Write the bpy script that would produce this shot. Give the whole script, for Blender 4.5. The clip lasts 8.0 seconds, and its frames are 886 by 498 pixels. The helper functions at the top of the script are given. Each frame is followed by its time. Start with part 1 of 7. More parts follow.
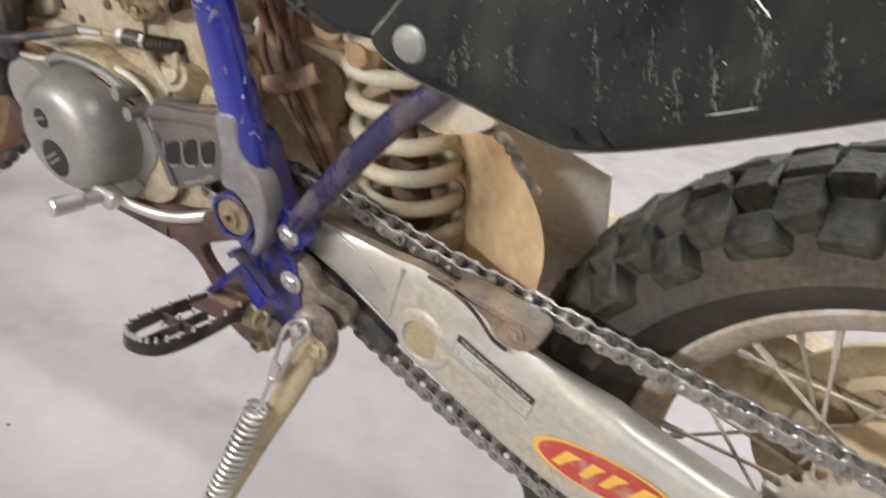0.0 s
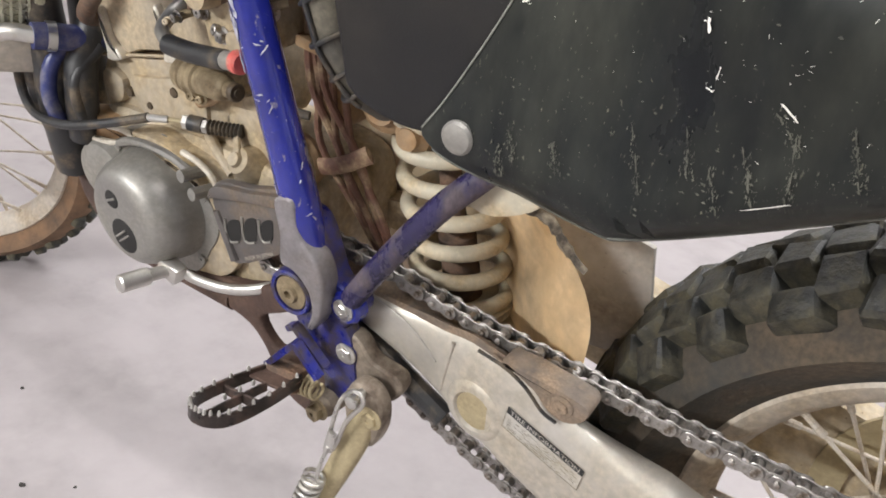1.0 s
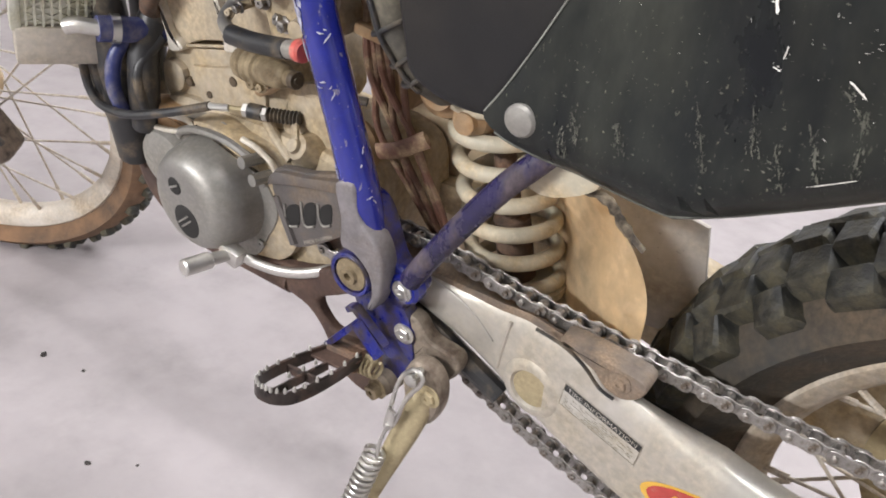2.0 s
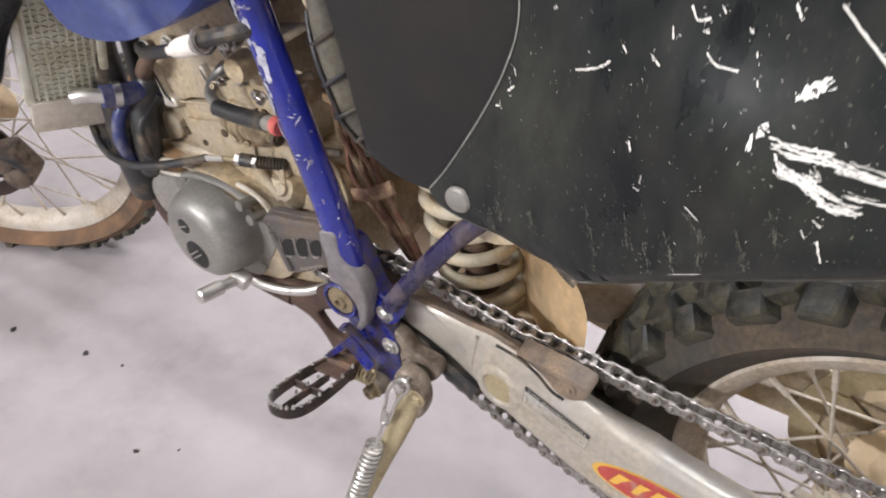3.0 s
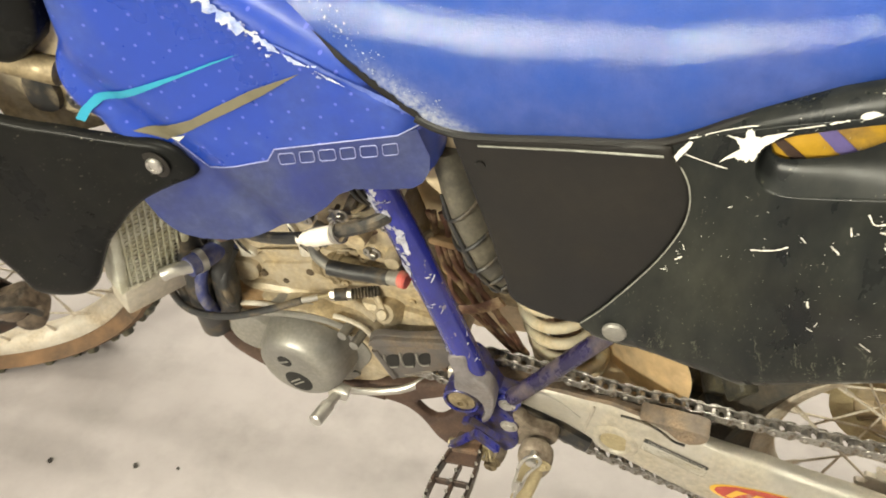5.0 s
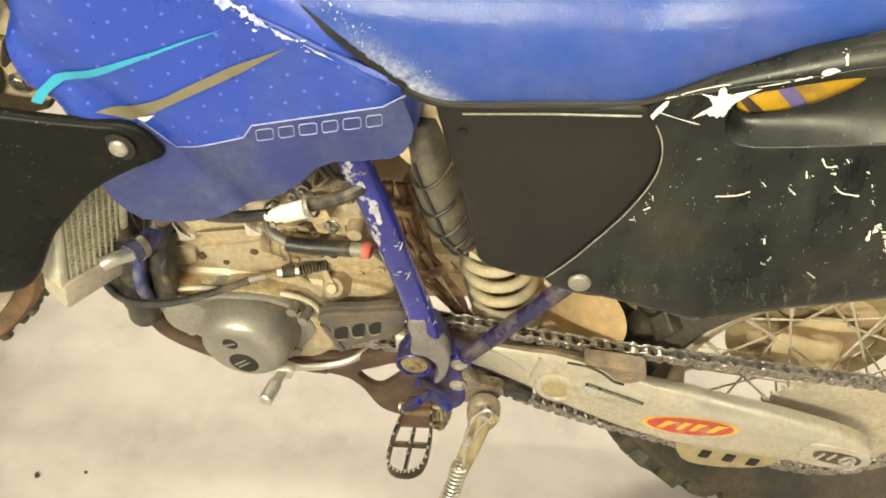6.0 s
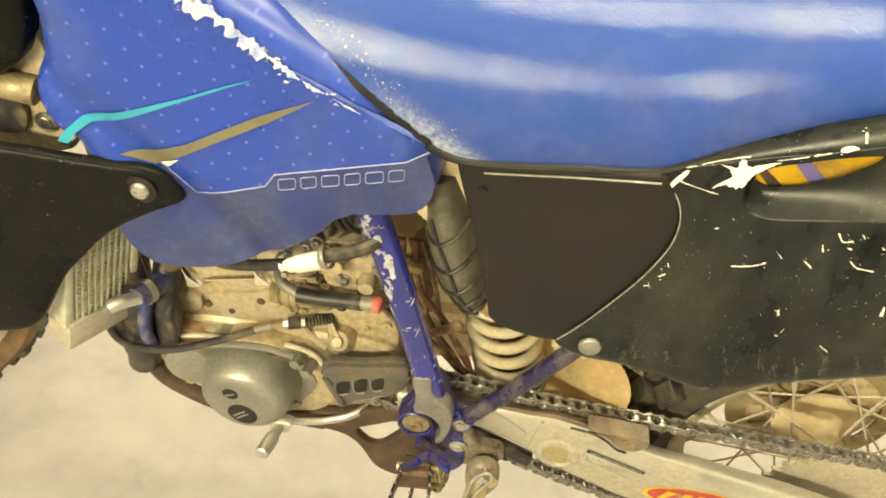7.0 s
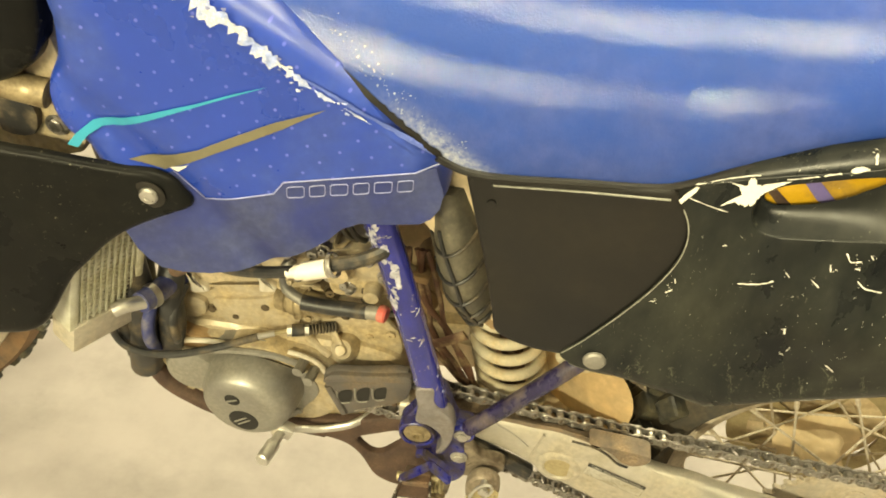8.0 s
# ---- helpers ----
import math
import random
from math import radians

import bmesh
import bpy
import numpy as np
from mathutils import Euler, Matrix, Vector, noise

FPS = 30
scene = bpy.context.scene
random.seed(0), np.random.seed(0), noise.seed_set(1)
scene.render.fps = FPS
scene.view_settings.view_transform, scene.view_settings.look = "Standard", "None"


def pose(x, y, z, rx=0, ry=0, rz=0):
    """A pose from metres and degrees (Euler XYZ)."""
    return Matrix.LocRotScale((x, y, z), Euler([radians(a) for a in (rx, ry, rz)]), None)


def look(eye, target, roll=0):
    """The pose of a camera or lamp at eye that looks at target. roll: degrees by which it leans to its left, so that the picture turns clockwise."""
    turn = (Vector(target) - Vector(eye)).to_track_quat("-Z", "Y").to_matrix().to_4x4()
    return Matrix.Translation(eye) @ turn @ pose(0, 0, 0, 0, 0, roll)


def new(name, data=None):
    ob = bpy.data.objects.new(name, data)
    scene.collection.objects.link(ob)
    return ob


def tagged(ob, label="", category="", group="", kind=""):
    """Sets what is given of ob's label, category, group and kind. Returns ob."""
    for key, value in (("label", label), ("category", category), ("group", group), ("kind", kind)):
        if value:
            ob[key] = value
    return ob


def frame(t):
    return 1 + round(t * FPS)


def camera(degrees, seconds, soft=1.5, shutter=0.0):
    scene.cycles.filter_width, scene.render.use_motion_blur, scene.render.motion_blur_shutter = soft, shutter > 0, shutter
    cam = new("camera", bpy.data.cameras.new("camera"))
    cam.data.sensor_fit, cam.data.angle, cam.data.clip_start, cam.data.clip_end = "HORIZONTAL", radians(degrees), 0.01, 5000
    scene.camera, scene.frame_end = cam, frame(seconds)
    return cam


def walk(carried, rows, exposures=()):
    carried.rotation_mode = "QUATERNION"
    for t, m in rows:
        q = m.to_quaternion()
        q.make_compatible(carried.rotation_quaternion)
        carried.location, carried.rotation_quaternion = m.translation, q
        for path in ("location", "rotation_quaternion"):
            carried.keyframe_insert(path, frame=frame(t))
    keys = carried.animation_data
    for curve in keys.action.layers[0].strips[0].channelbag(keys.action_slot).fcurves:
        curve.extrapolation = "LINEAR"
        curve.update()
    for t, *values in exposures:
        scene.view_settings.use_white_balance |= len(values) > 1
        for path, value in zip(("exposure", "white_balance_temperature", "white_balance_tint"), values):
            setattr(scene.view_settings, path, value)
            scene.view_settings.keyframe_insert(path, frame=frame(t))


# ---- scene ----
cam = camera(55.9, 8.0, soft=1.8, shutter=0.35)
PATH = [
    (0, (0.396, -0.58, 0.773), (-0.321, 0.997, -0.227), 11.3),
    (0.5, (0.384, -0.594, 0.795), (-0.485, 0.96, -0.116), 9.1),
    (1, (0.397, -0.591, 0.803), (-0.459, 0.964, -0.117), 8.4),
    (1.5, (0.384, -0.61, 0.803), (-0.459, 0.947, -0.127), 9.6),
    (1.7, (0.378, -0.614, 0.803), (-0.491, 0.919, -0.144), 8.7),
    (2.8, (0.445, -0.617, 0.887), (-0.48, 0.833, -0.134), 3.1),
    (3, (0.446, -0.634, 0.956), (-0.438, 0.76, -0.174), 1.7),
    (3.5, (0.416, -0.722, 1.068), (-0.442, 0.621, -0.14), -0.4),
    (4, (0.364, -0.802, 1.179), (-0.462, 0.555, -0.035), -1.4),
    (4.2, (0.351, -0.753, 1.173), (-0.45, 0.619, -0.042), -2.9),
    (5.3, (0.141, -0.713, 1.17), (-0.21, 0.771, -0.124), -2.1),
    (5.5, (0.104, -0.745, 1.185), (-0.114, 0.754, -0.12), -0.2),
    (6, (0.08, -0.774, 1.182), (-0.044, 0.732, -0.128), 2.3),
    (6.5, (0.077, -0.778, 1.174), (-0.038, 0.771, -0.086), 4.2),
    (7, (0.054, -0.782, 1.178), (-0.053, 0.821, -0.014), 5.5),
    (7.5, (0.045, -0.79, 1.177), (-0.045, 0.827, 0.004), 6.9),
    (8, (0.047, -0.781, 1.18), (-0.062, 0.832, 0.003), 6.7),
]
EXPOSURES = [(0.0, -0.31, 6050, 10), (1.7, -0.25, 6000, 11), (2.8, -0.30, 5950, 13), (3.5, -0.40, 5950, 14), (4.2, -0.52, 6000, 17), (5.3, -0.01, 7700, -3), (5.6, 0.02, 7900, -3), (6.5, 0.06, 9200, -5), (7.2, -0.03, 10400, -9), (8.0, -0.08, 10600, -9)]
walk(cam, [(t, look(eye, target, roll)) for t, eye, target, roll in PATH], EXPOSURES)

# ---- world and light ----
world = bpy.data.worlds.new("world")
scene.world = world
world.use_nodes = True
world.node_tree.nodes["Background"].inputs[0].default_value = (0.8, 0.85, 1.0, 1)
world.node_tree.nodes["Background"].inputs[1].default_value = 0.05
LAMP_POWER = 60.0


# ---- materials ----
def material(name, base, rough=0.5, metal=0.0, vary=0.15, scale=30.0, bump=0.1, bump_scale=220.0,
             dirt=None, dirt_amount=0.0, dirt_scale=14.0, dirt_rough=0.85, specks=0.0, speck_scale=260.0,
             speck_colour=(0.55, 0.53, 0.46), stretch=(1, 1, 1), coat=0.0, soft=0.14, randomise=0.0, spec=0.5, rough_vary=0.1):
    m = bpy.data.materials.new(name)
    m.use_nodes = True
    nt = m.node_tree
    n, ln = nt.nodes, nt.links
    b = n["Principled BSDF"]
    co = n.new("ShaderNodeTexCoord")
    mp = n.new("ShaderNodeMapping")
    mp.inputs["Scale"].default_value = stretch
    ln.new(co.outputs["Object"], mp.inputs[0])

    def noise_node(s, detail=4.0, source=None):
        t = n.new("ShaderNodeTexNoise")
        t.inputs["Scale"].default_value = s
        t.inputs["Detail"].default_value = detail
        t.inputs["Roughness"].default_value = 0.62
        ln.new(source or mp.outputs[0], t.inputs["Vector"])
        return t.outputs["Fac"]

    def ramp(fac, lo, hi):
        r = n.new("ShaderNodeMapRange")
        r.inputs[1].default_value, r.inputs[2].default_value = lo, hi
        ln.new(fac, r.inputs[0])
        return r.outputs[0]

    def mix(fac, a, c):
        x = n.new("ShaderNodeMix")
        x.data_type = "RGBA"
        if isinstance(fac, float):
            x.inputs[0].default_value = fac
        else:
            ln.new(fac, x.inputs[0])
        for sock, v in ((x.inputs[6], a), (x.inputs[7], c)):
            if isinstance(v, tuple):
                sock.default_value = (*v, 1)
            else:
                ln.new(v, sock)
        return x.outputs[2]

    lo = tuple(max(0.0, c * (1 - vary)) for c in base)
    hi = tuple(min(1.0, c * (1 + vary)) for c in base)
    coarse, fine = noise_node(scale), noise_node(scale * 7.3, 3.0)
    col = mix(ramp(coarse, 0.3, 0.7), lo, hi)
    col = mix(ramp(fine, 0.55, 0.85), col, hi)
    rgh = ramp(coarse, 0.0, 1.0)
    rr = n.new("ShaderNodeMapRange")
    rr.inputs[3].default_value, rr.inputs[4].default_value = max(0.03, rough - rough_vary), min(1.0, rough + rough_vary)
    ln.new(rgh, rr.inputs[0])
    rough_out = rr.outputs[0]
    met = None
    if randomise:
        info = n.new("ShaderNodeObjectInfo")
        col = mix(ramp(info.outputs["Random"], 0.0, 1.0 / randomise), col, tuple(c * 0.45 for c in base))
    if dirt and dirt_amount > 0:
        d1 = noise_node(dirt_scale, 6.0)
        edge = 0.74 - 0.5 * dirt_amount
        mask = ramp(d1, edge - soft, edge + soft)
        dark = tuple(c * 0.6 for c in dirt)
        dcol = mix(ramp(fine, 0.35, 0.65), dark, dirt)
        col = mix(mask, col, dcol)
        mr = n.new("ShaderNodeMix")
        ln.new(mask, mr.inputs[0])
        ln.new(rough_out, mr.inputs[2])
        mr.inputs[3].default_value = dirt_rough
        rough_out = mr.outputs[0]
        if metal > 0:
            mm = n.new("ShaderNodeMapRange")
            mm.inputs[3].default_value, mm.inputs[4].default_value = metal, 0.0
            ln.new(mask, mm.inputs[0])
            met = mm.outputs[0]
    if specks > 0:
        sp = ramp(noise_node(speck_scale, 2.0), 0.78 - 0.2 * specks, 0.84 - 0.2 * specks)
        area = ramp(noise_node(speck_scale / 18, 3.0), 0.45, 0.7)
        mu = n.new("ShaderNodeMath")
        mu.operation = "MULTIPLY"
        ln.new(sp, mu.inputs[0])
        ln.new(area, mu.inputs[1])
        col = mix(mu.outputs[0], col, speck_colour)
    ln.new(col, b.inputs["Base Color"])
    ln.new(rough_out, b.inputs["Roughness"])
    if met:
        ln.new(met, b.inputs["Metallic"])
    else:
        b.inputs["Metallic"].default_value = metal
    b.inputs["Specular IOR Level"].default_value = spec
    b.inputs["Coat Weight"].default_value = coat
    b.inputs["Coat Roughness"].default_value = 0.12
    if bump > 0:
        bp = n.new("ShaderNodeBump")
        bp.inputs["Strength"].default_value = bump
        bp.inputs["Distance"].default_value = 0.002
        ln.new(noise_node(bump_scale, 4.0), bp.inputs["Height"])
        ln.new(bp.outputs[0], b.inputs["Normal"])
    return m


TAN = (0.56, 0.43, 0.25)
CLAY = (0.30, 0.17, 0.08)
MUD = (0.13, 0.085, 0.05)
M = {
    "ceiling": material("ceiling_paint", (0.80, 0.79, 0.77), 0.8, vary=0.04, scale=3, bump=0.1, bump_scale=120),
    "floor": material("floor_paint", (0.325, 0.297, 0.302), 0.6, vary=0.05, scale=2.2, bump=0.06, bump_scale=60, dirt=(0.312, 0.285, 0.289), dirt_amount=0.2, dirt_scale=5, soft=0.25, specks=0.25, speck_scale=90, speck_colour=(0.24, 0.21, 0.20)),
    "wall": material("wall_paint", (0.48, 0.47, 0.455), 0.8, vary=0.04, scale=3, bump=0.1, bump_scale=120),
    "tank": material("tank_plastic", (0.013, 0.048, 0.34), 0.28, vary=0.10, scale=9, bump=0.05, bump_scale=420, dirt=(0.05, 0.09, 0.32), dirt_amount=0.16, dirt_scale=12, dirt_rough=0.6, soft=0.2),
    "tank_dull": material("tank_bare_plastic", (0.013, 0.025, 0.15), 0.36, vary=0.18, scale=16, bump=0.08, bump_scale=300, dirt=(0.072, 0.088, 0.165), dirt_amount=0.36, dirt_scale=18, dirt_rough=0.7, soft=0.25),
    "seat": material("seat_vinyl", (0.022, 0.064, 0.295), 0.085, rough_vary=0.02, vary=0.06, scale=8, bump=0.20, bump_scale=400, dirt=(0.10, 0.12, 0.30), dirt_amount=0.1, dirt_scale=9, dirt_rough=0.36, soft=0.3, spec=0.34),
    "tank_edge": material("lifted_film_edge", (0.20, 0.22, 0.42), 0.4, vary=0.3, scale=60, bump=0.1),
    # lighter blue for the highlight painted on the tank's shoulder
    "rubbed": material("shoulder_highlight_blue", (0.085, 0.13, 0.42), 0.25, vary=0.3, scale=50, bump=0.2, bump_scale=200),
    "scuff": material("scuffed_vinyl", (0.62, 0.62, 0.58), 0.5, vary=0.2, scale=60, bump=0.3, bump_scale=700),
    # torn film; the white blotches paint reflections on its wrinkles
    "scuff_gloss": material("torn_glossy_film", (0.30, 0.37, 0.66), 0.10, vary=0.4, scale=90, bump=0.9, bump_scale=90, dirt=(0.74, 0.77, 0.84), dirt_amount=0.45, dirt_scale=80, dirt_rough=0.18, soft=0.10),
    "black": material("black_plastic", (0.0058, 0.0062, 0.0065), 0.24, vary=0.3, scale=7, bump=0.05, bump_scale=330, dirt=(0.016, 0.015, 0.012), dirt_amount=0.2, dirt_scale=10, dirt_rough=0.5, specks=0.55, speck_scale=300, speck_colour=(0.12, 0.115, 0.09), soft=0.25, spec=0.11),
    "panel_black": material("splashed_black_plastic", (0.0058, 0.0078, 0.0098), 0.25, vary=0.3, scale=7, bump=0.05, bump_scale=330, dirt=(0.036, 0.038, 0.030), dirt_amount=0.44, dirt_scale=17, dirt_rough=0.5, specks=0.56, speck_scale=420, speck_colour=(0.20, 0.19, 0.14), soft=0.2, spec=0.25, stretch=(1, 1, 0.45)),
    # pale grey that paints the highlights on the side panels' edges
    "edge_highlight": material("plastic_edge_highlight", (0.26, 0.26, 0.23), 0.4, vary=0.4, scale=90, bump=0.1),
    "edge_dust": material("dusty_plastic_edge", (0.085, 0.085, 0.07), 0.6, vary=0.6, scale=60, bump=0.3, bump_scale=300),
    "matt_black": material("matt_black_plastic", (0.008, 0.008, 0.0085), 0.40, vary=0.12, scale=9, bump=0.12, bump_scale=520, dirt=(0.026, 0.021, 0.015), dirt_amount=0.16, dirt_scale=7, dirt_rough=0.6, soft=0.25, spec=0.35),
    "frame": material("blue_frame_paint", (0.009, 0.015, 0.20), 0.20, vary=0.3, scale=26, bump=0.06, bump_scale=300, dirt=(0.22, 0.20, 0.22), dirt_amount=0.2, dirt_scale=60, dirt_rough=0.4, soft=0.02, specks=0.45, speck_scale=420, speck_colour=(0.4, 0.4, 0.45), coat=0.7, stretch=(1, 1, 0.6)),
    "flake": material("flaked_pale_paint", (0.36, 0.36, 0.42), 0.4, vary=0.5, scale=160, bump=0.3, dirt=(0.014, 0.02, 0.17), dirt_amount=0.34, dirt_scale=150, dirt_rough=0.3, soft=0.04),
    "frame_dirty": material("grimy_blue_frame_paint", (0.009, 0.014, 0.17), 0.26, vary=0.35, scale=40, bump=0.2, bump_scale=260, dirt=(0.060, 0.045, 0.045), dirt_amount=0.46, dirt_scale=46, dirt_rough=0.5, soft=0.10, specks=0.5, speck_scale=420, speck_colour=(0.3, 0.3, 0.34), coat=0.4),
    "bare": material("worn_bare_steel", (0.21, 0.195, 0.20), 0.46, 0.35, vary=0.25, scale=60, bump=0.1, dirt=(0.2, 0.17, 0.16), dirt_amount=0.3, dirt_scale=50),
    "strut": material("rubbed_strut_paint", (0.020, 0.016, 0.060), 0.26, vary=0.4, scale=36, bump=0.1, dirt=(0.115, 0.09, 0.105), dirt_amount=0.40, dirt_scale=40, soft=0.06, stretch=(1, 1, 0.6)),
    "alu": material("dusty_aluminium", (0.56, 0.54, 0.49), 0.36, 0.75, vary=0.12, scale=20, bump=0.06, bump_scale=380, dirt=(0.46, 0.385, 0.275), dirt_amount=0.42, dirt_scale=11, dirt_rough=0.6, soft=0.2),
    "alu_bright": material("polished_aluminium", (0.60, 0.585, 0.55), 0.36, 0.9, vary=0.1, scale=40, bump=0.05, dirt=(0.5, 0.43, 0.3), dirt_amount=0.2, dirt_scale=30, soft=0.1),
    "rim": material("dusty_rim_aluminium", (0.58, 0.55, 0.50), 0.45, 0.5, vary=0.15, scale=25, bump=0.06, dirt=(0.48, 0.38, 0.26), dirt_amount=0.5, dirt_scale=14, soft=0.2),
    "case": material("tan_dusty_casting", (0.44, 0.385, 0.30), 0.42, 0.4, vary=0.25, scale=20, bump=0.4, bump_scale=150, dirt=(0.49, 0.38, 0.225), dirt_amount=0.58, dirt_scale=22, soft=0.16, specks=0.35, speck_scale=150, speck_colour=(0.12, 0.085, 0.05)),
    "case_clay": material("clay_stained_casting", (0.40, 0.30, 0.19), 0.5, 0.2, vary=0.3, scale=18, bump=0.45, bump_scale=140, dirt=(0.33, 0.17, 0.055), dirt_amount=0.50, dirt_scale=16, soft=0.2, specks=0.3, speck_scale=150, speck_colour=(0.10, 0.06, 0.035)),
    "head": material("pale_dusty_casting", (0.42, 0.375, 0.30), 0.40, 0.4, vary=0.15, scale=24, bump=0.3, bump_scale=150, dirt=(0.58, 0.46, 0.29), dirt_amount=0.55, dirt_scale=15, soft=0.25),
    "case_grey": material("grey_engine_casting", (0.28, 0.275, 0.265), 0.27, 0.85, vary=0.14, scale=30, bump=0.08, bump_scale=320, dirt=(0.33, 0.30, 0.24), dirt_amount=0.3, dirt_scale=14, soft=0.35),
    "dark_grey": material("dark_guard_plastic", (0.095, 0.085, 0.080), 0.45, vary=0.25, scale=40, bump=0.12, dirt=(0.22, 0.16, 0.105), dirt_amount=0.24, dirt_scale=26),
    "steel": material("oily_steel", (0.44, 0.42, 0.40), 0.30, 0.95, vary=0.35, scale=90, bump=0.2, dirt=(0.12, 0.09, 0.065), dirt_amount=0.34, dirt_scale=90, soft=0.1, randomise=0.6),
    "chrome": material("bright_zinc_steel", (0.56, 0.55, 0.52), 0.30, 0.95, vary=0.1, scale=60, bump=0.05, dirt=(0.4, 0.33, 0.24), dirt_amount=0.15, dirt_scale=60),
    "dark_steel": material("dark_rusty_steel", (0.11, 0.085, 0.07), 0.5, 0.6, vary=0.3, scale=60, bump=0.25, dirt=(0.22, 0.13, 0.08), dirt_amount=0.45, dirt_scale=40),
    "rust": material("clay_caked_metal", (0.060, 0.034, 0.026), 0.7, 0.1, vary=0.35, scale=40, bump=0.5, bump_scale=160, dirt=(0.13, 0.080, 0.055), dirt_amount=0.4, dirt_scale=28),
    "slider": material("gritty_brown_rubber", (0.15, 0.12, 0.095), 0.7, vary=0.35, scale=60, bump=0.5, bump_scale=220, dirt=(0.34, 0.245, 0.16), dirt_amount=0.40, dirt_scale=40),
    "wear_sheen": material("worn_sheen_vinyl", (0.22, 0.27, 0.42), 0.4, vary=0.3, scale=90, bump=0.3),
    "stand_grey": material("grimy_stand_casting", (0.27, 0.225, 0.175), 0.5, 0.3, vary=0.3, scale=50, bump=0.3, dirt=(0.12, 0.085, 0.06), dirt_amount=0.4, dirt_scale=36, soft=0.12),
    "peg": material("dark_oily_steel", (0.055, 0.047, 0.043), 0.30, 0.85, vary=0.3, scale=70, bump=0.2, dirt=(0.12, 0.07, 0.05), dirt_amount=0.35, dirt_scale=50),
    "pale_cast": material("pale_bare_casting", (0.66, 0.62, 0.54), 0.42, 0.35, vary=0.15, scale=50, bump=0.1, dirt=(0.4, 0.32, 0.2), dirt_amount=0.25, dirt_scale=40, soft=0.2),
    "brass_dull": material("grimy_brass", (0.33, 0.265, 0.165), 0.42, 0.5, vary=0.3, scale=50, bump=0.15, dirt=(0.13, 0.09, 0.045), dirt_amount=0.42, dirt_scale=44, soft=0.15),
    "grime": material("oily_grime", (0.07, 0.05, 0.03), 0.6, vary=0.4, scale=120, bump=0.3),
    "caliper": material("grimy_caliper_casting", (0.15, 0.115, 0.085), 0.4, 0.4, vary=0.4, scale=50, bump=0.3, dirt=(0.05, 0.038, 0.03), dirt_amount=0.4, dirt_scale=40, soft=0.1),
    "gold": material("dirty_gold_steel", (0.46, 0.39, 0.24), 0.42, 0.6, vary=0.2, scale=30, bump=0.12, dirt=(0.36, 0.29, 0.17), dirt_amount=0.4, dirt_scale=30),
    "tan": material("dust_coated_plastic", (0.66, 0.515, 0.325), 0.62, vary=0.22, scale=10, bump=0.12, bump_scale=260, dirt=(0.58, 0.50, 0.38), dirt_amount=0.3, dirt_scale=9, soft=0.25),
    "flap": material("pale_dusty_flap", (0.72, 0.535, 0.30), 0.6, vary=0.18, scale=9, bump=0.15, bump_scale=200, dirt=(0.72, 0.60, 0.43), dirt_amount=0.34, dirt_scale=8, soft=0.3),
    "coil": material("dusty_white_spring", (0.55, 0.50, 0.38), 0.5, vary=0.2, scale=30, bump=0.12, dirt=TAN, dirt_amount=0.36, dirt_scale=30),
    "grey_plate": material("weathered_grey_plastic", (0.50, 0.47, 0.43), 0.6, vary=0.2, scale=18, bump=0.1, dirt=(0.42, 0.36, 0.28), dirt_amount=0.4, dirt_scale=12, specks=0.4, speck_scale=180, speck_colour=(0.12, 0.1, 0.08)),
    "strut_mud": material("caked_grey_mud", (0.30, 0.245, 0.17), 0.75, vary=0.5, scale=60, bump=0.6, bump_scale=160, dirt=(0.07, 0.055, 0.04), dirt_amount=0.42, dirt_scale=50, soft=0.1),
    "mud_film": material("dried_mud_film", (0.070, 0.070, 0.055), 0.7, vary=0.6, scale=90, bump=0.2),
    "rubber": material("tyre_rubber", (0.022, 0.023, 0.021), 0.70, vary=0.35, scale=26, bump=1.0, bump_scale=70, dirt=(0.125, 0.092, 0.058), dirt_amount=0.36, dirt_scale=12, dirt_rough=0.95, specks=0.35, speck_scale=260, speck_colour=(0.16, 0.14, 0.08), soft=0.16),
    "front_rubber": material("clay_stained_tyre_wall", (0.20, 0.115, 0.06), 0.8, vary=0.25, scale=24, bump=0.3, dirt=(0.05, 0.042, 0.035), dirt_amount=0.3, dirt_scale=16, soft=0.2),
    "knob": material("tread_rubber", (0.021, 0.022, 0.020), 0.50, vary=0.5, scale=60, bump=1.0, bump_scale=110, dirt=(0.105, 0.092, 0.055), dirt_amount=0.38, dirt_scale=34, soft=0.12, specks=0.35, speck_scale=300, speck_colour=(0.22, 0.19, 0.10), randomise=0.35),
    "hose": material("black_rubber_hose", (0.02, 0.02, 0.021), 0.45, vary=0.3, scale=40, bump=0.08, dirt=(0.22, 0.17, 0.11), dirt_amount=0.25, dirt_scale=36),
    "blue_hose": material("blue_silicone_hose", (0.03, 0.04, 0.15), 0.4, vary=0.2, scale=40, bump=0.06, dirt=(0.25, 0.23, 0.22), dirt_amount=0.25, dirt_scale=40),
    "boot": material("grey_rubber_boot", (0.045, 0.044, 0.040), 0.34, vary=0.3, scale=24, bump=0.15, dirt=(0.24, 0.21, 0.15), dirt_amount=0.28, dirt_scale=14, soft=0.22),
    "red": material("red_rubber_cap", (0.58, 0.11, 0.09), 0.5, vary=0.15, scale=70, bump=0.1, dirt=(0.5, 0.3, 0.22), dirt_amount=0.2, dirt_scale=60),
    "wire": material("brown_dusty_wiring", (0.12, 0.055, 0.034), 0.6, vary=0.3, scale=60, bump=0.15, dirt=TAN, dirt_amount=0.26, dirt_scale=40),
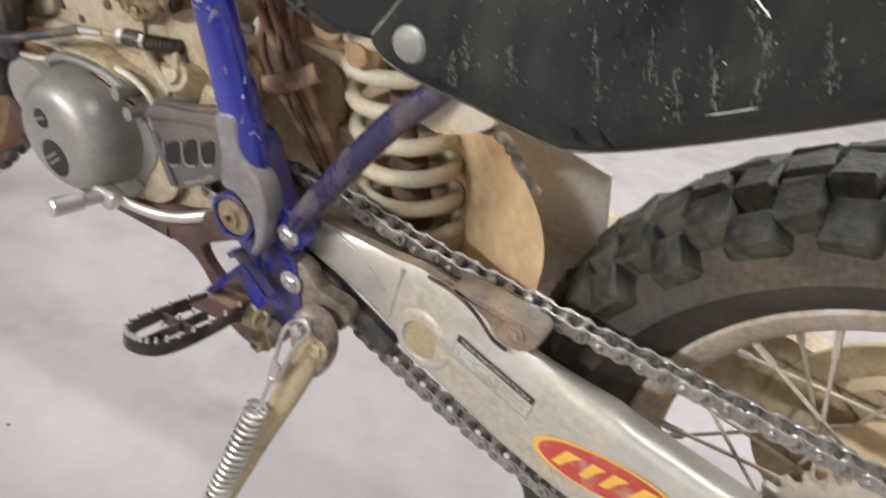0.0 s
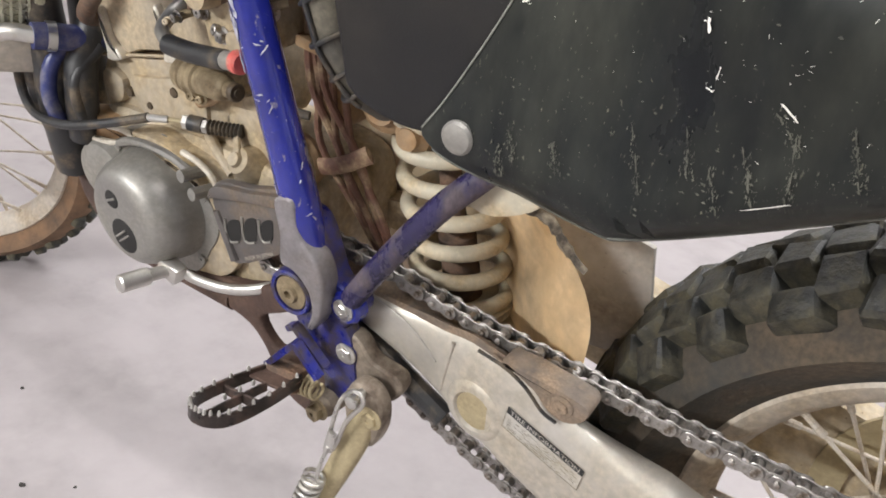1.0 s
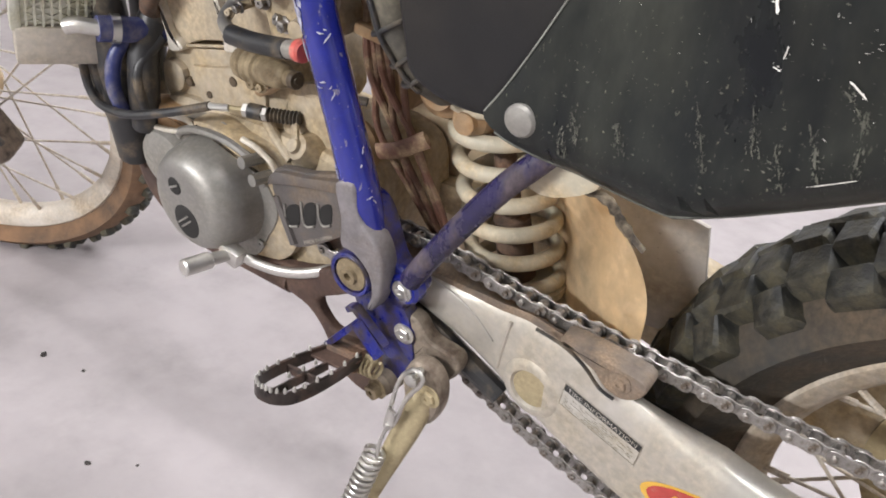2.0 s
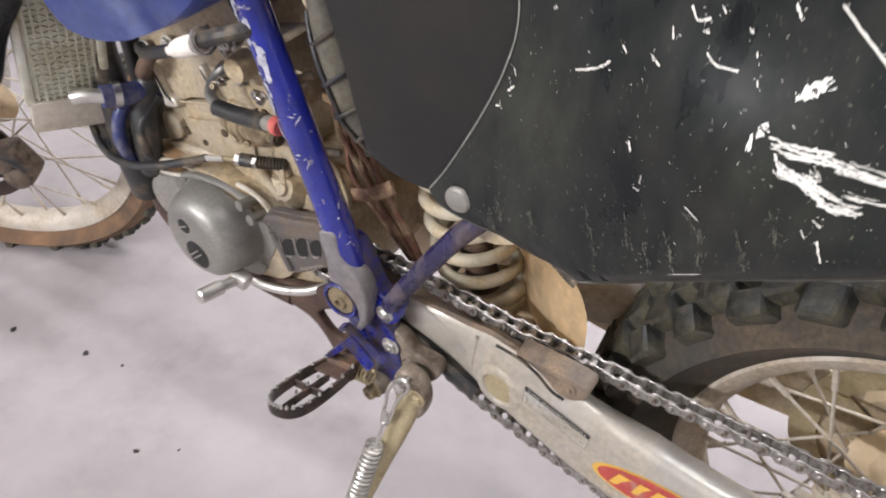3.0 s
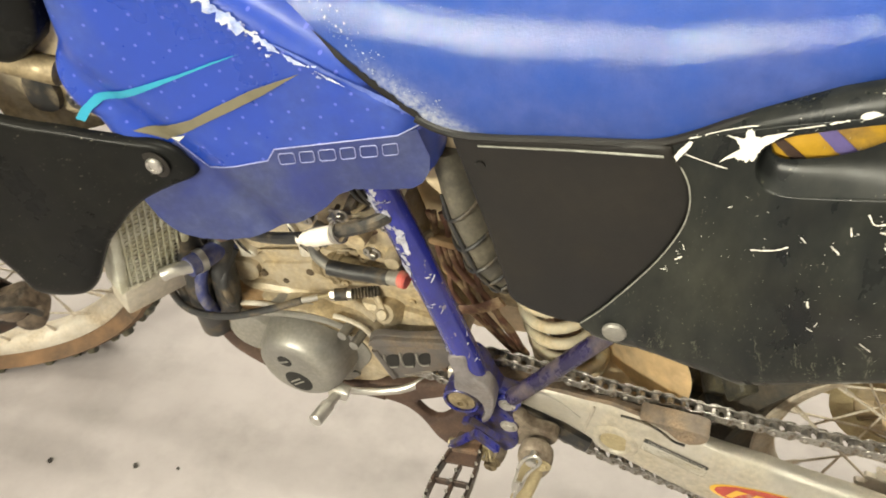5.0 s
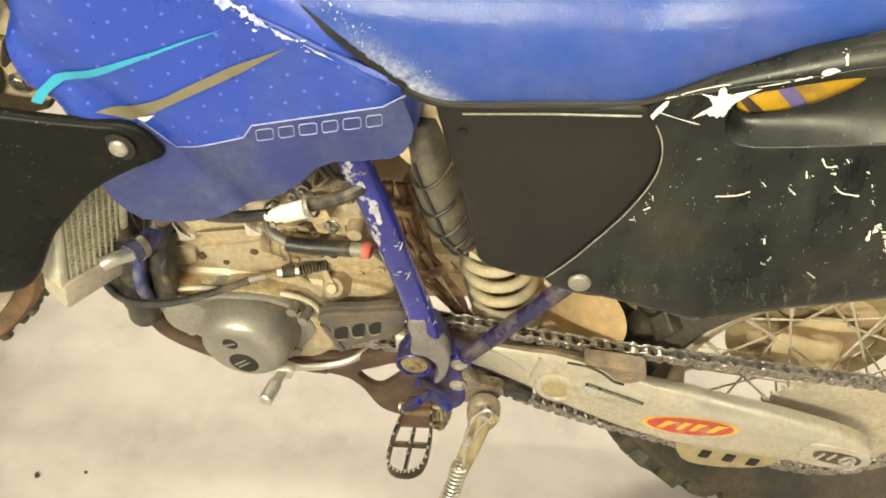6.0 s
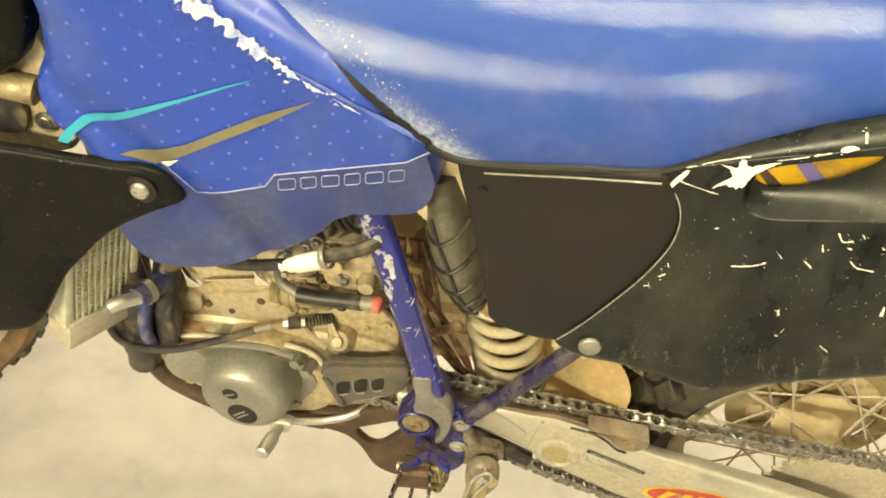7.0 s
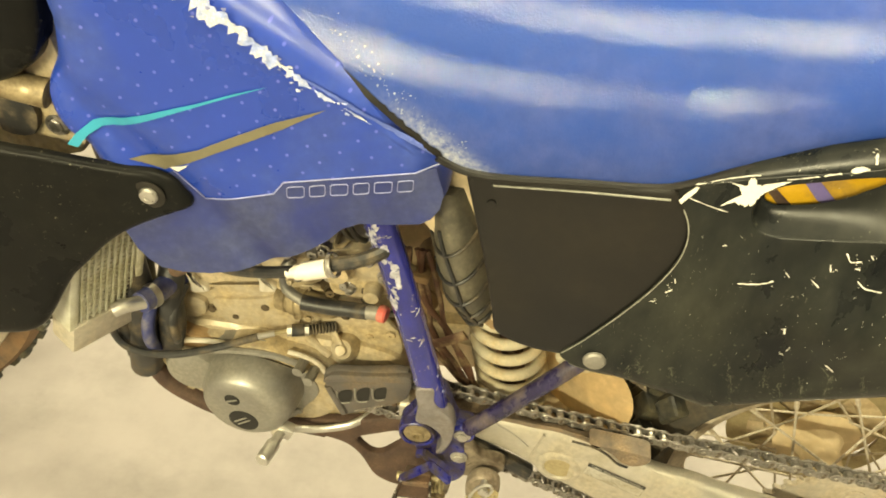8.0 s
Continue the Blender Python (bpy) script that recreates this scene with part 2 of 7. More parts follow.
    "white": material("white_plastic", (0.74, 0.69, 0.62), 0.5, vary=0.08, scale=40, bump=0.05, dirt=(0.5, 0.4, 0.28), dirt_amount=0.2, dirt_scale=40),
    "fork_white": material("dusty_white_guard", (0.66, 0.58, 0.50), 0.5, vary=0.12, scale=14, bump=0.06, dirt=(0.5, 0.33, 0.18), dirt_amount=0.3, dirt_scale=12),
    "radiator": material("grey_radiator_core", (0.60, 0.60, 0.52), 0.45, 0.3, vary=0.12, scale=60, bump=0.2, dirt=(0.44, 0.40, 0.24), dirt_amount=0.4, dirt_scale=20),
    "cyan": material("cyan_decal_film", (0.02, 0.28, 0.43), 0.35, vary=0.08, scale=50, bump=0.02),
    "olive": material("grey_decal_film", (0.145, 0.13, 0.085), 0.38, vary=0.12, scale=50, bump=0.02),
    "paint_white": material("white_scratch", (0.78, 0.76, 0.70), 0.55, vary=0.06, scale=200, bump=0.1),
    "label_black": material("black_label_print", (0.015, 0.015, 0.015), 0.4, vary=0.2, scale=120, bump=0.02),
    "label_white": material("silver_label_film", (0.56, 0.54, 0.49), 0.4, 0.4, vary=0.1, scale=90, bump=0.03, dirt=(0.46, 0.39, 0.28), dirt_amount=0.3, dirt_scale=40),
    "sticker_red": material("red_decal_film", (0.42, 0.055, 0.045), 0.35, vary=0.12, scale=90, bump=0.03, dirt=(0.5, 0.42, 0.32), dirt_amount=0.12, dirt_scale=60),
    "sticker_yellow": material("yellow_decal_film", (0.70, 0.42, 0.06), 0.35, vary=0.1, scale=90, bump=0.03),
    "yellow": material("yellow_board", (0.62, 0.36, 0.04), 0.45, vary=0.15, scale=30, bump=0.04, dirt=(0.25, 0.16, 0.07), dirt_amount=0.3, dirt_scale=24),
    "purple": material("purple_print", (0.16, 0.13, 0.34), 0.45, vary=0.15, scale=60, bump=0.04),
    "void": material("dark_recess", (0.012, 0.011, 0.01), 0.8, vary=0.2, scale=80, bump=0.1),
    "grit": material("dark_grit", (0.03, 0.026, 0.024), 0.9, vary=0.3, scale=200, bump=0.4),
    "lamp_body": material("lamp_housing", (0.7, 0.7, 0.7), 0.5, vary=0.03, scale=20, bump=0.02),
}
glow = bpy.data.materials.new("lamp_diffuser")
glow.use_nodes = True
glow.node_tree.nodes["Principled BSDF"].inputs["Emission Color"].default_value = (1.0, 0.96, 0.9, 1)
glow.node_tree.nodes["Principled BSDF"].inputs["Emission Strength"].default_value = 12.0


def dotted(m, spacing, radius):
    """Small pale dimples in slanting rows, as on the perforated tank film."""
    n, ln = m.node_tree.nodes, m.node_tree.links
    b = n["Principled BSDF"]
    co = n.new("ShaderNodeTexCoord")
    mp = n.new("ShaderNodeMapping")
    mp.inputs["Rotation"].default_value = (0, radians(38), 0)
    ln.new(co.outputs["Object"], mp.inputs[0])
    vor = n.new("ShaderNodeTexVoronoi")
    vor.voronoi_dimensions = "2D"
    vor.inputs["Scale"].default_value = 1 / spacing
    vor.inputs["Randomness"].default_value = 0.12
    sep = n.new("ShaderNodeSeparateXYZ")
    com = n.new("ShaderNodeCombineXYZ")
    ln.new(mp.outputs[0], sep.inputs[0])
    ln.new(sep.outputs[0], com.inputs[0])
    ln.new(sep.outputs[2], com.inputs[1])
    ln.new(com.outputs[0], vor.inputs["Vector"])
    r = n.new("ShaderNodeMapRange")
    r.inputs[1].default_value, r.inputs[2].default_value = radius / spacing, radius / spacing * 0.5
    ln.new(vor.outputs["Distance"], r.inputs[0])
    x = n.new("ShaderNodeMix")
    x.data_type = "RGBA"
    old = b.inputs["Base Color"].links[0].from_socket
    ln.new(r.outputs[0], x.inputs[0])
    ln.new(old, x.inputs[6])
    x.inputs[7].default_value = (0.09, 0.12, 0.52, 1)
    ln.new(x.outputs[2], b.inputs["Base Color"])


dotted(M["tank"], 0.0195, 0.0019)


def worn_glare_corner(m, a, b, reach, colour):
    """Rubbed pale vinyl and white glare, both painted along a line from a to b in x and z, strongest at b, broken up by
    the grain.
    """
    n, ln = m.node_tree.nodes, m.node_tree.links
    bsdf = n["Principled BSDF"]
    along = (Vector(b) - Vector(a)).normalized()
    across = Vector((-along.y, along.x))
    co = n.new("ShaderNodeTexCoord")

    def ruler(direction, start, lo, hi):
        d = n.new("ShaderNodeVectorMath")
        d.operation = "DOT_PRODUCT"
        d.inputs[1].default_value = (direction.x, 0, direction.y)
        ln.new(co.outputs["Object"], d.inputs[0])
        r = n.new("ShaderNodeMapRange")
        base = direction.dot(Vector(start))
        r.inputs[1].default_value, r.inputs[2].default_value = base + lo, base + hi
        r.interpolation_type = "SMOOTHERSTEP"
        ln.new(d.outputs["Value"], r.inputs[0])
        return r.outputs[0]

    grain = n.new("ShaderNodeTexNoise")
    grain.inputs["Scale"].default_value, grain.inputs["Detail"].default_value = 230.0, 5.0
    ln.new(co.outputs["Object"], grain.inputs["Vector"])
    g = n.new("ShaderNodeMapRange")
    g.inputs[1].default_value, g.inputs[2].default_value = 0.22, 0.80
    ln.new(grain.outputs["Fac"], g.inputs[0])
    fac = g.outputs[0]
    for other in (ruler(across, b, reach, 0.0), ruler(along, a, 0.0, (Vector(b) - Vector(a)).length)):
        mul = n.new("ShaderNodeMath")
        mul.operation = "MULTIPLY"
        ln.new(fac, mul.inputs[0])
        ln.new(other, mul.inputs[1])
        fac = mul.outputs[0]
    x = n.new("ShaderNodeMix")
    x.data_type = "RGBA"
    ln.new(fac, x.inputs[0])
    ln.new(bsdf.inputs["Base Color"].links[0].from_socket, x.inputs[6])
    x.inputs[7].default_value = (*colour, 1)
    ln.new(x.outputs[2], bsdf.inputs["Base Color"])


# wear and glare of the seat's front corner, put into the vinyl's colour
worn_glare_corner(M["seat"], (-0.085, 0.909), (0.014, 0.844), 0.026, (0.46, 0.49, 0.54))


# ---- mesh helpers ----
def part(name, bm, mat, parent=None, label="", angle=35.0, smooth=True):
    """Links a bmesh as one mesh object under its thing."""
    bmesh.ops.recalc_face_normals(bm, faces=bm.faces)
    me = bpy.data.meshes.new(name)
    bm.to_mesh(me)
    bm.free()
    me.materials.append(mat)
    if smooth:
        me.shade_smooth()
        me.set_sharp_from_angle(angle=radians(angle))
    ob = new(name, me)
    if parent:
        ob.parent = parent
    if label:
        tagged(ob, label)
    return ob


def copy_part(ob, m=None):
    """Another object on the same mesh, under the same parent."""
    o = ob.copy()
    scene.collection.objects.link(o)
    if m is not None:
        o.matrix_basis = m
    return o


def spline(pts, per=5, closed=False):
    """A smooth line through a few points."""
    p = [Vector(q) for q in pts]
    n = len(p)
    out = []
    for i in range(n if closed else n - 1):
        a, b, c, d = (p[(i + k) % n] if closed else p[min(max(i + k, 0), n - 1)] for k in (-1, 0, 1, 2))
        for j in range(per):
            t = j / per
            out.append(0.5 * (2 * b + (c - a) * t + (2 * a - 5 * b + 4 * c - d) * t * t + (3 * b - a - 3 * c + d) * t ** 3))
    if not closed:
        out.append(p[-1])
    return out


def sweep(path, radius, n=12, bm=None, flat=1.0, side=(0, 1, 0)):
    """A tube along a path; radius may be a list; flat squeezes it across side."""
    bm = bm or bmesh.new()
    path = [Vector(q) for q in path]
    rings, up = [], Vector(side).normalized()
    for i, q in enumerate(path):
        d = (path[min(i + 1, len(path) - 1)] - path[max(i - 1, 0)]).normalized()
        a = up - d * up.dot(d)
        if a.length < 1e-4:
            a = d.orthogonal()
        a.normalize()
        b = d.cross(a)
        up = a
        r = radius[i] if isinstance(radius, (list, tuple)) else radius
        rings.append([bm.verts.new(q + a * (r * flat * math.cos(k * math.tau / n)) + b * (r * math.sin(k * math.tau / n))) for k in range(n)])
    for r0, r1 in zip(rings, rings[1:]):
        for k in range(n):
            bm.faces.new((r0[k], r0[(k + 1) % n], r1[(k + 1) % n], r1[k]))
    bm.faces.new(rings[0][::-1])
    bm.faces.new(rings[-1])
    return bm


def lathe(profile, origin=(0, 0, 0), axis=(0, -1, 0), n=32, bm=None, closed=False):
    """Turns (radius, height along the axis) round the axis."""
    bm = bm or bmesh.new()
    o, ax = Vector(origin), Vector(axis).normalized()
    u = ax.orthogonal().normalized()
    v = ax.cross(u)
    rings = []
    for r, h in profile:
        if r < 1e-6:
            rings.append([bm.verts.new(o + ax * h)])
        else:
            rings.append([bm.verts.new(o + ax * h + (u * math.cos(k * math.tau / n) + v * math.sin(k * math.tau / n)) * r) for k in range(n)])
    pairs = list(zip(rings, rings[1:] + rings[:1])) if closed else list(zip(rings, rings[1:]))
    for a, b in pairs:
        for k in range(n):
            j = (k + 1) % n
            if len(a) == 1 and len(b) == 1:
                continue
            if len(a) == 1:
                bm.faces.new((a[0], b[j], b[k]))
            elif len(b) == 1:
                bm.faces.new((a[k], a[j], b[0]))
            else:
                bm.faces.new((a[k], a[j], b[j], b[k]))
    return bm


def slab(outline, y0, y1, bevel=0.002, segments=2, bm=None, m=None):
    """A plate of that outline in x and z, from y0 to y1."""
    own = bmesh.new()
    fa = [own.verts.new((q[0], y0, q[1])) for q in outline]
    fb = [own.verts.new((q[0], y1, q[1])) for q in outline]
    k = len(outline)
    own.faces.new(fa)
    own.faces.new(fb[::-1])
    for i in range(k):
        own.faces.new((fa[i], fb[i], fb[(i + 1) % k], fa[(i + 1) % k]))
    bmesh.ops.recalc_face_normals(own, faces=own.faces)
    if bevel > 0:
        edges = [e for e in own.edges if (e.verts[0] in fa) == (e.verts[1] in fa)]
        bmesh.ops.bevel(own, geom=edges, offset=bevel, segments=segments, affect="EDGES", profile=0.6)
    if m is not None:
        bmesh.ops.transform(own, matrix=m, verts=own.verts)
    return join(own, bm)


def join(own, bm=None):
    if bm is None:
        return own
    me = bpy.data.meshes.new("scrap")
    own.to_mesh(me)
    own.free()
    bm.from_mesh(me)
    bpy.data.meshes.remove(me)
    return bm


def block(size, m, bevel=0.003, segments=2, bm=None):
    own = bmesh.new()
    bmesh.ops.create_cube(own, size=1.0, matrix=Matrix.Diagonal((*size, 1)))
    if bevel > 0:
        bmesh.ops.bevel(own, geom=own.edges[:], offset=bevel, segments=segments, affect="EDGES", profile=0.6)
    bmesh.ops.transform(own, matrix=m, verts=own.verts)
    return join(own, bm)


def loft(rings, bm=None, caps=True):
    bm = bm or bmesh.new()
    vs = [[bm.verts.new(q) for q in r] for r in rings]
    k = len(vs[0])
    for a, b in zip(vs, vs[1:]):
        for i in range(k):
            bm.faces.new((a[i], a[(i + 1) % k], b[(i + 1) % k], b[i]))
    if caps:
        bm.faces.new(vs[0][::-1])
        bm.faces.new(vs[-1])
    return bm


def pillow(outline, centre, surface, edge, mirror=False, depth=0.01, start=0.8):
    """A rounded body of that outline: its near face follows surface(x, z) and turns in by edge at the rim."""
    bm = bmesh.new()
    c = Vector(centre)
    steps = [1.0, 0.992, 0.975, 0.955, 0.93] + [0.90 - 0.03 * k for k in range(29)]
    rings = []
    for s in steps:
        e = max(0.0, (s - start) / (1 - start))
        turn = edge * (1 - math.sqrt(max(0.0, 1 - e * e)))
        ring = []
        for q in outline:
            p = c + (Vector(q) - c) * s
            ring.append((p.x, surface(p.x, p.y) + turn, p.y))
        rings.append(ring)
    k = len(outline)
    mid = (c.x, surface(c.x, c.y), c.y)

    def side(sign):
        vs = [[bm.verts.new((x, y * sign, z)) for x, y, z in r] for r in rings]
        for a, b in zip(vs, vs[1:]):
            for i in range(k):
                bm.faces.new((a[i], a[(i + 1) % k], b[(i + 1) % k], b[i]))
        m = bm.verts.new((mid[0], mid[1] * sign, mid[2]))
        for i in range(k):
            bm.faces.new((vs[-1][i], vs[-1][(i + 1) % k], m))
        return vs[0]

    near = side(1)
    if mirror:
        far = side(-1)
    else:
        far = [bm.verts.new((v.co.x, v.co.y + depth, v.co.z)) for v in near]
        bm.faces.new(far)
    for i in range(k):
        bm.faces.new((near[i], near[(i + 1) % k], far[(i + 1) % k], far[i]))
    return bm


def film(outline, surface, lift=0.0008, cuts=3, bm=None):
    """A thin piece of film or paint of that outline, lying on a surface."""
    own = bmesh.new()
    own.faces.new([own.verts.new((q[0], 0, q[1])) for q in outline])
    own.normal_update()
    bmesh.ops.triangulate(own, faces=own.faces[:])
    if cuts:
        bmesh.ops.subdivide_edges(own, edges=own.edges[:], cuts=cuts, use_grid_fill=True)
    for v in own.verts:
        v.co.y = surface(v.co.x, v.co.z) - lift
    return join(own, bm)


def helix(a, b, radius, wire, turns, n=16, bm=None, ring=8, hand=1):
    a, b = Vector(a), Vector(b)
    d = (b - a).normalized()
    u = d.orthogonal().normalized()
    v = d.cross(u)
    steps = int(turns * n)
    path = [a + (b - a) * (i / steps) + (u * math.cos(i / n * math.tau) + v * (hand * math.sin(i / n * math.tau))) * radius for i in range(steps + 1)]
    return sweep(path, wire, ring, bm, side=d)


def hexbolt(name, at, axis, size, parent, mat, washer=1.5, height=0.6):
    """A hexagonal bolt head on its flange."""
    ax = Vector(axis).normalized()
    bm = lathe([(0, 0), (size * washer, 0), (size * washer, size * 0.18), (size * 1.02, size * 0.3), (0, size * 0.3)], at, ax, 20)
    lathe([(size * 0.98, size * 0.25), (size, size * (height - 0.1)), (size * 0.86, size * height), (size * 0.3, size * height), (size * 0.24, size * height * 0.8), (0, size * height * 0.8)], at, ax, 6, bm)
    return part(name, bm, mat, parent, angle=25)


def rows_between(a, b, n):
    return [Vector(a).lerp(Vector(b), i / (n - 1)) for i in range(n)]


# ---- room ----
def room():
    x0, x1, y0, y1, h = -3.2, 3.0, -3.0, 2.6, 2.7
    bm = bmesh.new()
    bmesh.ops.create_grid(bm, x_segments=40, y_segments=40, size=1.0, matrix=pose((x0 + x1) / 2, (y0 + y1) / 2, 0) @ Matrix.Diagonal(((x1 - x0) / 2, (y1 - y0) / 2, 1, 1)))
    tagged(part("floor", bm, M["floor"], smooth=False), "pale grey painted concrete floor with specks of grit", "floor", kind="structure")
    for name, c, s in (("wall_north", ((x0 + x1) / 2, y1 + 0.06, h / 2), (x1 - x0 + 0.24, 0.12, h)), ("wall_south", ((x0 + x1) / 2, y0 - 0.06, h / 2), (x1 - x0 + 0.24, 0.12, h)),
                       ("wall_west", (x0 - 0.06, (y0 + y1) / 2, h / 2), (0.12, y1 - y0, h)), ("wall_east", (x1 + 0.06, (y0 + y1) / 2, h / 2), (0.12, y1 - y0, h))):
        tagged(part(name, block(s, pose(*c), 0), M["wall"], smooth=False), "plain off-white painted garage wall", "wall", kind="structure")
    tagged(part("ceiling", block((x1 - x0 + 0.24, y1 - y0 + 0.24, 0.1), pose((x0 + x1) / 2, (y0 + y1) / 2, h + 0.05), 0), M["ceiling"], smooth=False), "plain off-white ceiling", "ceiling", kind="structure")


LAMPS = [(0.5, -0.62, 0.85, 0.14), (0.5, 1.5, 0.75, 0.70), (1.9, 0.3, 0.75, 0.14), (-1.8, 1.2, 0.30, 0.14)]


def tube_lamp(name, label, m, power, group="", long=1.6, wide=0.14):
    """A long tube lamp that hangs under its housing, along the local x axis."""
    lamp = new(name)
    lamp.matrix_basis = m
    tagged(lamp, label, "lamp", group=group)
    part("housing", block((long, wide, 0.05), pose(0, 0, -0.026), 0.006), M["lamp_body"], lamp)
    part("diffuser", block((long - 0.08, wide - 0.09, 0.03), pose(0, 0, -0.065), 0.012), glow, lamp)
    li = bpy.data.lights.new("tube_light", "AREA")
    li.shape, li.size, li.size_y, li.energy, li.color = "RECTANGLE", long - 0.1, wide - 0.09, power, (1.0, 0.95, 0.88)
    o = new("tube_light", li)
    o.matrix_basis = m @ pose(0, 0, -0.09)


def lamps():
    for x, y, k, w in LAMPS:
        tube_lamp("ceiling_lamp", "long white tube lamp fixed to the ceiling" if w < 0.3 else "wide white panel lamp fixed to the ceiling", pose(x, y, 2.7), LAMP_POWER * k, "ceiling lamps", wide=w)
    tube_lamp("wall_lamp", "long white tube lamp fixed high on the wall", pose(-1.15, -2.98, 1.78, 78), LAMP_POWER * 2.4, long=1.8)


room()
lamps()

# ---- motorcycle ----
LEAN = 7.2
bike = new("motorcycle")
bike.matrix_basis = pose(0, 0.0522, 0, LEAN)
tagged(bike, "muddy scratched blue and black dirt bike on its side stand", "motorcycle")


def y_tank(x, z):
    crease = (x + 0.95 * z - 0.526) / 1.38
    return -0.134 + 0.09 * (x + 0.141) + 0.07 * (z - 0.803) - 0.3 * min(0.0, x + 0.14) ** 2 + 0.008 * math.exp(-(crease / 0.017) ** 2)


def y_shroud(x, z):
    return -0.139 + 0.09 * (x + 0.141) + 0.07 * (z - 0.803) - 0.3 * min(0.0, x + 0.14) ** 2 + 0.05 * max(0.0, -0.36 - x)


def y_rear_panel(x, z):
    low = 0.625 + 0.62 * max(0.0, x - 0.275)
    curl = max(0.0, min(1.2, (low + 0.026 - z) / 0.026)) ** 2 * 0.020 * max(0.0, min(1.0, (x - 0.12) / 0.08))
    return -0.172 - 0.231 * x + 0.106 * z - 0.017 * math.exp(-((x - 0.350) / 0.065) ** 2 - ((z - 0.783) / 0.046) ** 2) + curl


def y_front_panel(x, z):
    return -0.118 - 0.09 * (x - 0.036) + 0.04 * (z - 0.807)


# fuel tank
def fuel_tank():
    rim = [(0.002, 0.848), (0.004, 0.815), (0.002, 0.798), (-0.005, 0.784), (-0.016, 0.777), (-0.045, 0.773), (-0.07, 0.771), (-0.086, 0.763), (-0.099, 0.748), (-0.114, 0.736), (-0.135, 0.722), (-0.163, 0.708),
           (-0.186, 0.700), (-0.212, 0.695), (-0.238, 0.695), (-0.258, 0.700), (-0.27, 0.709), (-0.278, 0.723), (-0.285, 0.745), (-0.298, 0.79), (-0.309, 0.825), (-0.325, 0.840), (-0.333, 0.862), (-0.332, 0.883), (-0.321, 0.91), (-0.317, 0.94), (-0.320, 0.975),
           (-0.30, 1.01), (-0.25, 1.005), (-0.2, 0.985), (-0.169, 0.966), (-0.12, 0.936), (-0.075, 0.904), (-0.035, 0.875)]
    tank = part("fuel_tank", pillow(spline(rim, 6, True), (-0.16, 0.85), y_tank, 0.026, True, start=0.74), M["tank"], bike, "large blue plastic fuel tank, scuffed along its upper edge", angle=60)
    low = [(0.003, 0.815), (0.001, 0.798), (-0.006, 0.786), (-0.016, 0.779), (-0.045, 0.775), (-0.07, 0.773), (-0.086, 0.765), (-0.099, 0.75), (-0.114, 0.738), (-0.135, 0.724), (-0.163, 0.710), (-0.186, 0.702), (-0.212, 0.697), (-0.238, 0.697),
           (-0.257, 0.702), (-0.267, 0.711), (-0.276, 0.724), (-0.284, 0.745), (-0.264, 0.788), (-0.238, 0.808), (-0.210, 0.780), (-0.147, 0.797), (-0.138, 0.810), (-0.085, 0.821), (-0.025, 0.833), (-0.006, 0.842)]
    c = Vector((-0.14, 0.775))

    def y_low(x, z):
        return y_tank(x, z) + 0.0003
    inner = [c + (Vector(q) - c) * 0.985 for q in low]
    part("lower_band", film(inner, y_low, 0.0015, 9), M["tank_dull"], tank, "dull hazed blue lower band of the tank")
    line = [(-0.236, 0.810), (-0.210, 0.780), (-0.147, 0.797), (-0.138, 0.810), (-0.025, 0.833), (-0.004, 0.846)]
    fine = [Vector(a).lerp(Vector(b), k / 10) for a, b in zip(line, line[1:]) for k in range(10)] + [Vector(line[-1])]
    part("film_edge", sweep([(q.x, y_tank(q.x, q.y) - 0.0010, q.y) for q in fine], 0.0007, 6), M["tank_edge"], tank, "pale lifted edge of the tank film")
    cy = [(-0.315, 0.836), (-0.307, 0.846), (-0.294, 0.856), (-0.268, 0.862), (-0.244, 0.869), (-0.206, 0.881), (-0.173, 0.8935), (-0.147, 0.902), (-0.183, 0.8875), (-0.211, 0.876), (-0.245, 0.8625), (-0.27, 0.853), (-0.288, 0.850), (-0.299, 0.843), (-0.307, 0.833)]
    part("stripe", film(cy, y_tank, 0.0016, 5), M["cyan"], tank, "cyan swoosh stripe")
    gy = [(-0.270, 0.820), (-0.239, 0.827), (-0.209, 0.8365), (-0.179, 0.852), (-0.145, 0.869), (-0.100, 0.8865), (-0.136, 0.8645), (-0.165, 0.849), (-0.201, 0.831), (-0.230, 0.816), (-0.242, 0.809)]
    part("stripe", film(gy, y_tank, 0.0016, 4), M["olive"], tank, "olive grey swoosh stripe")
    part("stripe", film([(-0.238, 0.812), (-0.219, 0.819), (-0.231, 0.808)], y_tank, 0.0014, 1), M["paint_white"], tank, "small white wedge of film")
    # raised maker's mark, as plain shapes
    for i in range(6):
        u = i / 5
        x, z = -0.1275 + 0.095 * u, 0.8015 + 0.0175 * u
        w, h = 0.0075 - 0.0008 * (i % 2), 0.0056
        ring = [(x - w, z - h - 0.0012), (x + w, z - h + 0.0014), (x + w, z + h + 0.0014), (x - w, z + h - 0.0012)]
        pts = [Vector((q[0], y_tank(*q) - 0.0018, q[1])) for q in ring]
        pts = [a.lerp(b, f) for a, b in zip(pts, pts[1:] + pts[:1]) for f in (0.14, 0.5, 0.86)]
        pts = spline(pts, 2, True)
        part("raised_mark", sweep(pts + [pts[0]], 0.0005, 6), M["tank_edge"], tank, "raised plain outline shape")
    # torn scuffs along the upper edge, the film's white glints painted in
    rnd = random.Random(5)
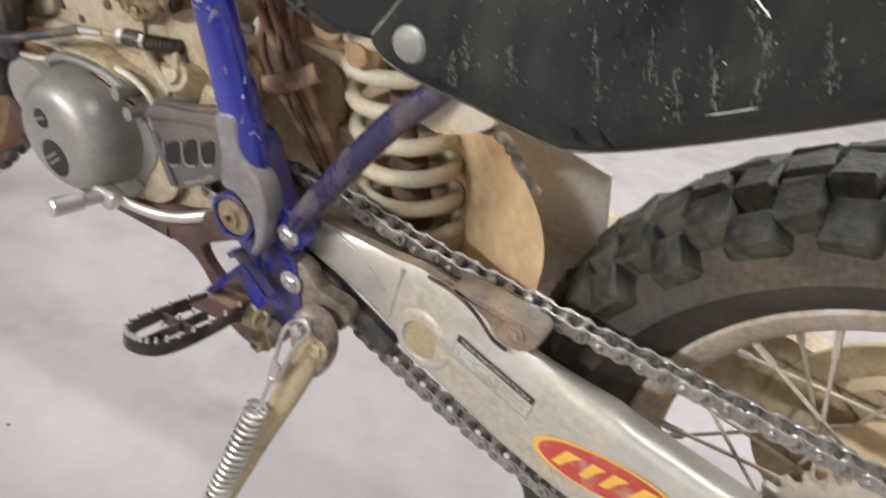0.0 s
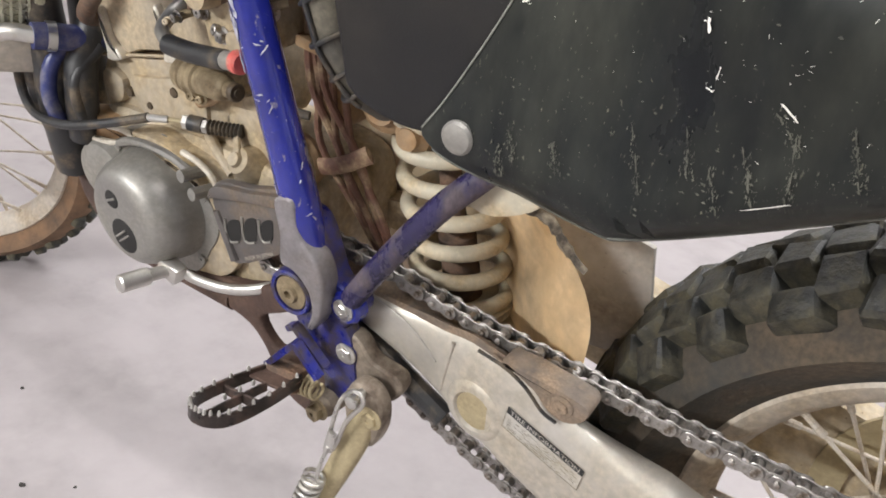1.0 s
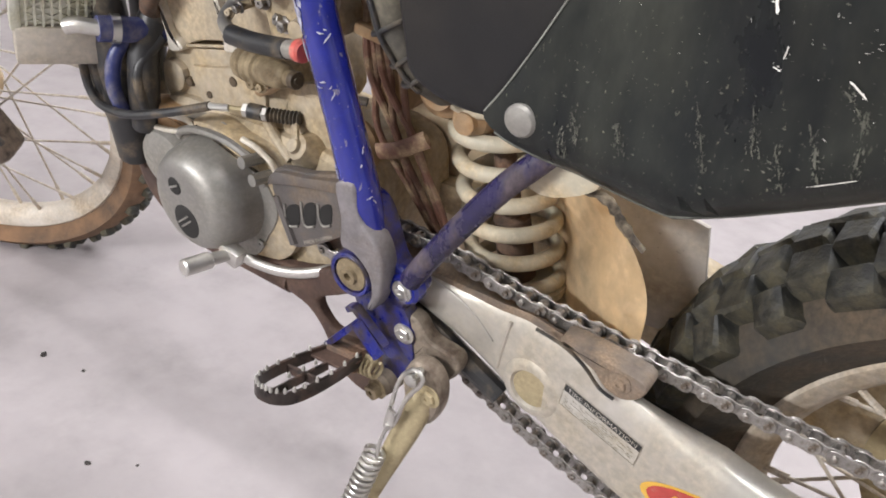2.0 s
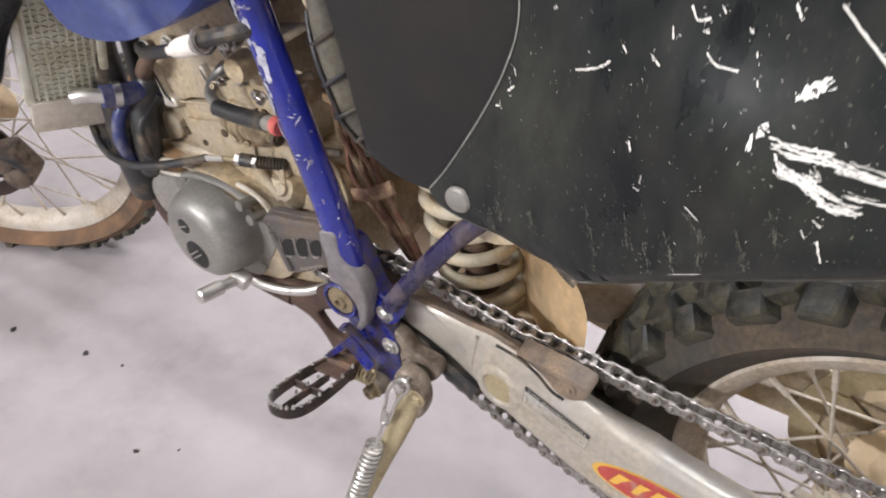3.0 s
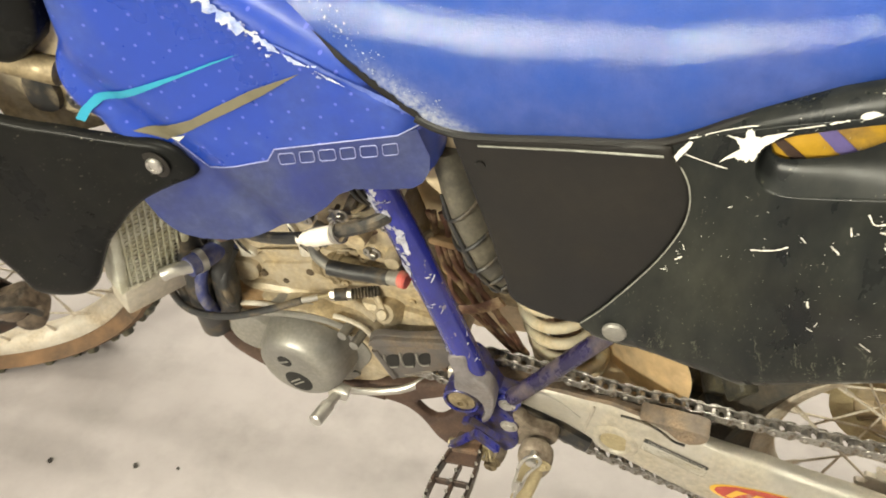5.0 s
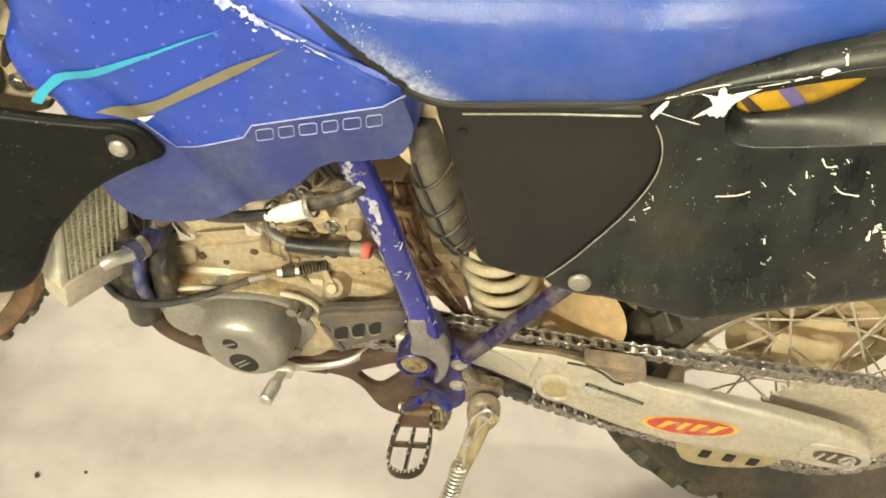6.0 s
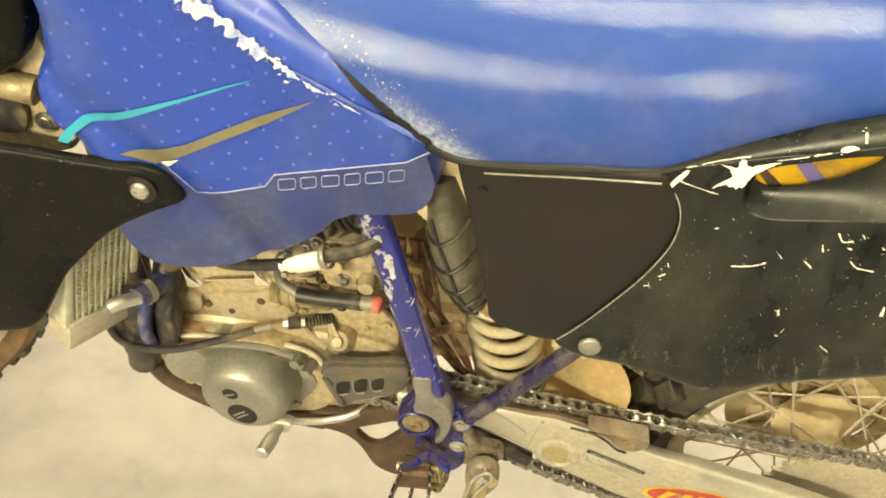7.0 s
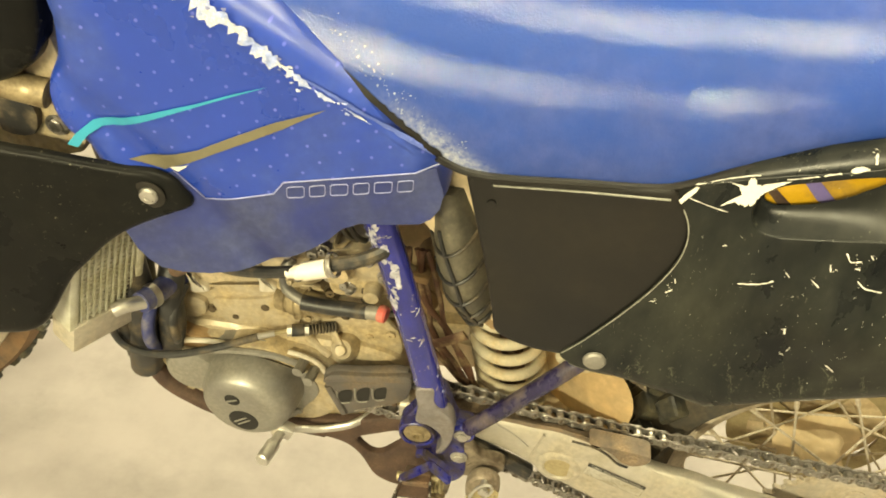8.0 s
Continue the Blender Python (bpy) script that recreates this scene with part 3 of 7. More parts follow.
    band = spline([(-0.231, 0.994), (-0.205, 0.975), (-0.179, 0.956), (-0.154, 0.937), (-0.133, 0.920), (-0.110, 0.903), (-0.086, 0.8895), (-0.057, 0.873)], 5)
    for lo, hi, w0, w1 in ((0, 13, 0.0110, 0.0095), (11, 20, 0.0085, 0.0080), (19, 25, 0.0052, 0.0048), (25, 29, 0.0036, 0.0030), (30, 34, 0.0014, 0.0016)):
        up, down = [], []
        for k in range(lo, hi):
            d = (band[k + 1] - band[k]).normalized()
            nn = Vector((-d.y, d.x))
            w = w0 + (w1 - w0) * (k - lo) / (hi - lo)
            end = 0.3 if k in (lo, hi - 1) else 1.0
            for f in (0.0, 0.5):
                q = band[k].lerp(band[k + 1], f)
                up.append(q + nn * w * end * rnd.uniform(0.15, 0.75))
                down.append(q - nn * w * end * rnd.uniform(0.1, 1.25))
        part("scuff", film(up + down[::-1], y_tank, 0.0013, 2), M["scuff_gloss"], tank, "torn glossy scuff with white glints painted in")
    # highlight painted as a paler line along the shoulder, beside the seat
    for a, c, w in (((-0.118, 0.912), (-0.060, 0.880), 0.0022), ((-0.066, 0.884), (-0.004, 0.851), 0.0030)):
        a, c = Vector(a), Vector(c)
        nn = Vector((a.y - c.y, c.x - a.x)).normalized()
        line = [a.lerp(c, k / 12) for k in range(13)]
        ring = [q + nn * w * rnd.uniform(0.5, 1.0) * math.sin(0.25 + 2.6 * k / 12) for k, q in enumerate(line)] + [q - nn * w * rnd.uniform(0.3, 1.2) * math.sin(0.25 + 2.6 * k / 12) for k, q in enumerate(line)][::-1]
        part("rubbed_line", film(ring, y_tank, 0.0012, 1), M["rubbed"], tank, "paler line painting the highlight on the tank's shoulder")
    # curled shreds of the film beside the scuffs
    for k in range(26):
        q = band[rnd.randrange(0, 33)]
        w = rnd.uniform(0.0012, 0.0040) * (1.0 - 0.6 * (q.x + 0.24) / 0.19)
        c = q + Vector((rnd.gauss(0, 0.004), rnd.gauss(0, 0.0055)))
        t0 = rnd.uniform(0, 3.1)
        ring = [c + Vector((math.cos(t0 + j * 1.05) * w * rnd.uniform(0.5, 1.9), math.sin(t0 + j * 1.05) * w * rnd.uniform(0.3, 1.0))) for j in range(6)]
        part("film_shred", film(ring, y_tank, 0.0019, 1), M["scuff_gloss"] if k % 3 else M["tank_edge"], tank)
    return tank


fuel_tank()


def front_shroud():
    rim = [(-0.60, 0.975), (-0.50, 0.965), (-0.46, 0.92), (-0.437, 0.881), (-0.404, 0.845), (-0.372, 0.833), (-0.342, 0.827), (-0.305, 0.819), (-0.27, 0.8135), (-0.25, 0.8105), (-0.235, 0.803), (-0.2275, 0.793), (-0.220, 0.777), (-0.244, 0.7645), (-0.261, 0.756),
           (-0.28, 0.745), (-0.302, 0.727), (-0.321, 0.706), (-0.338, 0.687), (-0.352, 0.664), (-0.366, 0.638), (-0.378, 0.622), (-0.395, 0.612), (-0.425, 0.610), (-0.445, 0.616), (-0.453, 0.638), (-0.465, 0.663), (-0.49, 0.703), (-0.512, 0.725), (-0.552, 0.739), (-0.60, 0.748), (-0.70, 0.80), (-0.70, 0.92)]
    sh = part("front_shroud", pillow(spline(rim, 3, True), (-0.40, 0.765), y_shroud, 0.006, False, 0.004, 0.9), M["black"], bike, "black plastic front shroud with one bolt", angle=50)
    at = (-0.2535, y_shroud(-0.2535, 0.790), 0.790)
    part("bolt_recess", lathe([(0.0, -0.001), (0.0135, -0.001), (0.0145, 0.0008), (0.012, 0.0012), (0.0, 0.0012)], at, (0, -1, 0), 28), M["matt_black"], sh)
    part("bolt", lathe([(0.0085, 0), (0.0085, 0.003), (0.007, 0.005), (0.003, 0.006), (0.0025, 0.005), (0, 0.005)], at, (0, -1, 0), 24), M["chrome"], sh, "zinc button bolt")
    return sh



def upper_cowl():
    rim = [(-0.349, 0.889), (-0.333, 0.906), (-0.322, 0.955), (-0.330, 1.01), (-0.365, 1.05), (-0.42, 1.07), (-0.56, 1.06), (-0.62, 1.0), (-0.52, 0.935), (-0.43, 0.895), (-0.385, 0.876), (-0.365, 0.879)]
    co = part("upper_cowl", pillow(spline(rim, 3, True), (-0.46, 1.0), lambda x, z: -0.146 + 0.10 * (x + 0.35), 0.01, False, 0.02, 0.85), M["black"], bike, "black plastic cowl above the radiator", angle=50)
    part("cowl_bolt", lathe([(0.0085, -0.002), (0.0085, 0.003), (0.007, 0.005), (0, 0.005)], (-0.385, -0.153, 0.975), (0, -1, 0), 20), M["chrome"], co)
    # dusty mount and neck seen between the cowl and the shroud
    bm = slab(spline([(-0.45, 0.79), (-0.33, 0.795), (-0.325, 0.87), (-0.335, 0.93), (-0.36, 0.96), (-0.43, 0.96)], 3, True), -0.120, -0.09, 0.006)
    mo = part("tank_mount", bm, M["case"], bike, "dusty tan mount under the front of the tank")
    part("neck", sweep(spline([(-0.410, -0.126, 0.868), (-0.375, -0.130, 0.868), (-0.340, -0.128, 0.862)], 4), 0.013, 14), M["brass_dull"], mo, "brown dusty filler neck")
    hexbolt("mount_bolt", (-0.345, -0.121, 0.825), (0, -1, 0), 0.007, mo, M["steel"])
    part("mount_pad", slab(spline([(-0.395, 0.815), (-0.365, 0.815), (-0.358, 0.845), (-0.39, 0.85)], 3, True), -0.128, -0.118, 0.003), M["hose"], mo)


front_shroud()
upper_cowl()


SEAT_SECTION = [(-0.985, 0.0), (-1.0, 0.10), (-0.99, 0.21), (-0.962, 0.33), (-0.915, 0.45), (-0.845, 0.56), (-0.75, 0.67), (-0.62, 0.78), (-0.45, 0.88), (-0.25, 0.95), (-0.08, 0.985)]


def seat():
    """Stations along the seat: x, underside, top, half width."""
    st = [(-0.235, 0.985, 1.012, 0.085), (-0.169, 0.956, 1.008, 0.104), (-0.119, 0.928, 1.004, 0.112), (-0.085, 0.906, 1.0, 0.114), (-0.045, 0.881, 0.998, 0.118), (-0.008, 0.853, 0.995, 0.120), (0.02, 0.842, 0.994, 0.121), (0.055, 0.843, 0.993, 0.122), (0.11, 0.850, 0.995, 0.123),
          (0.175, 0.858, 1.0, 0.124), (0.205, 0.871, 1.006, 0.125), (0.235, 0.890, 1.010, 0.126), (0.285, 0.914, 1.018, 0.126), (0.345, 0.940, 1.028, 0.125), (0.42, 0.970, 1.045, 0.12), (0.58, 1.03, 1.075, 0.10)]
    fine = spline([Vector(s[:3]) for s in st], 4)
    widths = spline([(s[0], s[3], 0) for s in st], 4)

    def side(x, zb, zt, hw, z):
        """Half width at height z: the section starts from a level base and is cut off at the lower edge."""
        base = zb if x > 0.02 else 0.842
        v = max(0.0, min(0.985, (z - base) / (zt - base)))
        for (u0, v0), (u1, v1) in zip(SEAT_SECTION, SEAT_SECTION[1:]):
            if v0 <= v <= v1:
                return hw * (u0 + (u1 - u0) * (v - v0) / (v1 - v0))
        return 0.0
    rings = []
    for p, w in zip(fine, widths):
        x, zb, zt, hw = p.x, p.y, p.z, w.y
        near = []
        for u, v in SEAT_SECTION:
            z = zb + v * (zt - zb)
            near.append((x, side(x, zb, zt, hw, z), z))
        rings.append(near + [(x, -y, z) for x, y, z in near[::-1]])
    s = part("seat", loft(rings), M["seat"], bike, "blue textured vinyl seat, its front corner worn and painted pale with glare", angle=70)
    # piping at the lower edge, dark
    low = [(p.x, side(p.x, p.y, p.z, w.y, p.y) - 0.001, p.y - 0.001) for p, w in zip(fine, widths) if p.x > -0.012]
    part("seat_edge", sweep(low, 0.0036, 8), M["matt_black"], s, "dark seam along the seat's lower edge")

    def y_seat(x, z):
        for p0, p1 in zip(st, st[1:]):
            if p0[0] <= x <= p1[0]:
                t = (x - p0[0]) / (p1[0] - p0[0])
                zb, zt, hw = (p0[i] + (p1[i] - p0[i]) * t for i in (1, 2, 3))
                return side(x, zb, zt, hw, z)
        return -0.1
    rnd = random.Random(3)
    bm = bmesh.new()
    # pale specks stand for both wear and sheen near the corner
    for i in range(130):
        x = -0.11 + 0.125 * rnd.random() ** 0.8
        base = 0.852 + 0.78 * max(0.0, -0.004 - x)
        z = base + 0.006 + abs(rnd.gauss(0, 0.010))
        r = rnd.choice((0.0003, 0.0004, 0.0005, 0.0009))
        ring = [(x + math.cos(k) * r * rnd.uniform(0.5, 1.6), z + math.sin(k) * r * rnd.uniform(0.5, 1.6)) for k in (0, 1.2, 2.5, 3.8, 5.0)]
        film(ring, y_seat, 0.0013, 0, bm)
    jag = [Vector((-0.100, 0.9185)).lerp(Vector((-0.004, 0.8535)), k / 26) for k in range(27)]
    edge = [q + Vector((0.0006, 0.0008)) * (1 + 4.2 * rnd.random() * (k / 26) ** 0.7) for k, q in enumerate(jag)]
    part("frayed_edge", film([q - Vector((0.002, 0.003)) for q in jag] + edge[::-1], y_seat, 0.0012, 1), M["matt_black"], s, "black jagged strip along the seat's front lower edge")
    tagged(part("scuff_specks", bm, M["wear_sheen"], s, "pale specks painting wear and sheen in the vinyl"), kind="stuff")
    return s


seat()


def side_panels():
    rim = [(0.017, 0.840), (0.034, 0.837), (0.07, 0.842), (0.125, 0.851), (0.185, 0.860), (0.194, 0.852), (0.203, 0.841), (0.210, 0.825), (0.212, 0.807), (0.208, 0.784), (0.196, 0.75), (0.177, 0.715), (0.152, 0.672), (0.134, 0.646), (0.129, 0.642), (0.105, 0.641), (0.082, 0.645), (0.065, 0.654), (0.060, 0.673), (0.045, 0.736), (0.029, 0.792)]
    a = part("front_side_panel", pillow(spline(rim, 3, True), (0.11, 0.76), y_front_panel, 0.004, False, 0.004, 0.93), M["matt_black"], bike, "matt black side panel under the seat", angle=50)
    # highlight on the top edge, painted as a thin pale rib
    part("rib", sweep([(x, y_front_panel(x, z) - 0.0008, z) for x, z in ((0.042, 0.8295), (0.116, 0.842), (0.187, 0.852))], 0.0010, 8), M["edge_highlight"], a, "pale rib painting the edge highlight along the panel's top")
    part("screw", lathe([(0.0045, 0), (0.004, 0.0015), (0, 0.002)], (0.043, y_front_panel(0.043, 0.810), 0.810), (0, -1, 0), 16), M["matt_black"], a)

    top = [(0.62, 0.972), (0.52, 0.975), (0.42, 0.957), (0.34, 0.931), (0.302, 0.914), (0.259, 0.896), (0.23, 0.882), (0.197, 0.866), (0.187, 0.856)]
    low_edge = [(0.142, 0.636), (0.156, 0.632), (0.18, 0.628), (0.22, 0.6235), (0.26, 0.630), (0.30, 0.6423), (0.34, 0.662), (0.38, 0.687), (0.42, 0.715), (0.45, 0.737), (0.53, 0.80), (0.62, 0.89)]
    seam = [(0.193, 0.850), (0.202, 0.840), (0.2085, 0.826), (0.2105, 0.808), (0.207, 0.786), (0.1945, 0.753), (0.176, 0.717), (0.151, 0.674), (0.133, 0.648)]
    out = spline(low_edge + top + seam[:-1] + [(0.131, 0.647)], 3, True)
    scoop_in = [(0.250, 0.862), (0.253, 0.851), (0.260, 0.844), (0.274, 0.844), (0.301, 0.852), (0.338, 0.864), (0.363, 0.872), (0.40, 0.888), (0.425, 0.905), (0.420, 0.924), (0.39, 0.928), (0.355, 0.9235), (0.331, 0.918), (0.311, 0.9105), (0.287, 0.899), (0.264, 0.887), (0.253, 0.875)]
    slot_in = [(0.258, 0.868), (0.260, 0.864), (0.268, 0.862), (0.280, 0.866), (0.296, 0.873), (0.313, 0.884), (0.326, 0.896), (0.334, 0.904), (0.338, 0.911), (0.335, 0.914), (0.330, 0.914), (0.324, 0.912), (0.311, 0.907), (0.299, 0.902), (0.286, 0.8955), (0.265, 0.885), (0.257, 0.876)]
    slot = spline(scoop_in, 3, True)
    bm = bmesh.new()
    loops = []
    for ring in (out, slot):
        vs = [bm.verts.new((q.x, 0, q.y)) for q in ring]
        loops.append([bm.edges.new((vs[i], vs[(i + 1) % len(vs)])) for i in range(len(vs))])
    bmesh.ops.triangle_fill(bm, edges=loops[0] + loops[1], use_beauty=True)
    for _ in range(4):
        bmesh.ops.subdivide_edges(bm, edges=[e for e in bm.edges if e.calc_length() > 0.018 and not e.is_boundary], cuts=1)
        bmesh.ops.triangulate(bm, faces=bm.faces[:])
    for v in bm.verts:
        v.co.y = y_rear_panel(v.co.x, v.co.z)
    rims = [e for e in bm.edges if e.is_boundary]
    ext = bmesh.ops.extrude_edge_only(bm, edges=rims)
    for v in ext["geom"]:
        if isinstance(v, bmesh.types.BMVert):
            v.co.y += 0.009
    bmesh.ops.recalc_face_normals(bm, faces=bm.faces)
    bmesh.ops.bevel(bm, geom=[e for e in rims if e.is_valid], offset=0.0018, segments=3, affect="EDGES", profile=0.5)
    b = part("rear_side_panel", bm, M["panel_black"], bike, "glossy black rear side panel, scratched white and mud-splashed, with a slot", angle=40)
    # sloping flange along the panel's top
    low_line = spline(top, 4)
    top_line = spline([(0.62, 0.995), (0.52, 1.0), (0.42, 0.978), (0.34, 0.9465), (0.306, 0.931), (0.264, 0.9095), (0.232, 0.8915), (0.198, 0.870), (0.187, 0.8575)], 4)
    rings = []
    for p, q in zip(low_line, top_line):
        ring = []
        for u, d in ((0.0, 0.0), (0.15, 0.0003), (0.45, 0.002), (0.75, 0.0045), (1.0, 0.008)):
            w = p.lerp(q, u)
            ring.append((w.x, y_rear_panel(w.x, w.y) + d, w.y))
        ring += [(q.x, y_rear_panel(q.x, q.y) + 0.016, q.y), (p.x, y_rear_panel(p.x, p.y) + 0.009, p.y)]
        rings.append(ring)
    part("top_flange", loft(rings), M["panel_black"], b, "sloping upper flange of the panel", angle=50)
    # dished scoop between the panel's face and the slot
    inner = spline(slot_in, 3, True)
    rings = []
    for k in range(7):
        u = k / 6
        dip = 0.013 * math.sin(u * math.pi / 2)
        rings.append([(p.x + (q.x - p.x) * u, y_rear_panel(p.x + (q.x - p.x) * u, p.y + (q.y - p.y) * u) + 0.0012 + dip, p.y + (q.y - p.y) * u) for p, q in zip(slot, inner)])
    part("slot_scoop", loft(rings, None, False), M["panel_black"], b, "dished scoop round the slot", angle=60)
    # highlight along the panel joint, painted as a pale line
    line = spline(seam, 5)
    part("panel_edge", sweep([(q.x, y_rear_panel(q.x, q.y) - 0.0002, q.y) for q in line], 0.0006, 6), M["edge_highlight"], b, "pale line painting the highlight on the panel edge")
    rim_line = spline(low_edge, 5)
    part("lower_edge", sweep([(q.x, y_rear_panel(q.x, q.y) + 0.0012, q.y + 0.0002) for q in rim_line], 0.0014, 6), M["edge_dust"], b, "dusty rubbed lower edge")
    # round pale bolt
    at = (0.1645, y_rear_panel(0.1645, 0.6535), 0.6535)
    part("panel_bolt", lathe([(0.0112, 0), (0.0112, 0.0025), (0.0095, 0.0045), (0.004, 0.0058), (0, 0.006)], at, (0, -1, 0), 28), M["case_grey"], b, "round pale dusty panel bolt")
    # white scratches
    rnd = random.Random(11)

    def stroke(bm, pts, w):
        pts = [Vector(p) for p in pts]
        left, right = [], []
        for i, p in enumerate(pts):
            d = (pts[min(i + 1, len(pts) - 1)] - pts[max(i - 1, 0)]).normalized()
            nn = Vector((-d.y, d.x))
            end = 0.25 if i in (0, len(pts) - 1) else 1.0
            left.append(p + nn * (w * end * rnd.uniform(0.25, 1.25)))
            right.append(p - nn * (w * end * rnd.uniform(0.25, 1.25)))
        film(left + right[::-1], y_rear_panel, 0.0011, 0, bm)

    def scratch(pts, w, per=7):
        bm = bmesh.new()
        stroke(bm, spline(pts, per), w * 0.62)
        x, z = pts[0]
        for k in range(3):
            u = rnd.random()
            x, z = pts[0][0] + (pts[-1][0] - pts[0][0]) * u + rnd.gauss(0, 2.2) * w, pts[0][1] + (pts[-1][1] - pts[0][1]) * u + rnd.gauss(0, 2.2) * w
            stroke(bm, [(x, z), (x + w * rnd.uniform(0.3, 0.9), z + w * rnd.uniform(-0.3, 0.6)), (x + w * 1.2, z + w * rnd.uniform(0, 0.9))], w * 0.3)
        part("scratch", bm, M["paint_white"], b)

    def splat(pts, name="scuff"):
        """A torn patch with ragged edges."""
        line = spline(pts, 6, True)
        c = sum(line, Vector((0, 0))) / len(line)
        part(name, film([c + (q - c) * rnd.uniform(0.86, 1.08) for q in line], y_rear_panel, 0.0013, 1), M["paint_white"], b)

    splat([(0.225, 0.857), (0.234, 0.863), (0.241, 0.862), (0.248, 0.867), (0.252, 0.876), (0.258, 0.885), (0.266, 0.893), (0.253, 0.888), (0.248, 0.884), (0.242, 0.889), (0.239, 0.887), (0.238, 0.881), (0.226, 0.880), (0.233, 0.878), (0.237, 0.872), (0.233, 0.867)])
    splat([(0.192, 0.846), (0.195, 0.846), (0.199, 0.853), (0.203, 0.860), (0.206, 0.867), (0.203, 0.867), (0.199, 0.861), (0.195, 0.854)])
    splat([(0.303, 0.915), (0.308, 0.916), (0.314, 0.921), (0.309, 0.922), (0.304, 0.919)])
    scratch([(0.258, 0.791), (0.269, 0.796), (0.277, 0.801), (0.282, 0.806)], 0.0011)
    for pts, w in (([(0.199, 0.856), (0.215, 0.854), (0.232, 0.853)], 0.0008), ([(0.202, 0.869), (0.210, 0.873)], 0.0009), ([(0.213, 0.875), (0.220, 0.880), (0.235, 0.888), (0.246, 0.893)], 0.0009), ([(0.264, 0.895), (0.271, 0.898), (0.285, 0.905)], 0.0008),
                   ([(0.287, 0.906), (0.292, 0.909), (0.298, 0.912)], 0.0013), ([(0.314, 0.935), (0.3155, 0.930), (0.317, 0.926)], 0.0016), ([(0.210, 0.775), (0.212, 0.770)], 0.0009), ([(0.206, 0.757), (0.211, 0.763)], 0.0014), ([(0.196, 0.743), (0.201, 0.745)], 0.0011), ([(0.240, 0.823), (0.237, 0.821)], 0.0007),
                   ([(0.288, 0.817), (0.292, 0.814)], 0.0008), ([(0.307, 0.819), (0.314, 0.815)], 0.0009), ([(0.316, 0.836), (0.318, 0.830)], 0.0010), ([(0.324, 0.849), (0.329, 0.843), (0.336, 0.846)], 0.0011), ([(0.333, 0.839), (0.337, 0.839)], 0.0010), ([(0.338, 0.830), (0.345, 0.826), (0.357, 0.827)], 0.0009),
                   ([(0.340, 0.853), (0.343, 0.850)], 0.0009), ([(0.356, 0.847), (0.359, 0.845)], 0.0008), ([(0.363, 0.838), (0.364, 0.835)], 0.0007), ([(0.367, 0.826), (0.368, 0.823)], 0.0008), ([(0.303, 0.767), (0.305, 0.760)], 0.0014), ([(0.309, 0.736), (0.313, 0.735)], 0.0008), ([(0.313, 0.741), (0.314, 0.748)], 0.0008), ([(0.344, 0.742), (0.353, 0.736)], 0.0010)):
        scratch(pts, w)
    def torn(pts, w, count):
        """A ragged streak of scraped paint: many thin strokes beside one another."""
        bm = bmesh.new()
        line = spline(pts, 8)
        n = len(line)
        for k in range(count):
            i0 = rnd.randrange(0, n - 3)
            i1 = min(n, i0 + rnd.randrange(3, max(4, n // 2)))
            off = Vector((rnd.gauss(0, 0.6), rnd.gauss(0, 1.0))) * w
            stroke(bm, [q + off + Vector((rnd.gauss(0, 0.12), rnd.gauss(0, 0.2))) * w for q in line[i0:i1]], w * rnd.uniform(0.12, 0.45))
        part("scuff", bm, M["paint_white"], b)

    torn([(0.386, 0.819), (0.389, 0.826), (0.395, 0.831), (0.402, 0.838)], 0.0026, 16)
    torn([(0.372, 0.793), (0.3735, 0.803), (0.379, 0.804)], 0.0022, 14)
    torn([(0.381, 0.799), (0.396, 0.799), (0.410, 0.800), (0.421, 0.799), (0.440, 0.799), (0.458, 0.802)], 0.0018, 34)
    torn([(0.386, 0.796), (0.390, 0.789), (0.399, 0.787), (0.407, 0.783), (0.416, 0.779), (0.430, 0.7795)], 0.0022, 32)
    torn([(0.404, 0.797), (0.408, 0.789), (0.400, 0.788)], 0.0018, 12)
    torn([(0.418, 0.787), (0.430, 0.7865), (0.447, 0.790)], 0.0014, 14)
    for pts, w in (([(0.395, 0.869), (0.408, 0.859), (0.424, 0.847)], 0.0013), ([(0.375, 0.864), (0.379, 0.858)], 0.0013), ([(0.411, 0.767), (0.416, 0.764)], 0.0010), ([(0.407, 0.759), (0.410, 0.754)], 0.0008), ([(0.416, 0.756), (0.418, 0.750), (0.421, 0.743)], 0.0012), ([(0.340, 0.686), (0.361, 0.699)], 0.0005)):
        scratch(pts, w)
    bm = bmesh.new()
    for i in range(170):
        x = rnd.uniform(0.17, 0.45)
        z = rnd.uniform(0.70, 0.90) if i % 2 else rnd.gauss(0.79, 0.03)
        if z > 0.635 + 0.9 * x or x < 0.215 or z < 0.62 + max(0.0, x - 0.25) * 0.65 + 0.02:
            continue
        a, l = rnd.uniform(0, 3.14), rnd.choice((0.0006, 0.001, 0.0022))
        stroke(bm, [(x, z), (x + math.cos(a) * l, z + math.sin(a) * l)], rnd.uniform(0.0003, 0.0006))
    tagged(part("chips", bm, M["paint_white"], b, "tiny pale chips"), kind="stuff")
    bm = bmesh.new()
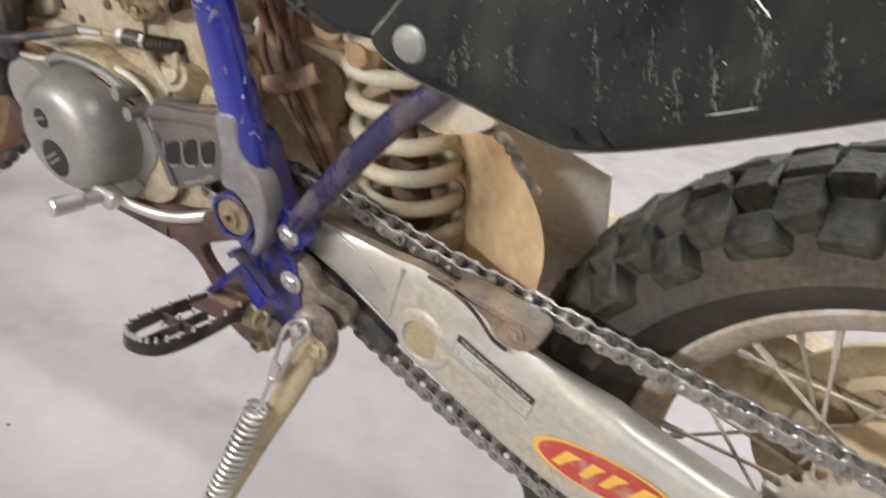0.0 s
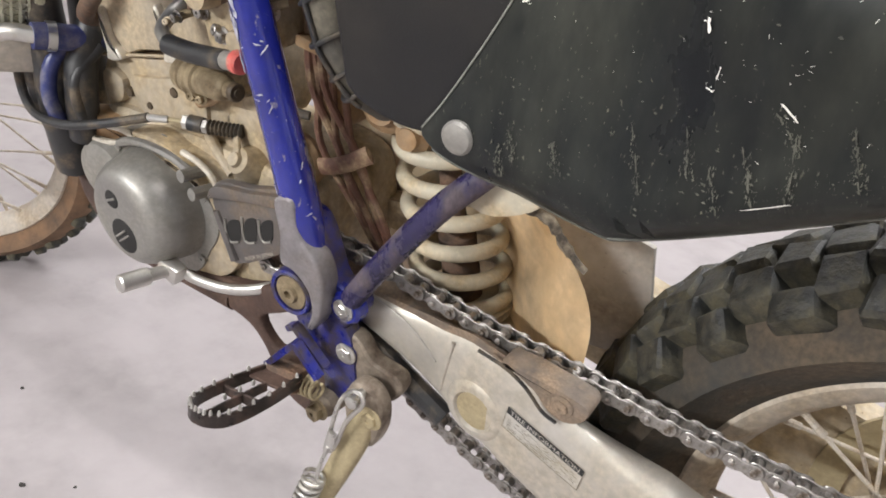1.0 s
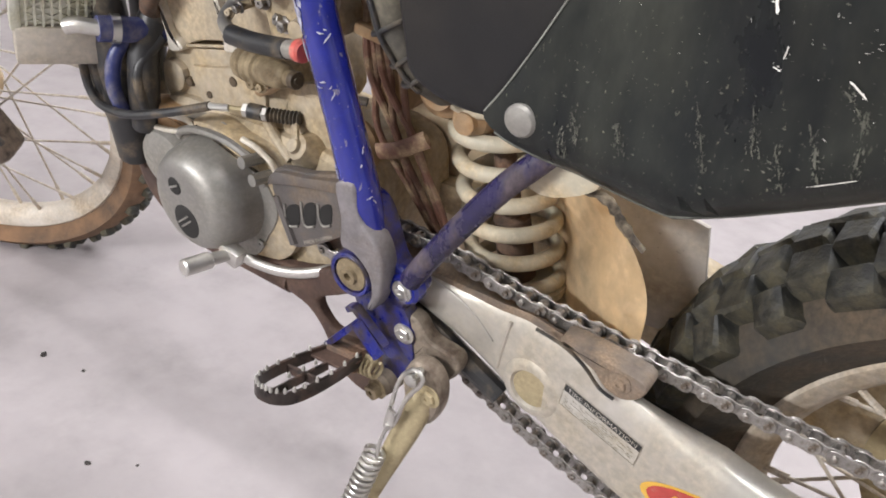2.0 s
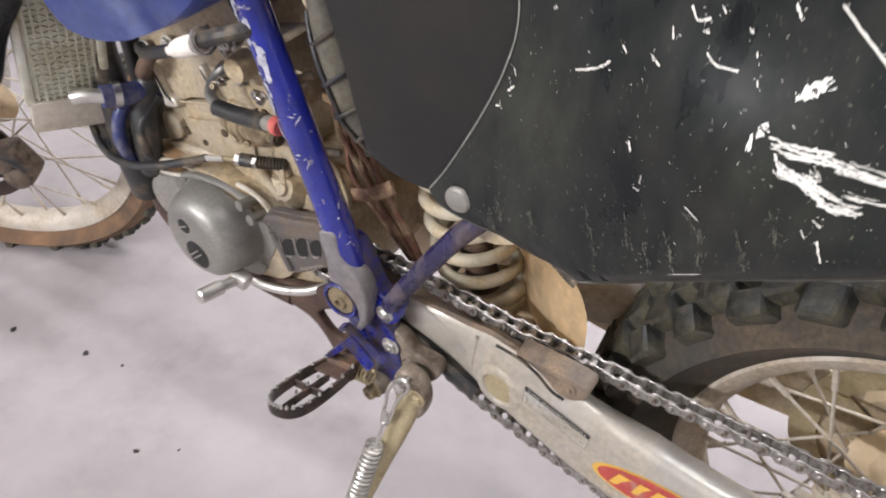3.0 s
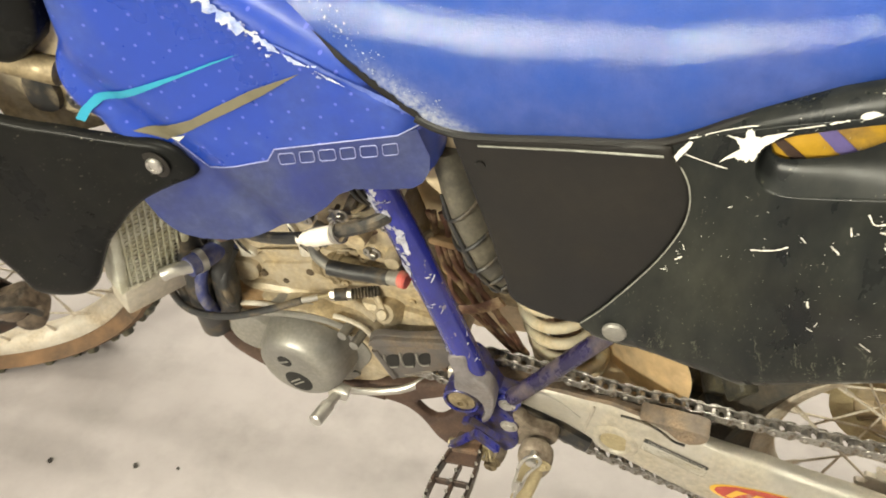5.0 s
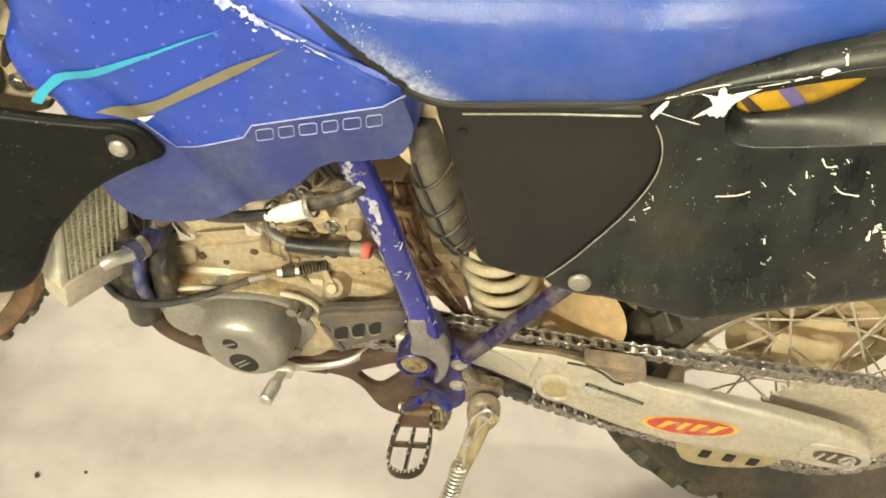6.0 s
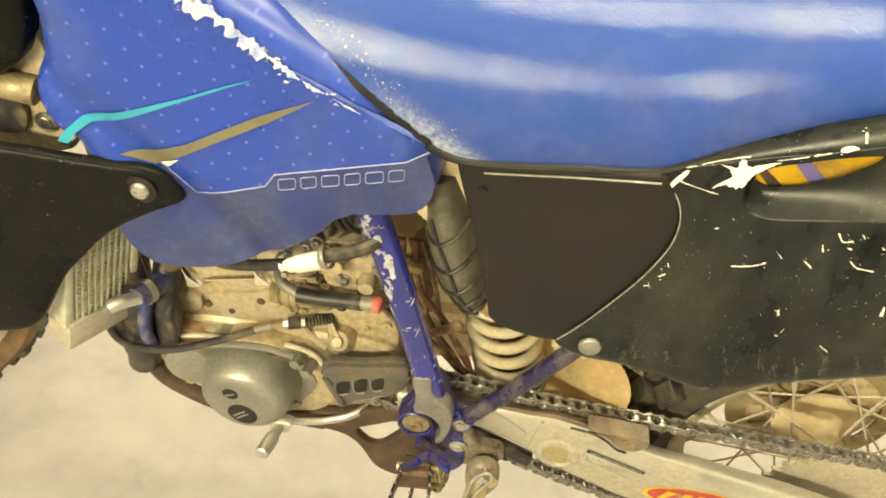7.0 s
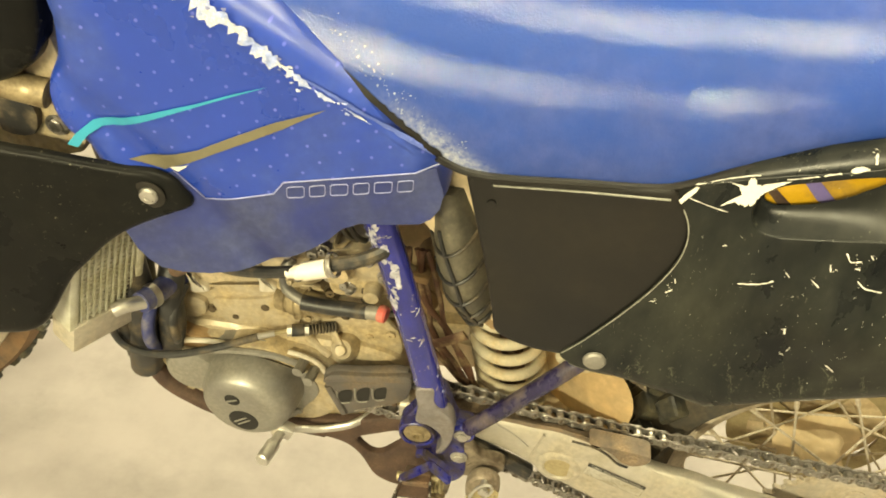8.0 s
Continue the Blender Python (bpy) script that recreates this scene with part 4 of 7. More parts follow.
    runs = [((0.320, 0.700), (0.329, 0.678)), ((0.333, 0.716), (0.346, 0.688)), ((0.355, 0.726), (0.360, 0.694)), ((0.343, 0.737), (0.357, 0.724)), ((0.201, 0.673), (0.207, 0.655)), ((0.231, 0.677), (0.238, 0.662)), ((0.275, 0.706), (0.287, 0.671)), ((0.196, 0.662), (0.198, 0.643)), ((0.375, 0.742), (0.385, 0.715)), ((0.305, 0.715), (0.312, 0.690)), ((0.39, 0.765), (0.398, 0.742))]
    for k in range(150):
        x, z = rnd.uniform(0.18, 0.45), 0.0
        z = 0.645 + max(0.0, x - 0.265) * 0.62 + rnd.random() ** 1.6 * 0.10
        r = rnd.choice((0.0004, 0.0006, 0.0011))
        stroke(bm, [(x - r, z), (x, z + r * rnd.uniform(-0.5, 0.5)), (x + r, z)], r * 0.7)
    for a, c in runs:
        drift = 0.0
        for k in range(64):
            u = rnd.random() ** 0.7
            x, z = a[0] + (c[0] - a[0]) * u + rnd.gauss(0, 0.0012 + 0.0012 * u), a[1] + (c[1] - a[1]) * u + rnd.gauss(0, 0.002)
            r = rnd.choice((0.0002, 0.0003, 0.0004, 0.0007))
            stroke(bm, [(x, z + r * rnd.uniform(1.0, 3.0)), (x + r * rnd.uniform(-0.6, 0.6), z), (x + r * rnd.uniform(-0.6, 0.6), z - r)], r * rnd.uniform(0.5, 1.1))
        line = []
        for k in range(15):
            drift += rnd.gauss(0, 0.0003)
            line.append((a[0] + (c[0] - a[0]) * k / 14 + drift, a[1] + (c[1] - a[1]) * k / 14))
        for lo, hi in ((0, 5), (6, 11), (11, 15)):
            stroke(bm, line[lo:hi], rnd.uniform(0.0003, 0.0009))
    for k in range(260):
        x = rnd.uniform(0.16, 0.47)
        z = 0.632 + max(0.0, x - 0.265) * 0.62 + abs(rnd.gauss(0, 0.014))
        l = rnd.uniform(0.0005, 0.002)
        stroke(bm, [(x, z), (x - 0.1 * l, z + l)], rnd.uniform(0.0002, 0.0006))
    tagged(part("mud_run", bm, M["mud_film"], b, "thin dried mud runs"), kind="stuff")
    # yellow board seen through the slot
    back = slab(spline([(0.235, 0.825), (0.36, 0.865), (0.37, 0.93), (0.235, 0.905)], 4, True), -0.122, -0.118, 0.001)
    board = part("yellow_board", back, M["yellow"], bike, "yellow printed board behind the slot")
    part("print", film([(0.280, 0.888), (0.292, 0.890), (0.312, 0.872), (0.330, 0.862), (0.338, 0.852), (0.322, 0.855), (0.300, 0.868)], lambda x, z: -0.122, 0.001, 0), M["purple"], board)
    part("print", film([(0.258, 0.872), (0.264, 0.875), (0.285, 0.858), (0.300, 0.846), (0.290, 0.846), (0.272, 0.858)], lambda x, z: -0.122, 0.001, 0), M["rust"], board)


side_panels()


# frame
def frame_rails():
    line = spline([(-0.098, -0.093, 0.86), (-0.068, -0.104, 0.79), (-0.053, -0.109, 0.748), (-0.036, -0.111, 0.692), (-0.019, -0.111, 0.629), (-0.001, -0.110, 0.559), (0.008, -0.109, 0.52), (0.014, -0.108, 0.485)], 5)
    n = len(line)
    fr = part("frame_tube", sweep(line, [0.0150 + 0.005 * max(0, i / n - 0.6) for i in range(n)], 18), M["frame"], bike, "blue frame tube with scratched flaking paint", angle=60)
    rnd = random.Random(9)
    def on_tube(f, t):
        f = min(n - 1.01, max(0.0, f))
        c = line[int(f)].lerp(line[int(f) + 1], f % 1)
        return c + Vector((math.sin(t) * 0.0154, -math.cos(t) * 0.0154, 0.006 * math.sin(t)))
    for k in range(11):
        i0, ang, size = 7.0 + 0.95 * k, rnd.uniform(-0.3, 0.5) - 0.03 * k, rnd.uniform(0.0055, 0.0095)
        bm = bmesh.new()
        ring = []
        for j in range(15):
            a = j * math.tau / 15
            u, v = math.cos(a) * size * rnd.uniform(0.3, 1.15) * 0.7, math.sin(a) * size * rnd.uniform(0.4, 1.3) * 1.6
            ring.append(bm.verts.new(on_tube(i0 + v / 0.014, ang + u / 0.0169)))
        bm.faces.new(ring)
        bmesh.ops.triangulate(bm, faces=bm.faces[:])
        part("flake", bm, M["flake"], fr, "patch of flaked paint")
    for k in range(46):
        f, t = rnd.uniform(4, n - 5), rnd.uniform(-1.35, 1.3)
        df, dt = rnd.uniform(-0.35, 0.35), rnd.uniform(-0.20, 0.20)
        pts = [on_tube(f, t)]
        for j in range(rnd.randrange(2, 6)):
            df, dt = df + rnd.uniform(-0.2, 0.2), dt + rnd.uniform(-0.14, 0.14)
            f, t = f + df * 0.5, t + dt * 0.6
            pts.append(on_tube(f, t))
        part("scratch", sweep(pts, [0.0003] + [rnd.uniform(0.00035, 0.0008) for _ in pts[1:-1]] + [0.0002], 5), M["flake"], fr)
    # gusset plates round the pivot
    plate = spline([(-0.004, 0.515), (0.010, 0.525), (0.024, 0.515), (0.033, 0.49), (0.042, 0.468), (0.060, 0.463), (0.064, 0.446), (0.052, 0.432), (0.048, 0.415), (0.060, 0.403), (0.059, 0.385), (0.046, 0.365), (0.024, 0.358),
                    (0.002, 0.385), (-0.008, 0.41), (-0.022, 0.426), (-0.025, 0.446), (-0.015, 0.466), (-0.006, 0.488)], 3, True)
    p = part("pivot_plate", slab(plate, -0.108, -0.086, 0.005, 3), M["frame_dirty"], bike, "blue pivot plate of the frame, rubbed bare")
    worn = spline([(-0.008, 0.538), (0.010, 0.544), (0.014, 0.520), (0.022, 0.506), (0.034, 0.494), (0.040, 0.473), (0.037, 0.445), (0.029, 0.425), (0.022, 0.425), (0.027, 0.441), (0.024, 0.462), (0.010, 0.476), (-0.005, 0.480), (-0.004, 0.507)], 4, True)
    part("worn_patch", slab(worn, -0.1262, -0.104, 0.0035, 3), M["bare"], p, "boot-worn bare steel gusset", angle=60)
    ring = lathe([(0.0168, 0.0), (0.0222, 0.0), (0.0226, 0.008), (0.0220, 0.0138), (0.0205, 0.0155), (0.0178, 0.0145), (0.0168, 0.006)], (-0.0025, -0.104, 0.4445), (0, -1, 0), 36)
    part("pivot_boss", ring, M["frame_dirty"], p, "blue pivot boss")
    nut = lathe([(0.0, 0.0), (0.0175, 0.0), (0.0175, 0.010), (0.016, 0.0125), (0.009, 0.0135), (0.0075, 0.0165), (0.004, 0.0165), (0.0032, 0.012), (0.0, 0.012)], (-0.0025, -0.105, 0.4445), (0, -1, 0), 28)
    part("pivot_nut", nut, M["brass_dull"], p, "dull brass-coloured pivot axle head")
    hexbolt("bolt", (0.050, -0.1115, 0.4475), (0, -1, 0), 0.0068, p, M["chrome"])
    hexbolt("bolt", (0.050, -0.108, 0.398), (0, -1, 0), 0.0078, p, M["chrome"], 1.35)
    boss = lathe([(0.0, 0.0), (0.016, 0.0), (0.0155, 0.010), (0.013, 0.013), (0.0, 0.013)], (0.050, -0.0985, 0.4475), (0, -1, 0), 24)
    part("bolt_boss", boss, M["frame"], p)
    # strut up to the seat rail
    st = [(0.056, -0.108, 0.460), (0.08, -0.111, 0.497), (0.109, -0.112, 0.540), (0.138, -0.110, 0.580), (0.160, -0.104, 0.605), (0.19, -0.095, 0.64)]
    part("seat_strut", sweep(spline(st, 4), 0.0098, 14), M["strut"], bike, "thin strut with rubbed purple-blue paint", angle=60)
    # cradle under the engine and the rear casting with its opening
    cr = [(-0.372, -0.050, 0.48), (-0.353, -0.056, 0.425), (-0.338, -0.060, 0.394), (-0.308, -0.062, 0.371), (-0.26, -0.064, 0.352), (-0.19, -0.066, 0.352), (-0.125, -0.068, 0.352)]
    part("cradle_tube", sweep(spline(cr, 5), 0.0130, 12), M["rust"], bike, "brown clay-caked lower frame tube", angle=60)
    outer = spline([(-0.20, 0.362), (-0.158, 0.348), (-0.128, 0.345), (-0.098, 0.337), (-0.078, 0.315), (-0.062, 0.280), (-0.045, 0.264), (-0.018, 0.260), (0.006, 0.290), (0.012, 0.36), (0.0, 0.40), (-0.04, 0.408), (-0.10, 0.385), (-0.16, 0.372)], 3, True)
    hole = spline([(-0.083, 0.352), (-0.055, 0.371), (-0.028, 0.384), (-0.022, 0.365), (-0.036, 0.343), (-0.053, 0.324), (-0.069, 0.327)], 3, True)
    bm = bmesh.new()
    loops = []
    for ring in (outer, hole):
        vs = [bm.verts.new((q.x, -0.078, q.y)) for q in ring]
        loops.append([bm.edges.new((vs[i], vs[(i + 1) % len(vs)])) for i in range(len(vs))])
    bmesh.ops.triangle_fill(bm, edges=loops[0] + loops[1], use_beauty=True)
    ext = bmesh.ops.extrude_edge_only(bm, edges=loops[0] + loops[1])
    for v in ext["geom"]:
        if isinstance(v, bmesh.types.BMVert):
            v.co.y += 0.012
    bmesh.ops.recalc_face_normals(bm, faces=bm.faces)
    bmesh.ops.bevel(bm, geom=[e for l in loops for e in l if e.is_valid], offset=0.004, segments=2, affect="EDGES", profile=0.5)
    part("frame_casting", bm, M["rust"], bike, "brown clay-caked frame casting with an opening", angle=50)
    # footpeg bracket
    br = bmesh.new()
    def strap(bm, pts, w, th):
        """A flat folded strap through points, w wide along y."""
        pts = [Vector(q) for q in pts]
        for a, b in zip(pts, pts[1:]):
            d = (b - a).normalized()
            n = d.cross(Vector((0, 1, 0))).normalized() * th
            y = Vector((0, w, 0))
            loft([[a + n, a - n, a - n + y, a + n + y], [b + n, b - n, b - n + y, b + n + y]], bm)
    strap(br, [(-0.016, -0.140, 0.372), (0.018, -0.140, 0.412), (0.043, -0.140, 0.386)], 0.009, 0.003)
    strap(br, [(0.000, -0.128, 0.413), (0.008, -0.128, 0.418), (0.040, -0.128, 0.388)], 0.009, 0.0026)
    slab(spline([(0.018, 0.42), (0.050, 0.424), (0.058, 0.395), (0.060, 0.36), (0.045, 0.338), (0.027, 0.338), (0.022, 0.372)], 3, True), -0.1085, -0.092, 0.004, 2, br)
    part("peg_bracket", br, M["frame_dirty"], bike, "blue folded footpeg bracket")


frame_rails()


def footpeg():
    base, tip = Vector((0.004, -0.135, 0.366)), Vector((0.0, -0.232, 0.388))
    ax = (tip - base).normalized()
    fwd = Vector((1, 0, 0.1)).normalized()
    up = fwd.cross(ax).normalized()
    if up.z < 0:
        up = -up
    L = (tip - base).length

    def at(u, v, w=0.0):
        return base + ax * (u * L) + fwd * v + up * w
    ring = spline([at(0.0, -0.017), at(0.35, -0.0215), at(0.7, -0.0225), at(0.9, -0.0185), at(0.985, -0.009), at(1.0, 0.0), at(0.985, 0.009), at(0.9, 0.0185), at(0.7, 0.0225), at(0.35, 0.0215), at(0.0, 0.017)], 4)
    bm = bmesh.new()
    rows = []
    for i, q in enumerate(ring):
        d = (ring[min(i + 1, len(ring) - 1)] - ring[max(i - 1, 0)]).normalized()
        o = d.cross(up) * 0.0016
        rows.append([q + up * 0.008 + o, q + up * 0.008 - o, q - up * 0.003 - o, q - up * 0.003 + o])
    loft(rows, bm)
    peg = part("footpeg", bm, M["peg"], bike, "open steel footpeg with sawtooth edges")
    turn = Matrix((fwd, ax, up)).transposed().to_4x4()
    part("crossbar", block((0.043, 0.003, 0.009), Matrix.Translation(at(0.52, 0)) @ turn, 0.0006, 1), M["peg"], peg)
    part("base_plate", block((0.040, L * 0.26, 0.003), Matrix.Translation(at(0.13, 0, 0.003)) @ turn, 0.0006, 1), M["rust"], peg, "rusty base plate")
    part("middle_bar", block((0.003, L * 0.72, 0.009), Matrix.Translation(at(0.6, 0)) @ turn, 0.0006, 1), M["peg"], peg)
    tooth = lathe([(0.0018, -0.001), (0.0015, 0.002), (0.0005, 0.0040), (0, 0.0041)], (0, 0, 0), up, 7)
    tooth_ob = part("tooth", tooth, M["chrome"], peg)
    spots = [ring[i] for i in range(1, len(ring) - 1, 2)] + [at(u, 0) for u in (0.4, 0.55, 0.72)]
    for i, q in enumerate(spots):
        o = tooth_ob if i == 0 else copy_part(tooth_ob)
        o.location = q + up * 0.0085
    part("hinge_block", block((0.034, 0.03, 0.02), Matrix.Translation(at(-0.06, 0)) @ Matrix((fwd, ax, up)).transposed().to_4x4(), 0.003), M["dark_steel"], peg)
    part("hinge_pin", sweep([at(-0.1, -0.026), at(-0.1, 0.026)], 0.0055, 12), M["gold"], peg)
    part("return_spring", helix(at(-0.06, 0.012, -0.006), at(-0.06, 0.032, -0.006), 0.0075, 0.0016, 4, 12), M["gold"], peg)


footpeg()


def side_stand():
    top = Vector((0.084, -0.118, 0.366))
    foot = Vector((-0.004, -0.255, 0.032))
    pts = spline([top, top.lerp(foot, 0.16) + Vector((0.004, 0, 0)), top.lerp(foot, 0.5), foot], 6)
    n = len(pts)
    leg = part("side_stand", sweep(pts, [0.0172 - 0.0065 * min(1, i / n * 2.2) for i in range(n)], 14, flat=0.72), M["gold"], bike, "dirty gold side stand with a steel spring")
    br = slab(spline([(0.033, 0.403), (0.050, 0.418), (0.064, 0.414), (0.075, 0.400), (0.102, 0.395), (0.107, 0.382), (0.098, 0.366), (0.080, 0.357), (0.052, 0.352), (0.038, 0.346)], 3, True), -0.106, -0.088, 0.005, 3)
    part("stand_bracket", br, M["stand_grey"], leg, "grimy grey-brown stand bracket")
    knuckle = slab(spline([(0.064, 0.372), (0.074, 0.392), (0.092, 0.394), (0.104, 0.380), (0.104, 0.352), (0.094, 0.328), (0.076, 0.322), (0.066, 0.345)], 3, True), -0.130, -0.112, 0.006, 3)
    part("clevis", knuckle, M["stand_grey"], leg, "grimy clevis at the top of the stand")
    hexbolt("pivot_bolt", (0.094, -0.130, 0.364), (0, -1, 0), 0.0075, leg, M["gold"], 1.5, 0.7)
    part("bolt_boss", lathe([(0, 0.010), (0.009, 0.010), (0.0125, 0.006), (0.013, 0.0), (0.013, -0.012)], (0.031, -0.112, 0.333), (-0.1, -1, 0), 24), M["stand_grey"], leg)
    hexbolt("bolt", (0.030, -0.122, 0.331), (-0.1, -1, 0), 0.0085, leg, M["brass_dull"], 1.3, 1.2)
    part("spring_post", lathe([(0.0042, -0.012), (0.0042, 0.012), (0.0060, 0.0125), (0.0062, 0.016), (0.0040, 0.0175), (0, 0.0175)], (0.0848, -0.130, 0.3885), (0, -1, 0), 18), M["chrome"], leg, "bright spring post")
    # teardrop spring link, bent from flat steel, round the post and down to the spring
    rim = [(0.0672, 0.357), (0.0700, 0.374), (0.0752, 0.388), (0.0830, 0.3975), (0.0905, 0.399), (0.0950, 0.3935), (0.0930, 0.386), (0.0865, 0.376), (0.0790, 0.361), (0.0740, 0.341), (0.0685, 0.3285), (0.0640, 0.331), (0.0648, 0.343)]
    rim = spline([Vector((x, -0.141 - 0.16 * (0.399 - z), z)) for x, z in rim], 4, True)
    part("spring_link", sweep(rim + [rim[0]], 0.0021, 8), M["chrome"], leg, "bright teardrop spring link")
    b = Vector((0.0672, -0.154, 0.333))
    part("link_plate", sweep([b + Vector((0.003, 0.002, 0.018)), b + Vector((0.0005, 0, 0.002)), b + Vector((-0.001, -0.002, -0.004))], [0.0045, 0.0050, 0.0034], 10, flat=0.4), M["chrome"], leg)
    c = b.lerp(foot + Vector((0.02, -0.012, 0.03)), 0.64)
    s0 = b.lerp(c, 0.16)
    part("stand_spring", helix(s0, c, 0.0092, 0.0021, 25, 14), M["chrome"], leg, "tightly coiled zinc spring")
    part("spring_hook", sweep(spline([b + Vector((0.001, -0.002, 0.002)), b.lerp(s0, 0.5) + Vector((0.001, -0.003, 0)), s0 + Vector((0.004, -0.003, 0.0)), s0 + Vector((0.008, 0, -0.003))], 4), 0.0020, 8), M["chrome"], leg)
    part("stand_foot", block((0.05, 0.05, 0.012), Matrix.Translation(foot + Vector((0, 0, -0.002))) @ pose(0, 0, 0, -LEAN), 0.004), M["dark_steel"], leg)


side_stand()


# swingarm
ARM = [(-0.03, 0.418, 0.450, -0.082), (0.03, 0.415, 0.453, -0.084), (0.075, 0.403, 0.454, -0.086), (0.11, 0.390, 0.455, -0.087), (0.135, 0.379, 0.457, -0.090), (0.16, 0.365, 0.462, -0.093), (0.20, 0.350, 0.459, -0.099), (0.25, 0.334, 0.442, -0.105), (0.285, 0.326, 0.431, -0.109),
       (0.32, 0.319, 0.421, -0.112), (0.36, 0.315, 0.411, -0.114), (0.43, 0.312, 0.399, -0.116), (0.50, 0.312, 0.383, -0.119), (0.545, 0.316, 0.366, -0.120), (0.564, 0.325, 0.352, -0.119)]


def arm_at(x):
    for a, b in zip(ARM, ARM[1:]):
        if a[0] <= x <= b[0]:
            t = (x - a[0]) / (b[0] - a[0])
            return tuple(p + (q - p) * t for p, q in zip(a, b))
    return ARM[0] if x < ARM[0][0] else ARM[-1]


def y_arm(x, z):
    return arm_at(x)[3]


def swingarm():
    rings = []
    for p in spline([Vector(s[:3]) for s in ARM], 3):
        x, zb, zt = p
        y = y_arm(x, 0)
        th = 0.030 if x > 0.13 else 0.024
        r = 0.009
        h = zt - zb
        dip = 0.020 * max(0.0, min(1.0, (x - 0.08) / 0.05)) * max(0.0, min(1.0, (0.33 - x) / 0.08))
        # outer face, sloped upper shoulder, flat top
        prof = [(y + 0.005, zb + 0.0015), (y + 0.001, zb + 0.006), (y, zb + r + 0.004), (y, zb + h * 0.45), (y - 0.0004, zt - h * 0.26), (y + 0.0006, zt - h * 0.18), (y + 0.003, zt - h * 0.10), (y + 0.0065, zt - h * 0.04), (y + 0.011, zt - 0.0012 - 0.2 * dip), (y + th - 0.006, zt - 0.9 * dip), (y + th - 0.001, zt - 0.002 - dip), (y + th, zt - 0.006 - dip), (y + th, zb + 0.006), (y + th - 0.006, zb), (y + 0.010, zb)]
        rings.append([(x, a, b) for a, b in prof])
    arm = part("swingarm", loft(rings), M["alu"], bike, "silver aluminium swingarm, dusty, with decals", angle=48)
    far = []
    for x, zb, zt, y in ARM:
        far.append([(x, -y, zb), (x, -y, zt), (x, -y - 0.028, zt), (x, -y - 0.028, zb)])
    part("far_arm", loft(far), M["case"], arm, "far leg of the swingarm")
    part("cross_member", block((0.06, 0.12, 0.06), pose(0.165, 0.01, 0.385), 0.01), M["tan"], arm)
    # pressed round boss with a hollow
    y = y_arm(0.1725, 0.39)
    part("boss_ring", lathe([(0.0165, -0.004), (0.0300, -0.004), (0.0288, 0.0002), (0.0258, 0.0022), (0.0225, 0.0034), (0.0195, 0.0030), (0.0172, 0.0), (0.0160, -0.005)], (0.1725, y, 0.392), (-0.1, -1, 0), 36), M["alu"], arm, "raised ring of the round recess")
    part("boss_floor", lathe([(0.0, 0.0006), (0.0178, 0.0006), (0.0178, -0.004)], (0.1725, y, 0.392), (-0.1, -1, 0), 32), M["gold"], arm, "brown dusty bottom of the recess")
    line = [(0.062, 0.452), (0.085, 0.447), (0.108, 0.436), (0.130, 0.418)]
    part("scratch", sweep([(x, y_arm(x, z) - 0.0006, z) for x, z in spline(line, 4)], 0.0006, 6), M["chrome"], arm, "thin bright scratch line")
    part("weld", sweep([(x, y_arm(x, z) - 0.0002, z) for x, z in spline([(0.1455, 0.448), (0.143, 0.432), (0.139, 0.412), (0.136, 0.392)], 5)], 0.0016, 8), M["alu"], arm, "weld seam")
    # label
    o = Vector((0.2045, 0, 0.4205))
    ux = Vector((0.0725, 0, -0.0178))
    uz = Vector((-0.0035, 0, -0.0235))

    def lab(u0, v0, u1, v1):
        return [tuple((o + ux * u + uz * v).xz) for u, v in ((u0, v0), (u1, v0), (u1, v1), (u0, v1))]
    lb = part("label", film(lab(0, 0, 1, 1), y_arm, 0.0006, 3), M["label_white"], arm, "worn silver tyre information label")
    part("heading_bar", film(lab(0, 0, 1, 0.29), y_arm, 0.0011, 3), M["label_black"], lb)
    rnd = random.Random(8)
    bm = bmesh.new()
    for r in range(6):
        v = 0.44 + r * 0.088
        u = 0.04
        while u < 0.9:
            w = rnd.uniform(0.04, 0.16)
            if rnd.random() < 0.75:
                film(lab(u, v, min(0.95, u + w), v + 0.022), y_arm, 0.0011, 0, bm)
            u += w + 0.03
    part("small_print", bm, M["olive"], lb)
    bm = bmesh.new()
    for q in (lab(0, 0, 0.006, 1), lab(0.994, 0, 1, 1), lab(0, 0.975, 1, 1)):
        film(q, y_arm, 0.0012, 0, bm)
    part("border", bm, M["olive"], lb)
    cu = bpy.data.curves.new("heading", "FONT")
    cu.body, cu.size, cu.align_x, cu.align_y = "TIRE INFORMATION", 0.0064, "CENTER", "CENTER"
    tmp = new("heading", cu)
    bpy.context.view_layer.update()
    me = bpy.data.meshes.new_from_object(tmp.evaluated_get(bpy.context.evaluated_depsgraph_get()))
    bpy.data.objects.remove(tmp)
    wide = max(v.co.x for v in me.vertices) - min(v.co.x for v in me.vertices)
    for v in me.vertices:
        p = o + ux * (0.5 + v.co.x / wide * 0.9) + uz * (0.145 - v.co.y / 0.0235 * 0.95)
        v.co = (p.x, y_arm(p.x, p.z) - 0.0016, p.z)
    me.materials.append(M["label_white"])
    tx = new("heading", me)
    tx.parent = lb
    # oval decal in plain shapes
    c, a, b2 = Vector((0.340, 0.367)), 0.058, 0.0205
    tilt = radians(4.5)

    def oval(k, dx=0.0, n=28):
        out = []
        for i in range(n):
            t = i * math.tau / n
            px, pz = math.cos(t) * a * k + dx, math.sin(t) * b2 * k
